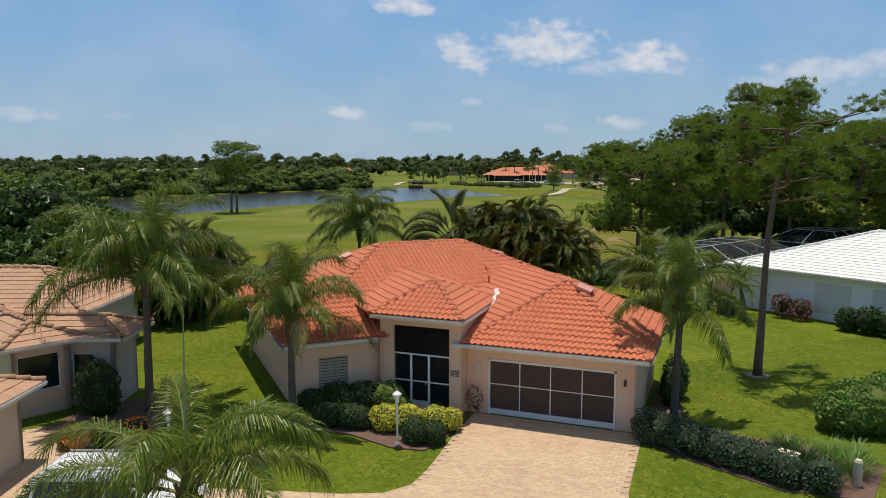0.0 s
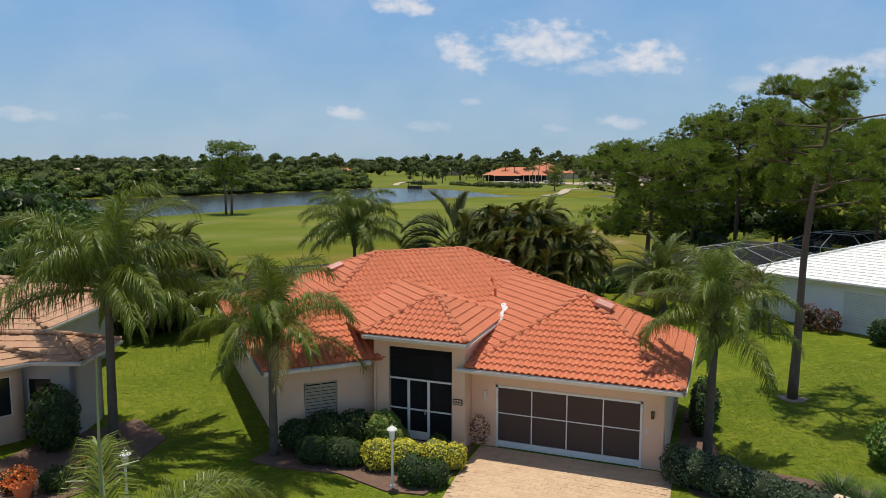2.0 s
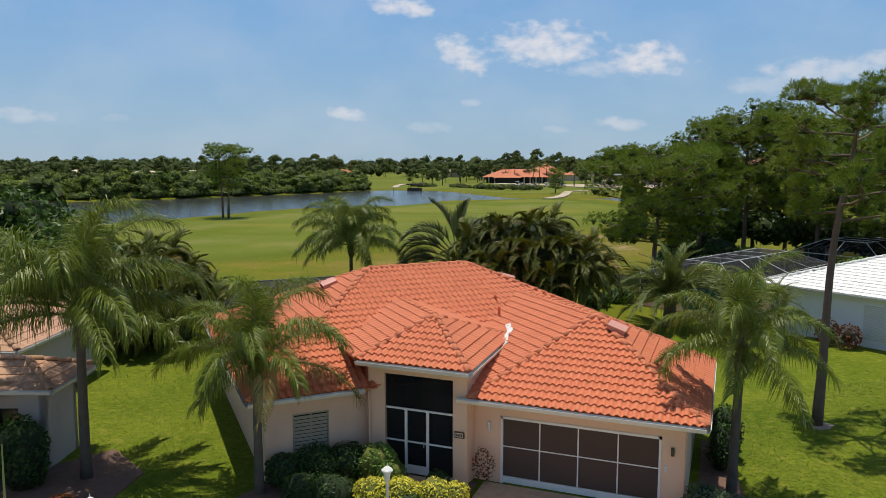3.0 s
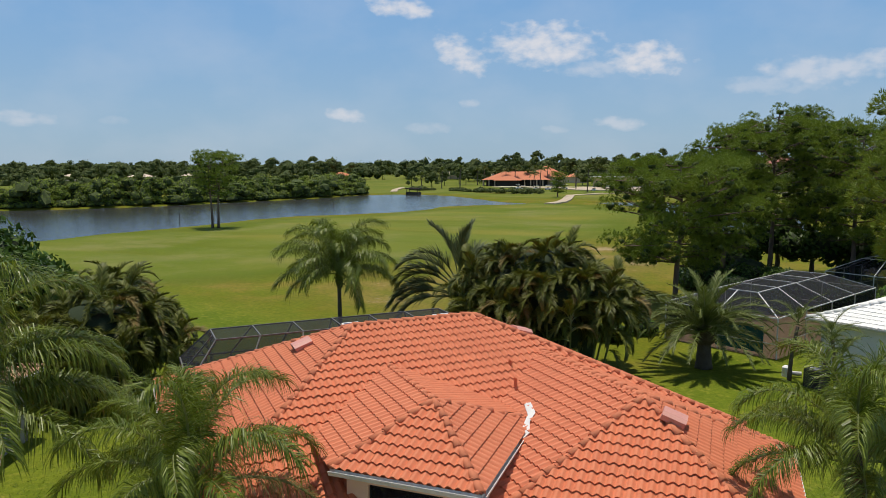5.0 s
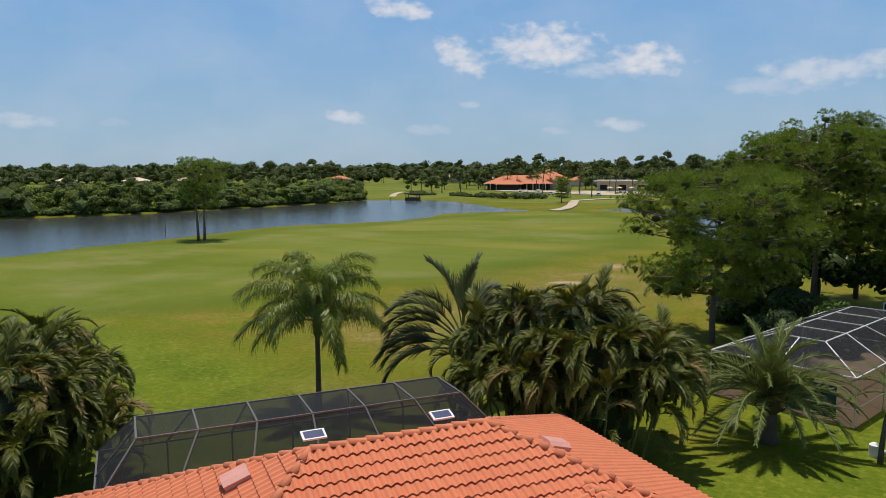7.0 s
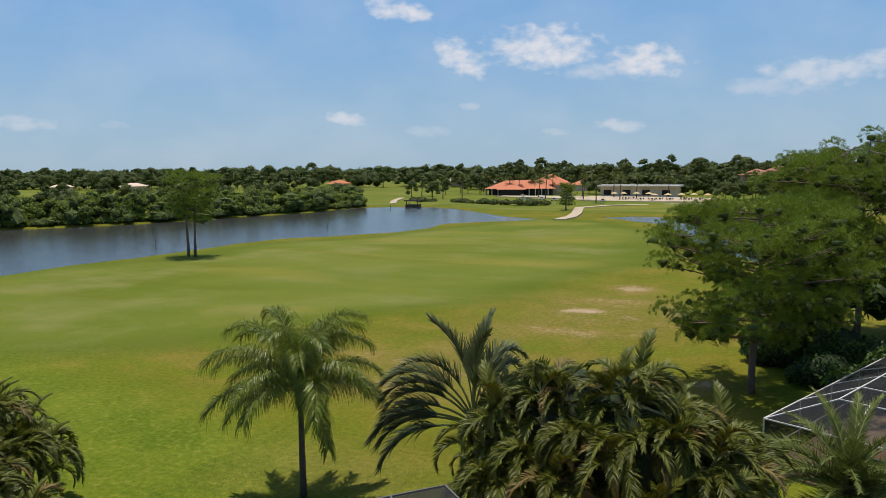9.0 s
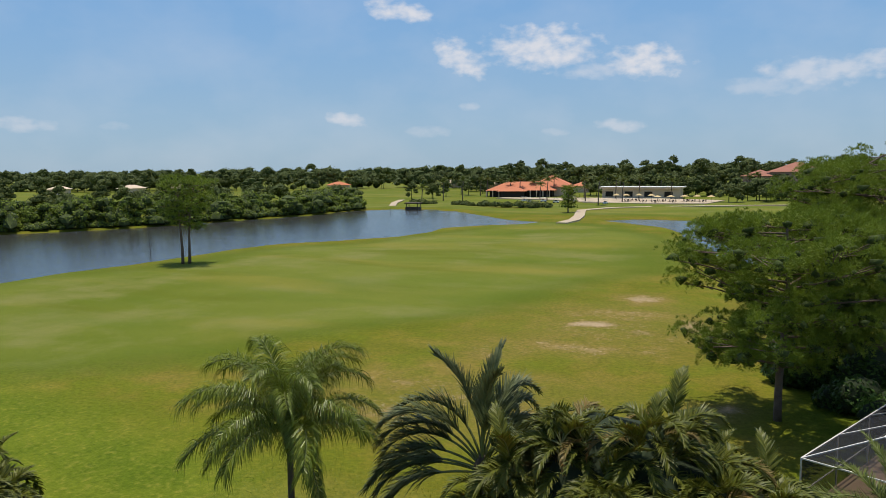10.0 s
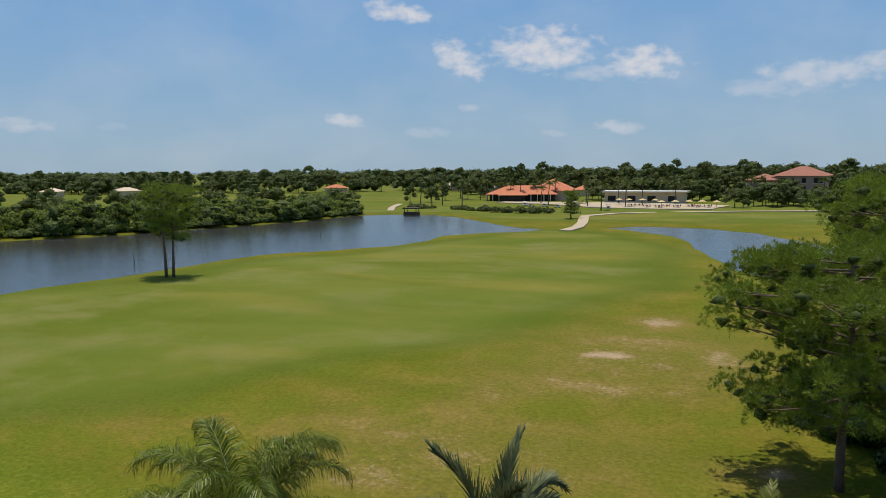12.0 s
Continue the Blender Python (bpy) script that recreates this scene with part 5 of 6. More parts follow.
DF = [(frond_mesh("date_frond", M["date"], 1.0, 80, 0.15, st, bd, dr, 0.009, sd, segs=2, spread=0.8, forward=0.6, bare=0.1), st) for st, bd, dr, sd in ((75, 62, 0.1, 31), (55, 88, 0.15, 32), (35, 92, 0.2, 33), (14, 72, 0.25, 34))]

QL = "grey-trunked queen palm with drooping green fronds"
palm("queen_palm", QL + " beside lawn", -22.5, 25.0, 5.2, 4.4, QF, 0.16, (0.0, 0.1), "queen palms", 23, seed=1, top=1.6)
palm("queen_palm", QL + " by the peach wall", -16.4, 26.1, 3.75, 3.5, QF + [QD], 0.145, (0.0, 0.0), "queen palms", 20, seed=2, top=1.5)
palm("queen_palm", QL + " at the garage corner", -2.45, 31.2, 4.5, 3.1, QF + [QD], 0.15, (0.1, 0.0), "queen palms", 19, seed=3, top=1.3)
palm("queen_palm", "young queen palm with drooping fronds and an upright unopened leaf", -9.8, 12.7, 3.9, 3.0, QF, 0.13, (0.0, 0.0), "queen palms", 13, seed=4, low=10, high=62, top=0.8)
palm("queen_palm", QL + " by the golf course", -27.5, 52.6, 4.4, 4.1, QF, 0.14, (0.0, 0.0), "queen palms", 27, seed=5, top=1.8)
M["spear"] = mat("pale_spear_leaf", (0.34, 0.36, 0.16), (0.26, 0.28, 0.11), 2, 0.6)
spear = part("spear_leaf", tube([(-9.8, 12.7, 4.6), (-9.78, 12.7, 6.3), (-9.72, 12.68, 7.6)], [0.03, 0.022, 0.006], 6), M["spear"])
spear_parent = [o for o in bpy.data.objects if o.name.startswith("queen_palm") and o.parent is None and abs(o.location.x + 9.8) < 0.1][0]
spear.parent = spear_parent
spear.matrix_parent_inverse = spear_parent.matrix_basis.inverted()


def triangle_palm(x, y, heart, radius, seed):
    """Three ranks of leaves, each a fan that opens from upright to nearly level."""
    r = np.random.default_rng(seed)
    tree = thing("triangle_palm", "triangle palm with stiff arching silvery fronds in three fans", "palm tree", at=pose(x, y, 0))
    part("trunk", tube([(0, 0, -0.05), (0.02, 0, heart * 0.5), (0, 0, heart)], [0.25, 0.2, 0.22], 12), M["trunk"], tree, smooth=True)
    part("crownshaft", tube([(0, 0, heart - 0.35), (0, 0, heart), (0, 0, heart + 0.55), (0, 0, heart + 0.9)], [0.2, 0.36, 0.3, 0.1], 12), M["boot"], tree, "brown triangular leaf base", smooth=True)
    for rank in (198, 78, 318):
        for k in range(9):
            rise = 84 - 76 * (k / 8) ** 0.9 + r.normal(0, 2)
            me, made = min(TF, key=lambda q: abs(q[1] - rise))
            sc = radius * r.uniform(0.92, 1.05)
            m = Matrix.Translation((0, 0, heart + 0.65 - 0.06 * k)) @ Matrix.Rotation(radians(rank + r.normal(0, 9)), 4, "Z") @ Matrix.Rotation(-radians(rise - made), 4, "Y") @ Matrix.Rotation(r.normal(0, 0.1), 4, "X") @ Matrix.Diagonal((sc, sc, sc, 1))
            part("frond", me, None, tree, at=m)


triangle_palm(-20.3, 54.5, 3.2, 4.7, 6)
palm("date_palm", "short date palm with arching fronds on the side lawn", -6.2, 56.0, 1.9, 4.2, DF, 0.42, (0, 0), "", 54, seed=7, low=5, high=82, top=0.6)
for k, (x, y, h, r_) in enumerate(((-0.6, 53.2, 2.3, 1.9), (0.4, 52.0, 2.0, 1.8), (-1.9, 55.0, 2.9, 2.0), (0.2, 54.4, 2.6, 1.8))):
    palm("christmas_palm", "small palm with arching fronds beside the white house", x, y, h, r_, DF, 0.1, (0.3 * (-1) ** k, 0.1), "small palms by the white house", 11, seed=40 + k, low=0, high=80, top=0.5, boots=False)
palm("young_palm", "low young palm beside the pool cage", -24.6, 47.5, 0.5, 1.8, DF, 0.1, (0, 0), "", 12, seed=50, boots=False)
palm("young_palm", "low young palm beside the pool cage", -30.5, 41.5, 1.0, 1.9, DF, 0.1, (0, 0), "", 12, seed=51, boots=False)


def areca_clump(label, x, y, rx, ry, h, stems, seed, dry=0.07, length=2.15):
    r = np.random.default_rng(seed)
    ob = thing("areca_palm", label, "palm clump", at=pose(x, y, 0))
    for s in range(stems):
        a, q = s * 2.4, math.sqrt((s + 0.3) / stems)
        sx, sy = math.cos(a) * rx * q, math.sin(a) * ry * q
        sh = h * (0.72 - 0.36 * q ** 2) * r.uniform(0.8, 1.08)
        tx, ty = sx * 1.12 + r.normal(0, 0.2), sy * 1.12 + r.normal(0, 0.2)
        part("stem", tube([(sx * 0.8, sy * 0.8, -0.05), (sx * 0.95, sy * 0.95, sh * 0.6), (tx, ty, sh)], [0.06, 0.055, 0.045], 6), M["rachis"], ob)
        for k in range(15):
            rise = r.uniform(30, 84) if k < 10 else r.uniform(15, 35)
            me, made = min(AF, key=lambda z: abs(z[1] - rise) + r.uniform(0, 10))
            if r.uniform() < dry:
                me = AD[0]
            yaw = math.degrees(math.atan2(ty, tx)) + r.normal(0, 75) if k < 8 else r.uniform(0, 360)
            sc = length * r.uniform(0.75, 1.15)
            m = Matrix.Translation((tx, ty, sh - 0.1 * k * r.uniform(0, 1))) @ Matrix.Rotation(radians(yaw), 4, "Z") @ Matrix.Rotation(r.normal(0, 0.12), 4, "X") @ Matrix.Diagonal((sc, sc, sc, 1))
            part("frond", me, None, ob, at=m)
        # hanging lower leaves
        for k in range(2):
            sc = length * r.uniform(0.7, 0.95)
            m = Matrix.Translation((tx, ty, sh * r.uniform(0.45, 0.75))) @ Matrix.Rotation(math.atan2(ty, tx) + r.normal(0, 0.7), 4, "Z") @ Matrix.Diagonal((sc, sc, sc, 1))
            part("frond", AF[4][0] if r.uniform() > dry else AD[0], None, ob, at=m)
    # one near-black blob paints the shade deep in the clump
    part("inner_leaves", blob((0, 0, h * 0.33), (rx * 0.8, ry * 0.8, h * 0.33), r, 2, 0.2), M["core"], ob, "near-black blob painted as the clump's inner shade", smooth=True)
    return ob


areca_clump("large dense areca palm clump behind the house", -14.3, 51.8, 4.1, 3.4, 10.2, 40, 61)
areca_clump("dense areca palm clump beside the pool cage", -34.5, 40.4, 3.8, 3.6, 7.2, 32, 62)
areca_clump("dense areca palm clump with tan dry fronds", -39.6, 46.0, 3.0, 2.8, 6.8, 18, 63)

# ---- pines ----
pine("pine", "tall slash pine with a bare trunk and an open crown", 0.75, 39.5, 13.6, 7.4, 0.62, 18, 71, 0.17, (0.75, 0.25), "", pads=4, tufts=22, blades=30, needle=0.30, wide=0.085, pad=0.55, top=0.9, open_=0.62, skew=(0.45, 0.15), dome=0.35)
PL = "slash pine with dense dark green needles"
# x, y, height, width, where the crown begins, limbs
for k, (x, y, h, w, b, n) in enumerate(((-9.0, 74.6, 12.0, 13.2, 0.27, 44), (-5.6, 82.0, 12.0, 8.6, 0.30, 30), (-1.5, 87.6, 16.6, 13.0, 0.34, 40), (4.8, 84.0, 14.6, 11.0, 0.30, 30), (10.0, 79.0, 13.4, 10.0, 0.28, 28),
                                         (16.5, 73.0, 12.6, 9.5, 0.32, 26), (3.0, 97.0, 15.2, 11.5, 0.3, 26), (12.0, 93.0, 14.0, 11.0, 0.3, 26), (21.0, 84.0, 14.0, 9.0, 0.45, 24), (28.0, 72.0, 13.4, 7.5, 0.55, 20), (25, 98, 16, 9, 0.5, 22), (-4.0, 98.0, 14.6, 9.5, 0.3, 26))):
    pine("pine", PL + (" beside the golf course" if k < 2 else ""), x, y, h, w, b, n, 80 + k, 0.2, (0.3, 0.2), "pines behind the white house", pads=6 if k < 3 else 5, tufts=34 if k < 3 else 24, blades=26 if k < 3 else 18,
         needle=0.34 if k < 3 else 0.44, wide=0.09 if k < 3 else 0.11, pad=0.85 if k < 3 else 1.0, skew=(-0.25, -0.1) if k == 0 else (0, 0), dome=0.95 if k == 2 else 0.5, top=0.85 if k == 2 else 0.5 if k % 3 else 0.7, open_=0.25)
for x, y, h, ln, sd in ((-92.95, 121.8, 14.0, (-0.6, 0.3), 95), (-92.1, 122.4, 13.6, (1.1, 0.2), 96)):
    pine("pine", "twin-trunked pine standing on the fairway by the lake", x, y, h, 8.4, 0.42, 18, sd, 0.2, ln, "twin pines", pads=4, tufts=26, blades=12, needle=0.42, wide=0.11, pad=0.8, top=0.75, open_=0.35)

# ---- broadleaf trees and undergrowth ----
for k, (x, y, h, w) in enumerate(((-48.0, 41.0, 10.0, 10.0), (-41.5, 35.5, 6.5, 7.0), (-60.0, 43.0, 11.0, 12.0), (-56, 35, 10, 11), (-45, 34, 7.5, 7), (-70, 50, 11, 13), (-43.5, 42.5, 8.0, 8.5), (-52.0, 46.0, 9.5, 11.0))):
    broadleaf("tree", "large dense dark green broadleaf tree", x, y, h, w, M["broad"], 100 + k, 6500, 0.26, group="dense trees by the water")
for k, (x, y, r_, h) in enumerate(((-3.6, 74.5, 1.5, 2.0), (-1.0, 77.0, 2.0, 3.0), (3.0, 75.0, 1.8, 2.6), (7.0, 73.5, 2.0, 3.0), (-3.5, 80.5, 2.2, 3.4), (11.0, 70.0, 2.0, 3.0), (-10.5, 63.0, 0.9, 1.2), (-12.0, 60.5, 1.0, 1.3), (16, 66, 2.0, 3.0))):
    shrub("shrub", "dense green shrub below the pines", x, y, [(0, 0, h * 0.45, r_, r_, h * 0.55), (r_ * 0.7, 0.3, h * 0.35, r_ * 0.7, r_ * 0.7, h * 0.42)], M["broad"] if k % 3 else M["lime"], 0.14, 70, group="undergrowth", seed=120 + k)

# front beds
shrub("hedge", "dark green clipped hedge below the window", -14.9, 27.75, [(-1.0, -0.9, 0.55, 0.75, 0.7, 0.6), (-0.2, -0.2, 0.6, 0.8, 0.75, 0.65), (0.6, 0.35, 0.6, 0.7, 0.7, 0.65)], M["hedge_dark"], 0.055, 420, "hedge", seed=130)
shrub("hedge", "dark green rounded clipped hedge on the mulch bed", -14.2, 26.25, [(-0.6, -0.15, 0.42, 0.7, 0.6, 0.5), (0.2, 0.05, 0.45, 0.75, 0.6, 0.52), (0.7, 0.15, 0.42, 0.45, 0.5, 0.48)], M["hedge_dark"], 0.05, 460, "hedge", seed=131)
shrub("shrub", "bright green loose shrub by the entry", -13.2, 28.2, [(0, 0, 0.6, 0.75, 0.6, 0.75), (0.5, -0.2, 0.45, 0.5, 0.5, 0.5)], M["lime"], 0.06, 480, seed=132, core_mat="core_lime")
shrub("shrub", "yellow-green variegated hedge along the entry walk", -11.6, 26.9, [(-0.9, -0.45, 0.5, 0.65, 0.5, 0.55), (-0.1, -0.1, 0.5, 0.7, 0.55, 0.55), (0.8, 0.25, 0.48, 0.65, 0.55, 0.52), (1.35, 0.45, 0.42, 0.45, 0.5, 0.48)], M["croton"], 0.05, 800, "hedge", seed=133, core_mat="core_lime")
shrub("shrub", "dark green rounded shrub at the drive's edge", -10.75, 25.85, [(-0.25, 0, 0.42, 0.65, 0.6, 0.5), (0.4, 0.15, 0.4, 0.5, 0.55, 0.46)], M["hedge_dark"], 0.05, 460, seed=134)
shrub("shrub", "small dark green shrub by the screen door", -11.2, 28.3, [(0, 0, 0.35, 0.4, 0.35, 0.42)], M["hedge_dark"], 0.05, 420, seed=135)
shrub("shrub", "sparse reddish dry shrub against the peach wall", -10.0, 29.2, [(0, 0.1, 0.75, 0.38, 0.2, 0.6)], M["red_leaf"], 0.045, 330, seed=136, core=0)
hp = [(-3.2 + 4.4 * t, 29.2 - 2.0 * t) for t in np.linspace(0, 1, 8)]
shrub("hedge", "grey-green clipped hedge beside the driveway", hp[0][0], hp[0][1], [(x - hp[0][0], y - hp[0][1], 0.55 - 0.015 * k, 0.62, 0.75, 0.66 - 0.012 * k) for k, (x, y) in enumerate(hp)], M["hedge_grey"], 0.05, 420, "hedge", seed=137)
shrub("shrub", "large loose green shrub on the side lawn", 4.4, 33.2, [(0, 0, 0.9, 1.6, 1.3, 1.0), (1.2, 0.6, 1.1, 1.4, 1.2, 1.1), (-0.9, -0.4, 0.7, 1.0, 1.0, 0.8), (2.2, 0.2, 0.8, 1.2, 1.2, 1.0)], M["lime"], 0.085, 420, seed=138, core=0.8, core_mat="core_lime")
shrub("shrub", "slim dark green shrub at the garage side wall", -2.75, 33.4, [(0, 0, 0.8, 0.5, 0.5, 0.9), (0.1, 1.2, 0.9, 0.55, 0.6, 1.0), (0, 2.4, 0.7, 0.5, 0.6, 0.8)], M["hedge_dark"], 0.06, 330, seed=139)
shrub("shrub", "reddish-purple shrub against the white wall", 3.2, 53.8, [(-0.5, 0.3, 0.8, 0.7, 0.5, 0.9), (0.5, -0.3, 0.7, 0.7, 0.5, 0.8)], M["red_leaf"], 0.09, 150, seed=140, core=0.5)
shrub("shrub", "dark green shrub against the white wall", 7.0, 50.9, [(-0.9, 0.5, 0.7, 0.8, 0.6, 0.8), (0.2, 0, 0.8, 0.9, 0.7, 0.9), (1.2, -0.6, 0.7, 0.8, 0.6, 0.8)], M["hedge_dark"], 0.09, 190, seed=141)
shrub("shrub", "green shrub below the neighbouring roof", -24.3, 24.1, [(0, 0, 1.1, 0.9, 0.8, 1.2), (0.6, -0.4, 0.7, 0.7, 0.6, 0.8)], M["hedge_dark"], 0.08, 260, seed=142)
shrub("shrub", "yellow-green shrub at the edge of the lawn", -15.3, 46.8, [(0, 0, 0.8, 0.7, 0.7, 0.9)], M["croton"], 0.1, 150, seed=143)


def grass_clump(label, x, y, n, h, spread, seed, material):
    r = np.random.default_rng(seed)
    ob = thing("grass_clump", label, "ornamental grass", "grass clumps by the hedge", at=pose(x, y, 0))
    v, f = [], []
    for k in range(n):
        a, q = r.uniform(0, 6.28), r.uniform(0, 1)
        p = Vector((math.cos(a), math.sin(a), 0)) * spread * 0.5 * q
        d = Vector((math.cos(a) * (0.25 + q * 0.7), math.sin(a) * (0.25 + q * 0.7), 1)).normalized()
        sd = Vector((-math.sin(a), math.cos(a), 0)) * 0.012
        ln = h * r.uniform(0.6, 1.15)
        b = len(v)
        for s in range(4):
            ww = (1, 1, 0.7, 0.1)[s]
            v += [tuple(p + sd * ww), tuple(p - sd * ww)]
            p = p + d * ln / 3
            d = (d + Vector((math.cos(a), math.sin(a), -0.6)) * 0.28).normalized()
        f += [(b + 2 * s, b + 2 * s + 1, b + 2 * s + 3, b + 2 * s + 2) for s in range(3)]
    part("foliage", (v, f), material, ob)


for k, (x, y, h) in enumerate(((1.9, 28.9, 0.9), (2.7, 29.6, 0.9), (1.4, 29.9, 0.8), (3.3, 28.6, 1.0), (2.4, 27.6, 0.9), (3.6, 29.9, 0.8), (1.2, 27.0, 0.7))):
    grass_clump("spiky green ornamental grass clump", x, y, 230, h, 0.9, 150 + k, M["lime"] if k % 2 else M["hedge_dark"])
shrub("shrub", "small grey-green rounded shrub among the grasses", 2.2, 26.7, [(0, 0, 0.5, 0.55, 0.5, 0.55)], M["hedge_grey"], 0.05, 420, seed=144)

# dark undergrowth at the foot of the pines
for k, (x, y, h, w) in enumerate(((-5.5, 89.5, 5.0, 6.5), (-0.5, 94.5, 6.5, 7.5), (4.5, 90.5, 6.0, 7.0), (9.0, 86.5, 5.5, 6.5), (14.0, 81.0, 5.5, 6.5))):
    broadleaf("tree", "low dense dark tree growing below the pines", x, y, h, w, M["broad"], 160 + k, 2600, 0.3, group="low trees below the pines")
for k, (x, y, w, h) in enumerate(((-6.6, 82.0, 2.8, 2.0), (-4.5, 77.5, 2.4, 1.7), (-7.2, 85.6, 2.6, 2.0), (-1.5, 79.5, 2.8, 2.0), (-2.0, 74.0, 2.2, 1.4))):
    shrub("shrub", "dense dark green undergrowth below the pines", x, y, [(0, 0, h * 0.6, w * 0.7, w * 0.6, h * 0.7), (w * 0.5, -0.4, h * 0.45, w * 0.5, w * 0.5, h * 0.55), (-w * 0.5, 0.3, h * 0.4, w * 0.5, w * 0.5, h * 0.5)], M["hedge_dark"], 0.16, 70, group="undergrowth below the pines", seed=150 + k)

# ---- far woods ----
def woods(name, label, spots, leaf_mat, per, size, seed, kind="stuff", core=0.78, low=0.0):
    """Many crowns joined: spots are (x, y, height, width). Each crown is a dome of unequal clumps; low: where on the trunk it begins."""
    r = np.random.default_rng(seed)
    vs, fs, k = [], [], 0
    cv, cf = [], []
    for x, y, h, w in spots:
        lumps = int(r.integers(8, 13))
        tall = h * (1 - low)
        for i in range(lumps):
            a, q = i * 2.4 + r.normal(0, 0.4), math.sqrt((i + 0.3) / lumps)
            rr = w * r.uniform(0.15, 0.27) * (1.1 - 0.25 * q)
            up = h - rr * 0.85 - tall * 0.62 * q * q * r.uniform(0.55, 1.2)
            c = (x + math.cos(a) * w * 0.38 * q, y + math.sin(a) * w * 0.38 * q, max(rr * 0.55, up))
            flat = r.uniform(0.62, 0.9)
            p, d = shell_points(per // lumps, c, (rr, rr, rr * flat), r, 0.3, 0.3, 0.12)
            v, f = leaf_quads(p, d, size * r.uniform(0.8, 1.2), r, 0.55, 0.7)
            vs.append(v), fs.append(f + k)
            k += len(v)
            # clump core: its dark colour is painted shade behind the leaf quads
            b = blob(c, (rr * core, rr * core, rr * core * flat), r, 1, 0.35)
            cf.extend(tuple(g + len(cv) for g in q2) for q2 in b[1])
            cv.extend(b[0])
        b = tube([(x, y, -0.4), (x, y, h * 0.7)], [0.2, 0.12], 5)
        cf.extend(tuple(g + len(cv) for g in q2) for q2 in b[1])
        cv.extend(tuple(p) for p in b[0])
    ob = part(name, (np.concatenate(vs), np.concatenate(fs)), leaf_mat)
    tagged(ob, label, "woods", kind=kind)
    part("inner_wood", (cv, cf), M["core_wood"], ob, "trunks and clump cores in a dark colour painted as shade")
    return ob


fr = np.random.default_rng(200)


def along(points, n, depth, h, w, r):
    P = [Vector(p) for p in points]
    seg = [(P[i + 1] - P[i]).length for i in range(len(P) - 1)]
    tot, out = sum(seg), []
    for k in range(n):
        s = (k + r.uniform(0, 1)) / n * tot
        i = 0
        while s > seg[i] and i < len(seg) - 1:
            s -= seg[i]
            i += 1
        d = (P[i + 1] - P[i]).normalized()
        nrm = Vector((-d.y, d.x))
        p = P[i] + d * s + nrm * r.uniform(0, depth)
        out.append((p.x, p.y, h * r.uniform(0.65, 1.2), w * r.uniform(0.7, 1.4)))
    return out


shore = [(-137, 268), (-140, 240), (-151, 208), (-163, 178), (-179, 158), (-218, 130)]
woods("woods_shore", "band of bright green mangroves along the far lake shore", along(shore[::-1], 84, 12, 7.6, 8.6, fr), M["mangrove"], 1100, 0.22, 201)
woods("woods_fringe", "low green growth hanging over the water's edge", along(shore[::-1], 90, 2.0, 2.6, 4.6, fr), M["mangrove"], 260, 0.22, 208)
woods("woods_middle", "scattered dark green trees on the lawns behind the lake", along([(-320, 205), (-230, 255), (-190, 300), (-165, 330)], 26, 60, 8.5, 10, fr) + along([(-470, 395), (-340, 440), (-240, 470), (-150, 480)], 70, 60, 14.5, 15, fr), M["wood_far"], 620, 0.42, 202)
woods("woods_emergent", "taller pines standing out of the far tree belt", along([(-420, 400), (-300, 440), (-200, 460)], 12, 60, 14.5, 9.0, fr) + along([(-135, 436), (-60, 442), (30, 446), (110, 430)], 40, 26, 17.0, 8.5, fr) + along([(-700, 560), (-330, 640), (-60, 690), (200, 620)], 24, 90, 17.5, 12, fr), M["wood_far"], 620, 0.40, 206, low=0.55)
woods("woods_far", "distant dark tree belt along the horizon", along([(-900, 500), (-600, 640), (-330, 700), (-60, 720), (200, 640)], 170, 120, 15.0, 20, fr) + along([(-160, 430), (-60, 448), (30, 476), (130, 436)], 120, 60, 14.0, 12, fr) + along([(-20, 372), (30, 366), (90, 360), (170, 345)], 46, 24, 6.5, 8.5, fr) + along([(-78, 386), (-18, 380)], 16, 14, 9.5, 9, fr) + along([(45, 450), (110, 430), (200, 400)], 26, 30, 14, 12, fr) + along([(-760, 330), (-560, 380), (-420, 440)], 60, 70, 12.5, 16, fr), M["wood_far"], 420, 0.5, 203)
woods("woods_horizon", "faint tree belt at the horizon", along([(-1500, 900), (-900, 1150), (-300, 1250), (400, 1150)], 150, 200, 15.0, 34, fr), M["wood_far"], 220, 1.1, 204)
FF = [(frond_mesh("far_frond", M["date"], 1.0, 22, 0.26, st, bd, dr, 0.05, sd, segs=2, spread=0.8, forward=0.6, bare=0.1), st) for st, bd, dr, sd in ((60, 88, 0.15, 42), (35, 92, 0.2, 43), (10, 72, 0.25, 44))]
near_club = []
for k in range(70):
    x, y = -150 + 190 * fr.uniform(), 322 + 110 * fr.uniform()
    if (-132 < x < -80 and 372 < y < 412) or (-76 < x < -26 and 335 < y < 380) or (y < 372 and -125 < x < -20):
        continue
    near_club.append((x, y, fr.uniform(5, 11), fr.uniform(6, 10)))
near_club += along([(-112, 292), (-90, 286), (-72, 282)], 12, 3, 1.8, 5.0, fr) + along([(-135, 305), (-122, 296)], 6, 3, 1.8, 5.0, fr)
near_club += along([(-8, 330), (10, 325), (40, 330), (80, 320)], 22, 25, 9, 9, fr)
woods("woods_club", "trees and low hedges around the clubhouse", near_club, M["wood_far"], 600, 0.3, 207)
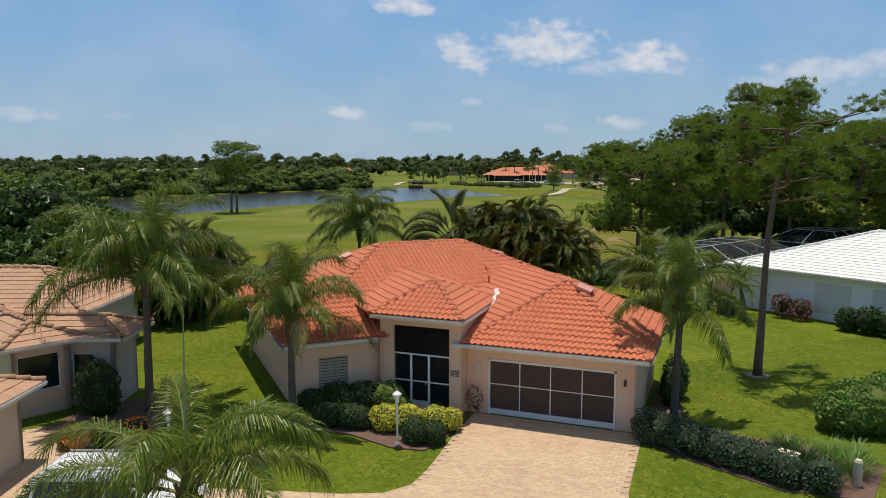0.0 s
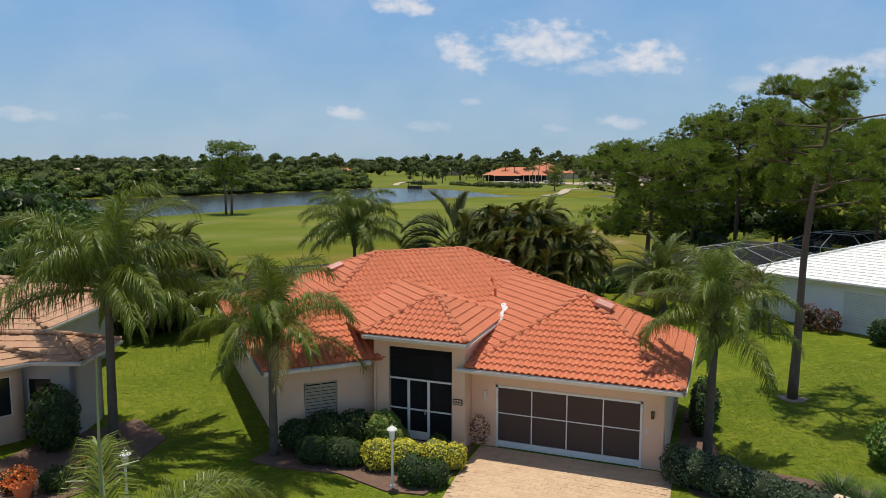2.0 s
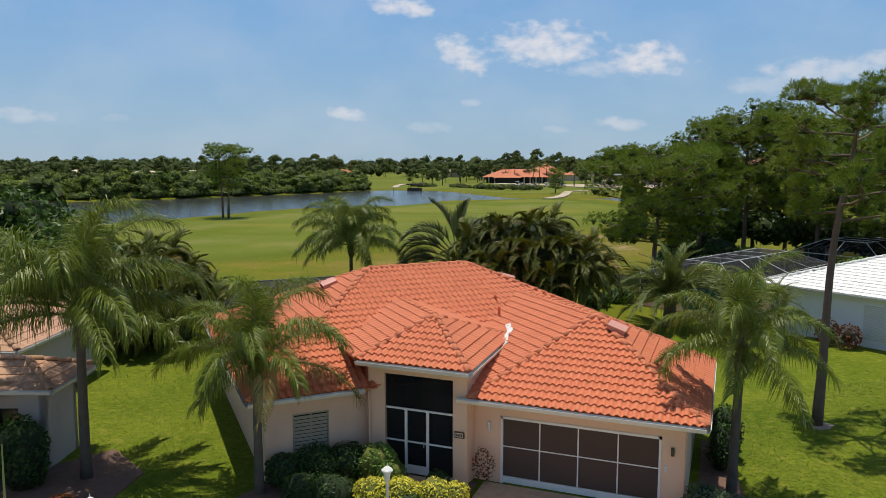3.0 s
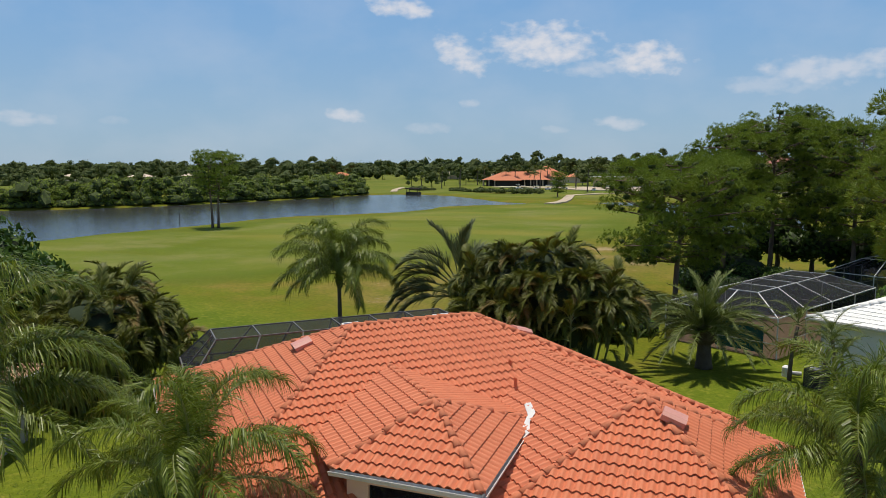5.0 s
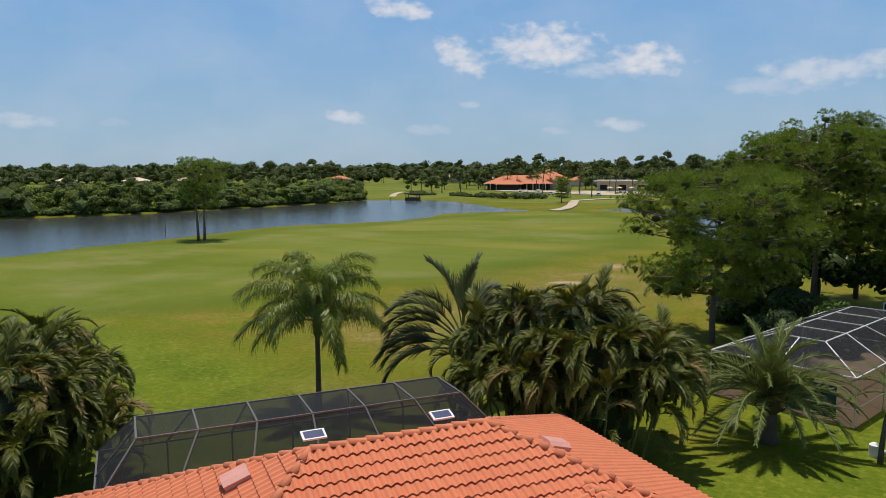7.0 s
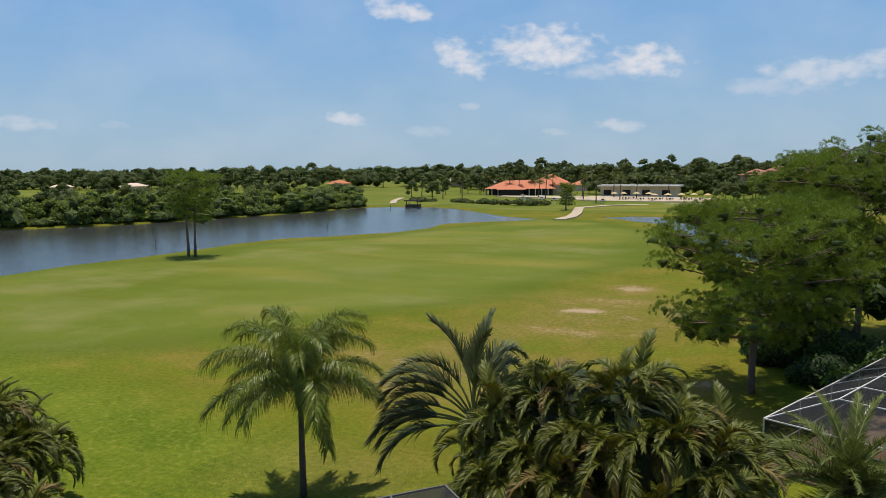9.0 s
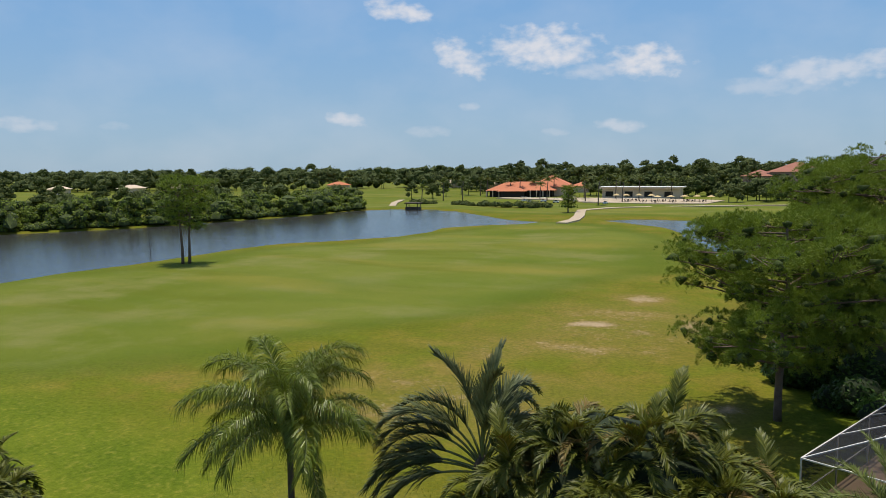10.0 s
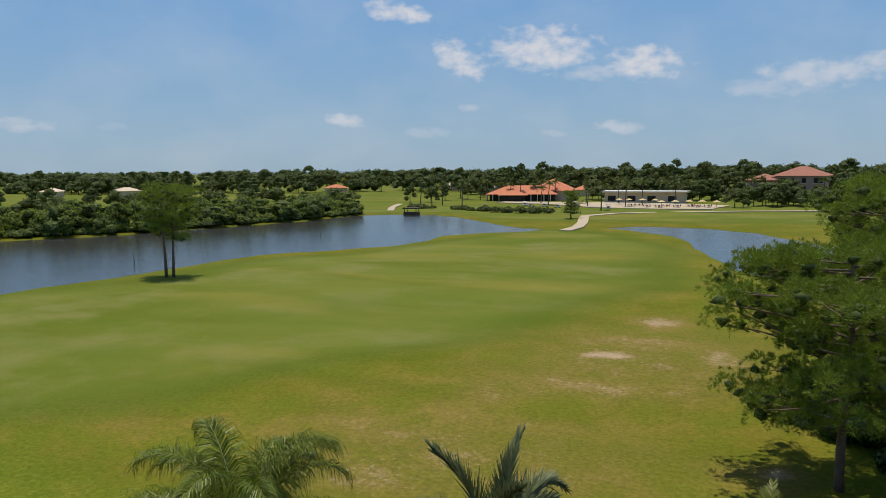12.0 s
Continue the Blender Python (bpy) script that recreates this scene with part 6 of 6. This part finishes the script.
for k in range(26):
    x, y = (-150 + 175 * fr.uniform(), 365 + 60 * fr.uniform()) if k > 8 else (-140 + 100 * fr.uniform(), 300 + 50 * fr.uniform())
    if -128 < x < -84 and 375 < y < 412:
        y += 40
    palm("coconut_palm", "distant tall palm near the clubhouse", x, y, fr.uniform(5, 9), 2.9, FF, 0.2, (0.4, 0), "palms by the clubhouse", 14, seed=210 + k, boots=False)
pine("tree", "small dark tree beside the cart path", -59.4, 257.8, 8.2, 6.0, 0.16, 18, 230, 0.2, pads=3, tufts=16, blades=10, needle=0.6, wide=0.16, pad=0.9, top=0.6, category="tree")


# ---- far buildings ----
def hip_block(parent, name, m, w, d, z0, z1, wall_mat, tile_mat, over=1.0, pitch=0.4):
    part("wall", box((0, 0, z0), (w, d, z1), m), wall_mat, parent)
    h = (min(w, d) / 2 + over)
    a = [(-over, -over, z1), (w + over, -over, z1), (w + over, d + over, z1), (-over, d + over, z1)]
    if w >= d:
        r0, r1 = (h - over, d / 2, z1 + h * pitch), (w - h + over, d / 2, z1 + h * pitch)
        f = [(0, 1, 5, 4), (1, 2, 5), (2, 3, 4, 5), (3, 0, 4), (3, 2, 1, 0)]
    else:
        r0, r1 = (w / 2, h - over, z1 + h * pitch), (w / 2, d - h + over, z1 + h * pitch)
        f = [(0, 1, 4), (1, 2, 5, 4), (2, 3, 5), (3, 0, 4, 5), (3, 2, 1, 0)]
    part("roof", ([tuple(m @ Vector(p)) for p in (*a, r0, r1)], f), tile_mat, parent)


club = thing("clubhouse", "low clubhouse with broad orange tile hip roofs and verandas painted dark as shade", "clubhouse")
cm = Matrix.Translation((-120, 366, 0)) @ Matrix.Rotation(radians(8), 4, "Z")
# near-black walls: veranda shade is put into their colour
hip_block(club, "hall", cm, 30, 15, 0, 3.2, M["dark"], M["orange_tile"], 2.0, 0.42)
hip_block(club, "hall", cm @ Matrix.Translation((19, 6, 0)), 19, 18, 0, 4.6, M["cream"], M["orange_tile"], 1.6, 0.5)
hip_block(club, "hall", cm @ Matrix.Translation((6, -6, 0)), 11, 8, 0, 3.0, M["dark"], M["orange_tile"], 1.4, 0.4)
for k in range(11):
    part("column", box((-1.5 + 3.0 * k, -1.9, 0), (-1.1 + 3.0 * k, -1.5, 3.2), cm), M["cream"], club)
pav = thing("pavilion", "long low tan pavilion with a pale flat roof", "pavilion")
pm = Matrix.Translation((-66, 364, 0)) @ Matrix.Rotation(radians(-5), 4, "Z")
part("wall", box((0, 0, 0), (34, 8, 4.2), pm), M["cream"], pav)
part("roof", box((-1, -1.5, 4.2), (35, 9, 4.75), pm), M["cream"], pav)
part("roof_edge", box((-1.2, -1.7, 4.75), (35.2, 9.2, 5.0), pm), M["white"], pav)
# dark slabs on the closed wall paint the shade of open bays
for k in range(4):
    part("opening", box((1.5 + 8.6 * k, -0.05, 0.6), (5.0 + 8.6 * k, 0.1, 2.9), pm), M["dark"], pav)
condo = thing("apartment_building", "three-storey mauve apartment building with a dull red hip roof", "apartment building")
om = Matrix.Translation((-6, 420, -1.5)) @ Matrix.Rotation(radians(-14), 4, "Z")
hip_block(condo, "block", om @ Matrix.Translation((12, 0, 0)), 21, 18, 0, 12.0, M["condo"], M["condo_tile"], 1.5, 0.42)
hip_block(condo, "wing", om @ Matrix.Translation((0, -3, 0)), 13, 14, 0, 10.0, M["condo"], M["condo_tile"], 1.2, 0.4)
for fl in range(3):
    for k in range(4):
        w0 = 13.2 + 5.1 * k
        wide = 3.9 if k % 3 == 0 else 1.8
        wn = part("window", box((w0, -0.08, 1.2 + 3.7 * fl), (w0 + wide, 0.15, 3.5 + 3.7 * fl), om), M["dark"], condo)
        part("window_sill", box((w0 - 0.2, -0.35, 0.9 + 3.7 * fl), (w0 + wide + 0.2, 0.0, 1.15 + 3.7 * fl), om), M["cream"], wn)
for fl in range(3):
    part("window", box((4, -3.1, 1.5 + 3.7 * fl), (8.5, -2.9, 3.8 + 3.7 * fl), om), M["dark"], condo)
DISTANT = ((-92, 424, 14, "orange_tile"), (-58, 428, 13, "white_tile"), (-152, 462, 14, "white_tile"), (-255, 452, 16, "orange_tile"), (-365, 385, 18, "white_tile"), (-330, 395, 15, "white_tile"), (-405, 372, 20, "white_tile"), (-190, 520, 20, "white_tile"))
for k, (x, y, w, mt) in enumerate(DISTANT):
    hv = thing("house", "distant pale house among the trees", "house", "distant houses")
    hip_block(hv, "block", Matrix.Translation((x, y, 0)) @ Matrix.Rotation(radians(20 * k), 4, "Z"), w * 0.75, 9, 0, 3.6, M["cream"], M["cream" if mt == "white_tile" else mt], 1.0, 0.4)

# lawn-side palms, terrace and umbrellas in front of the clubhouse
for k in range(12):
    x, y = (-128 + 5.2 * k + fr.uniform(-1.5, 1.5), 372 + fr.uniform(-3, 5)) if k < 8 else (-70 + 11 * (k - 8) + fr.uniform(-2, 2), 352 + fr.uniform(-3, 3))
    palm("coconut_palm", "tall palm standing in front of the clubhouse", x, y, fr.uniform(6.0, 8.5), 2.8, FF, 0.2, (0.3, 0), "palms by the clubhouse", 14, seed=300 + k, boots=False)
for k in range(9):
    x, y = -56 + 4.6 * k + fr.uniform(-1, 1), 328 + fr.uniform(-6, 12)
    um = thing("patio_umbrella", "tan patio umbrella open on the clubhouse terrace", "umbrella", "terrace umbrellas", at=pose(x, y, 0))
    part("pole", tube([(0, 0, 0), (0, 0, 2.7)], [0.05, 0.05], 6), M["dark"], um)
    rim = [(1.6 * math.cos(a * math.pi / 4), 1.6 * math.sin(a * math.pi / 4), 2.25) for a in range(8)]
    part("canopy", (rim + [(0, 0, 2.95), (0, 0, 2.3)], [(a, (a + 1) % 8, 8) for a in range(8)] + [((a + 1) % 8, a, 9) for a in range(8)]), M["umbrella"], um)



def golf_cart(x, y, yaw):
    ob = thing("golf_cart", "white golf cart with a canopy parked near the clubhouse", "golf cart", "golf carts", at=pose(x, y, 0.3, 0, 0, yaw))
    part("body", box((-1.15, -0.58, 0.28), (1.15, 0.58, 0.75), bevel=0.12), M["carpaint"], ob)
    part("seat", box((-0.45, -0.5, 0.75), (0.15, 0.5, 1.15), bevel=0.08), M["rubber"], ob)
    part("canopy", box((-1.0, -0.6, 1.82), (0.85, 0.6, 1.9), bevel=0.03), M["white"], ob)
    for sx in (-0.9, 0.75):
        for sy in (-0.52, 0.52):
            part("post", beam((sx, sy, 0.72), (sx, sy, 1.84), 0.04), M["metal_grey"], ob)
            part("wheel", tube([(sx, sy * 0.9, 0.23), (sx, sy * 1.18, 0.23)], [0.23, 0.23], 12), M["rubber"], ob)


for x, y, yaw in ((-86.0, 312, 20), (-81.5, 316, 35), (-75.0, 310, -10), (-90.5, 320, 60), (-70.5, 322, 15), (-55.0, 303, 80)):
    golf_cart(x, y, yaw)


def patio_table(x, y):
    ob = thing("patio_table", "round dark patio table on the clubhouse terrace", "table", "terrace tables", at=pose(x, y, 0.3))
    part("tabletop", tube([(0, 0, 0.70), (0, 0, 0.75)], [0.75, 0.75], 14), M["boot"], ob)
    part("leg", tube([(0, 0, 0), (0, 0, 0.04), (0, 0, 0.06), (0, 0, 0.7)], [0.35, 0.33, 0.06, 0.06], 10), M["boot"], ob)


def patio_chair(x, y, yaw):
    ob = thing("patio_chair", "dark patio chair drawn up to a terrace table", "chair", "terrace chairs", at=pose(x, y, 0.3, 0, 0, yaw))
    part("seat", box((-0.28, -0.28, 0.42), (0.28, 0.28, 0.50), bevel=0.02), M["rubber"], ob)
    part("backrest", box((-0.30, -0.28, 0.5), (-0.24, 0.28, 1.0), bevel=0.02), M["rubber"], ob)
    for sx in (-0.25, 0.25):
        for sy in (-0.25, 0.25):
            part("leg", beam((sx, sy, 0), (sx, sy, 0.43), 0.05), M["rubber"], ob)


for k in range(9):
    x, y = -50 + 3.6 * k + fr.uniform(-0.8, 0.8), 320 + fr.uniform(-3, 8)
    patio_table(x, y)
    for a in (40, 160, 280):
        patio_chair(x + 1.15 * math.cos(radians(a)), y + 1.15 * math.sin(radians(a)), a + 180)

# ---- small things ----
def lamp_post(x, y):
    ob = thing("lamp_post", "white garden lamp post with a glass lantern on the lawn's edge", "lamp post", "garden lamp posts", at=pose(x, y, 0))
    part("pole", tube([(0, 0, -0.05), (0, 0, 0.12), (0, 0, 0.13), (0, 0, 1.62)], [0.07, 0.07, 0.04, 0.035], 12), M["white"], ob, smooth=False)
    part("collar", tube([(0, 0, 1.60), (0, 0, 1.66)], [0.075, 0.085], 10), M["white"], ob)
    part("lantern_glass", tube([(0, 0, 1.66), (0, 0, 1.90)], [0.08, 0.12], 6), M["white"], ob, "frosted lantern glass")
    part("lantern_cap", tube([(0, 0, 1.90), (0, 0, 1.93), (0, 0, 2.02), (0, 0, 2.04), (0, 0, 2.12)], [0.17, 0.16, 0.05, 0.02, 0.008], 10), M["white"], ob)
    return ob


lamp_post(-11.5, 25.3)
lamp_post(-17.7, 20.8)


def suv(x, y, yaw):
    ob = thing("car", "white sport utility car parked on the paved drive", "car", at=pose(x, y, 0, 0, 0, yaw))
    side = [(-2.3, 0.45), (-2.32, 0.95), (-2.15, 1.05), (-1.95, 1.62), (-1.7, 1.74), (0.35, 1.76), (0.6, 1.70), (1.15, 1.12), (2.1, 0.98), (2.3, 0.75), (2.3, 0.42)]
    bm = bmesh.new()
    rows = []
    for yy, k in ((-0.93, 0.0), (-0.86, 1.0), (0.86, 1.0), (0.93, 0.0)):
        rows.append([bm.verts.new((px, yy * (1.0 if pz < 1.1 else 0.82 if pz > 1.5 else 0.97), pz)) for px, pz in side])
    n = len(side)
    for a, b in zip(rows, rows[1:]):
        for i in range(n):
            bm.faces.new((a[i], a[(i + 1) % n], b[(i + 1) % n], b[i]))
    bm.faces.new(rows[0][::-1])
    bm.faces.new(rows[-1])
    bmesh.ops.recalc_face_normals(bm, faces=bm.faces)
    bmesh.ops.bevel(bm, geom=[e for e in bm.edges if e.calc_face_angle(0) > 0.35], offset=0.05, segments=2, affect="EDGES")
    part("body", bm, M["carpaint"], ob, smooth=False)
    for s in (-1, 1):
        for lo, hi in ((-1.85, -0.95), (-0.88, 0.02), (0.09, 0.75)):
            x1 = hi if hi < 0.7 else 0.95
            v = [(lo, s * 0.945, 1.12), (x1, s * 0.945, 1.12), (hi if hi < 0.7 else 0.55, s * 0.84, 1.55), (lo + (0.12 if lo < -1.5 else 0), s * 0.84, 1.55)]
            part("side_window", (v, [(0, 1, 2, 3) if s < 0 else (3, 2, 1, 0)]), M["glass_dark"], ob)
        part("roof_rail", beam((-1.6, s * 0.66, 1.82), (0.2, s * 0.66, 1.82), 0.04), M["metal_grey"], ob)
    part("rear_window", ([(-2.2, -0.75, 1.1), (-2.2, 0.75, 1.1), (-2.02, 0.66, 1.56), (-2.02, -0.66, 1.56)], [(3, 2, 1, 0)]), M["glass_dark"], ob)
    part("windscreen", ([(1.17, -0.78, 1.13), (1.17, 0.78, 1.13), (0.68, 0.66, 1.66), (0.68, -0.66, 1.66)], [(0, 1, 2, 3)]), M["glass_dark"], ob)
    for wx in (-1.45, 1.45):
        for s in (-1, 1):
            w = part("wheel", tube([(wx, s * 0.70, 0.36), (wx, s * 0.74, 0.36), (wx, s * 0.92, 0.36), (wx, s * 0.95, 0.36)], [0.33, 0.36, 0.36, 0.33], 20), M["rubber"], ob)
            part("rim", tube([(wx, s * 0.94, 0.36), (wx, s * 0.965, 0.36)], [0.22, 0.2], 12), M["metal_grey"], w)
            part("wheel_arch", tube([(wx, s * 0.925, 0.36), (wx, s * 0.94, 0.36)], [0.43, 0.43], 20), M["rubber"], ob)
    return ob


suv(-16.5, 17.4, 21.5)
box1 = thing("utility_box", "pale green utility box beside the hedge", "utility box", at=pose(1.35, 28.3, 0, 0, 0, -25))
part("case", box((-0.3, -0.22, 0), (0.3, 0.22, 0.5), bevel=0.03), M["cream"], box1)
part("lid", box((-0.33, -0.25, 0.5), (0.33, 0.25, 0.56), bevel=0.02), M["cream"], box1)
post = thing("marker_post", "weathered pale post among ornamental grasses", "post", at=pose(3.3, 27.6, 0))
part("shaft", tube([(0, 0, -0.05), (0, 0, 0.8), (0, 0, 0.88)], [0.13, 0.13, 0.09], 10), M["cream"], post)
hose = thing("water_heater", "dark air conditioner unit beside the small palms", "air conditioner", at=pose(-0.7, 54.2, 0, 0, 0, -32))
part("case", box((-0.5, -0.4, 0), (0.5, 0.4, 0.95), bevel=0.04), M["rubber"], hose)
part("fan_guard", tube([(0, 0, 0.95), (0, 0, 0.99)], [0.34, 0.34], 16), M["metal_grey"], hose)
pump = thing("pool_pump", "pale pool pump beside the white framed cage", "pool pump", at=pose(-2.0, 55.8, 0))
part("tank", tube([(0, 0, 0), (0, 0, 0.5), (0, 0, 0.6)], [0.22, 0.22, 0.1], 12), M["whitewall"], pump)
part("motor", tube([(0.25, 0, 0.2), (0.75, 0, 0.2)], [0.12, 0.12], 10), M["metal_grey"], pump)
teal = thing("pool_cover", "teal canvas privacy screen inside the pool cage", "canvas screen")
part("canvas", box((0, 0, 0.2), (3.0, 0.05, 1.8), Matrix.Translation((-5.7, 61.15, 0)) @ Matrix.Rotation(radians(-27.3), 4, "Z")), M["teal"], teal)
pot = thing("flower_pot", "clay pot with orange-red flowers by the neighbouring drive", "flower pot", at=pose(-21.6, 20.6, 0))
part("pot", tube([(0, 0, 0), (0, 0, 0.4), (0, 0, 0.45)], [0.2, 0.3, 0.32], 14), M["ridge"], pot)
c_, d_ = shell_points(260, (0, 0, 0.65), (0.45, 0.45, 0.3), np.random.default_rng(5), 0.3)
part("bloom_cluster", leaf_quads(c_, d_, 0.06, np.random.default_rng(6)), M["flower"], pot)
for k, (x, y) in enumerate(((-22.3, 20.9), (-21.2, 21.4), (-20.9, 22.6))):
    shrub("flower_bush", "low flowering bush with orange and red blooms", x, y, [(0, 0, 0.35, 0.5, 0.5, 0.4)], M["flower"] if k != 1 else M["hedge_dark"], 0.06, 300, "flowers", "flower bushes", seed=300 + k)
hut = thing("pump_hut", "small brown pump platform on the lake", "platform", at=pose(-118, 270, 0))
part("deck", box((-2.5, -1.5, -0.6), (2.5, 1.5, 0.6)), M["boot"], hut)
part("roof", box((-2.8, -1.8, 1.8), (2.8, 1.8, 2.2)), M["boot"], hut)
for sx in (-2.2, 2.2):
    for sy in (-1.2, 1.2):
        part("post", beam((sx, sy, 0.5), (sx, sy, 1.9), 0.2), M["boot"], hut)
for k, (x, y) in enumerate(((-112, 135), (-104, 185), (-120, 255))):
    st = thing("stake", "thin dark stake standing in the lake", "stake", "lake stakes", at=pose(x, y, -1.2))
    part("pole", tube([(0, 0, 0), (0, 0, 2.6)], [0.08, 0.06], 6), M["boot"], st)


# ---- grass blades on the near lawns ----
def lawn_blades():
    r = np.random.default_rng(410)
    P = np.concatenate([r.uniform((-34, 20), (-9.6, 62), (90000, 2)), r.uniform((-3.2, 24), (14, 64), (90000, 2)), r.uniform((-14, 38), (-3, 64), (30000, 2))])
    ok = (polygon_distance(P[:, 0], P[:, 1], np.array(DRIVE)) > 0.08)
    for b_ in (bed, bed2, bed3):
        q = np.array([tuple(v.co)[:2] for v in b_.data.vertices])
        ok &= polygon_distance(P[:, 0], P[:, 1], q[len(q) // 2:]) > 0.05
    inside = (P[:, 0] + P[:, 1] > 10.1) & (P[:, 0] - P[:, 1] < -43.4) & (P[:, 0] - P[:, 1] > -60.6)
    inside |= (P[:, 0] > -14) & (P[:, 0] < -3.7) & (P[:, 1] > 28.9)
    P = P[ok & ~inside]
    n = len(P)
    a, h = r.uniform(0, 6.28, n), r.uniform(0.015, 0.04, n)
    lx, ly = r.normal(0, 0.05, n), r.normal(0, 0.05, n)
    w = 0.022
    z = np.zeros(n)
    V = np.stack([np.stack([P[:, 0] - w * np.cos(a), P[:, 1] - w * np.sin(a), z], -1), np.stack([P[:, 0] + w * np.cos(a), P[:, 1] + w * np.sin(a), z], -1), np.stack([P[:, 0] + lx, P[:, 1] + ly, h], -1)], 1).reshape(-1, 3)
    ob = part("grass", (V, np.arange(3 * n).reshape(-1, 3)), M["blade"])
    tagged(ob, "short bright green lawn grass around the house", "grass", kind="stuff")


M["blade"] = mat("lawn_blade", (0.10, 0.15, 0.012), (0.20, 0.23, 0.03), 0.5, 0.6, rand=0.6, leaf=0.25)
lawn_blades()


# ---- driveway pavers, last ----
def pavers():
    r = np.random.default_rng(400)
    a, b = 0.31, 0.205
    bm = box((0.002, 0.002, 0), (a - 0.002, b - 0.002, 0.03), bevel=0.003)
    v = [tuple(q.co) for q in bm.verts]
    bm.verts.index_update()
    f = [tuple(q.index for q in g.verts) for g in bm.faces]
    bm.free()
    me = as_mesh("paver", v, f, M["paver"])
    poly = np.array(DRIVE)
    spots = []
    for j in range(int(19 / b)):
        for i in range(int(26 / a)):
            x, y = -28 + i * a + (a / 2 if j % 2 else 0), 11.5 + j * b
            spots.append((x, y))
    P = np.array(spots)
    ok = np.ones(len(P), bool)
    for dx, dy in ((0, 0), (a, 0), (a, b), (0, b)):
        ok &= polygon_distance(P[:, 0] + dx, P[:, 1] + dy, poly) < 0.03
    P = P[ok]
    P = P[np.argsort(np.hypot(P[:, 0] + 6.8, P[:, 1] - 27.5))]
    for x, y in P[:290]:
        part("paver", me, None, drive, at=pose(x, y, 0.006 + r.normal(0, 0.0015), 0, 0, r.normal(0, 0.3)))
    bv = np.array([(0.005, 0.005, 0.036), (a - 0.005, 0.005, 0.036), (a - 0.005, b - 0.005, 0.036), (0.005, b - 0.005, 0.036), (0.001, 0.001, 0.026), (a - 0.001, 0.001, 0.026), (a - 0.001, b - 0.001, 0.026), (0.001, b - 0.001, 0.026)])
    bf = np.array([(0, 1, 2, 3), (4, 5, 1, 0), (5, 6, 2, 1), (6, 7, 3, 2), (7, 4, 0, 3)])
    Q = P[290:]
    V = (bv[None] + np.concatenate([Q, r.normal(0, 0.0015, (len(Q), 1))], 1)[:, None, :]).reshape(-1, 3)
    F = (bf[None] + (np.arange(len(Q)) * 8)[:, None, None]).reshape(-1, 4)
    ob = part("paver_field", (V, F), M["paver"], drive, "tan and rose brick pavers in running bond")
    ob["kind"] = "stuff"


pavers()
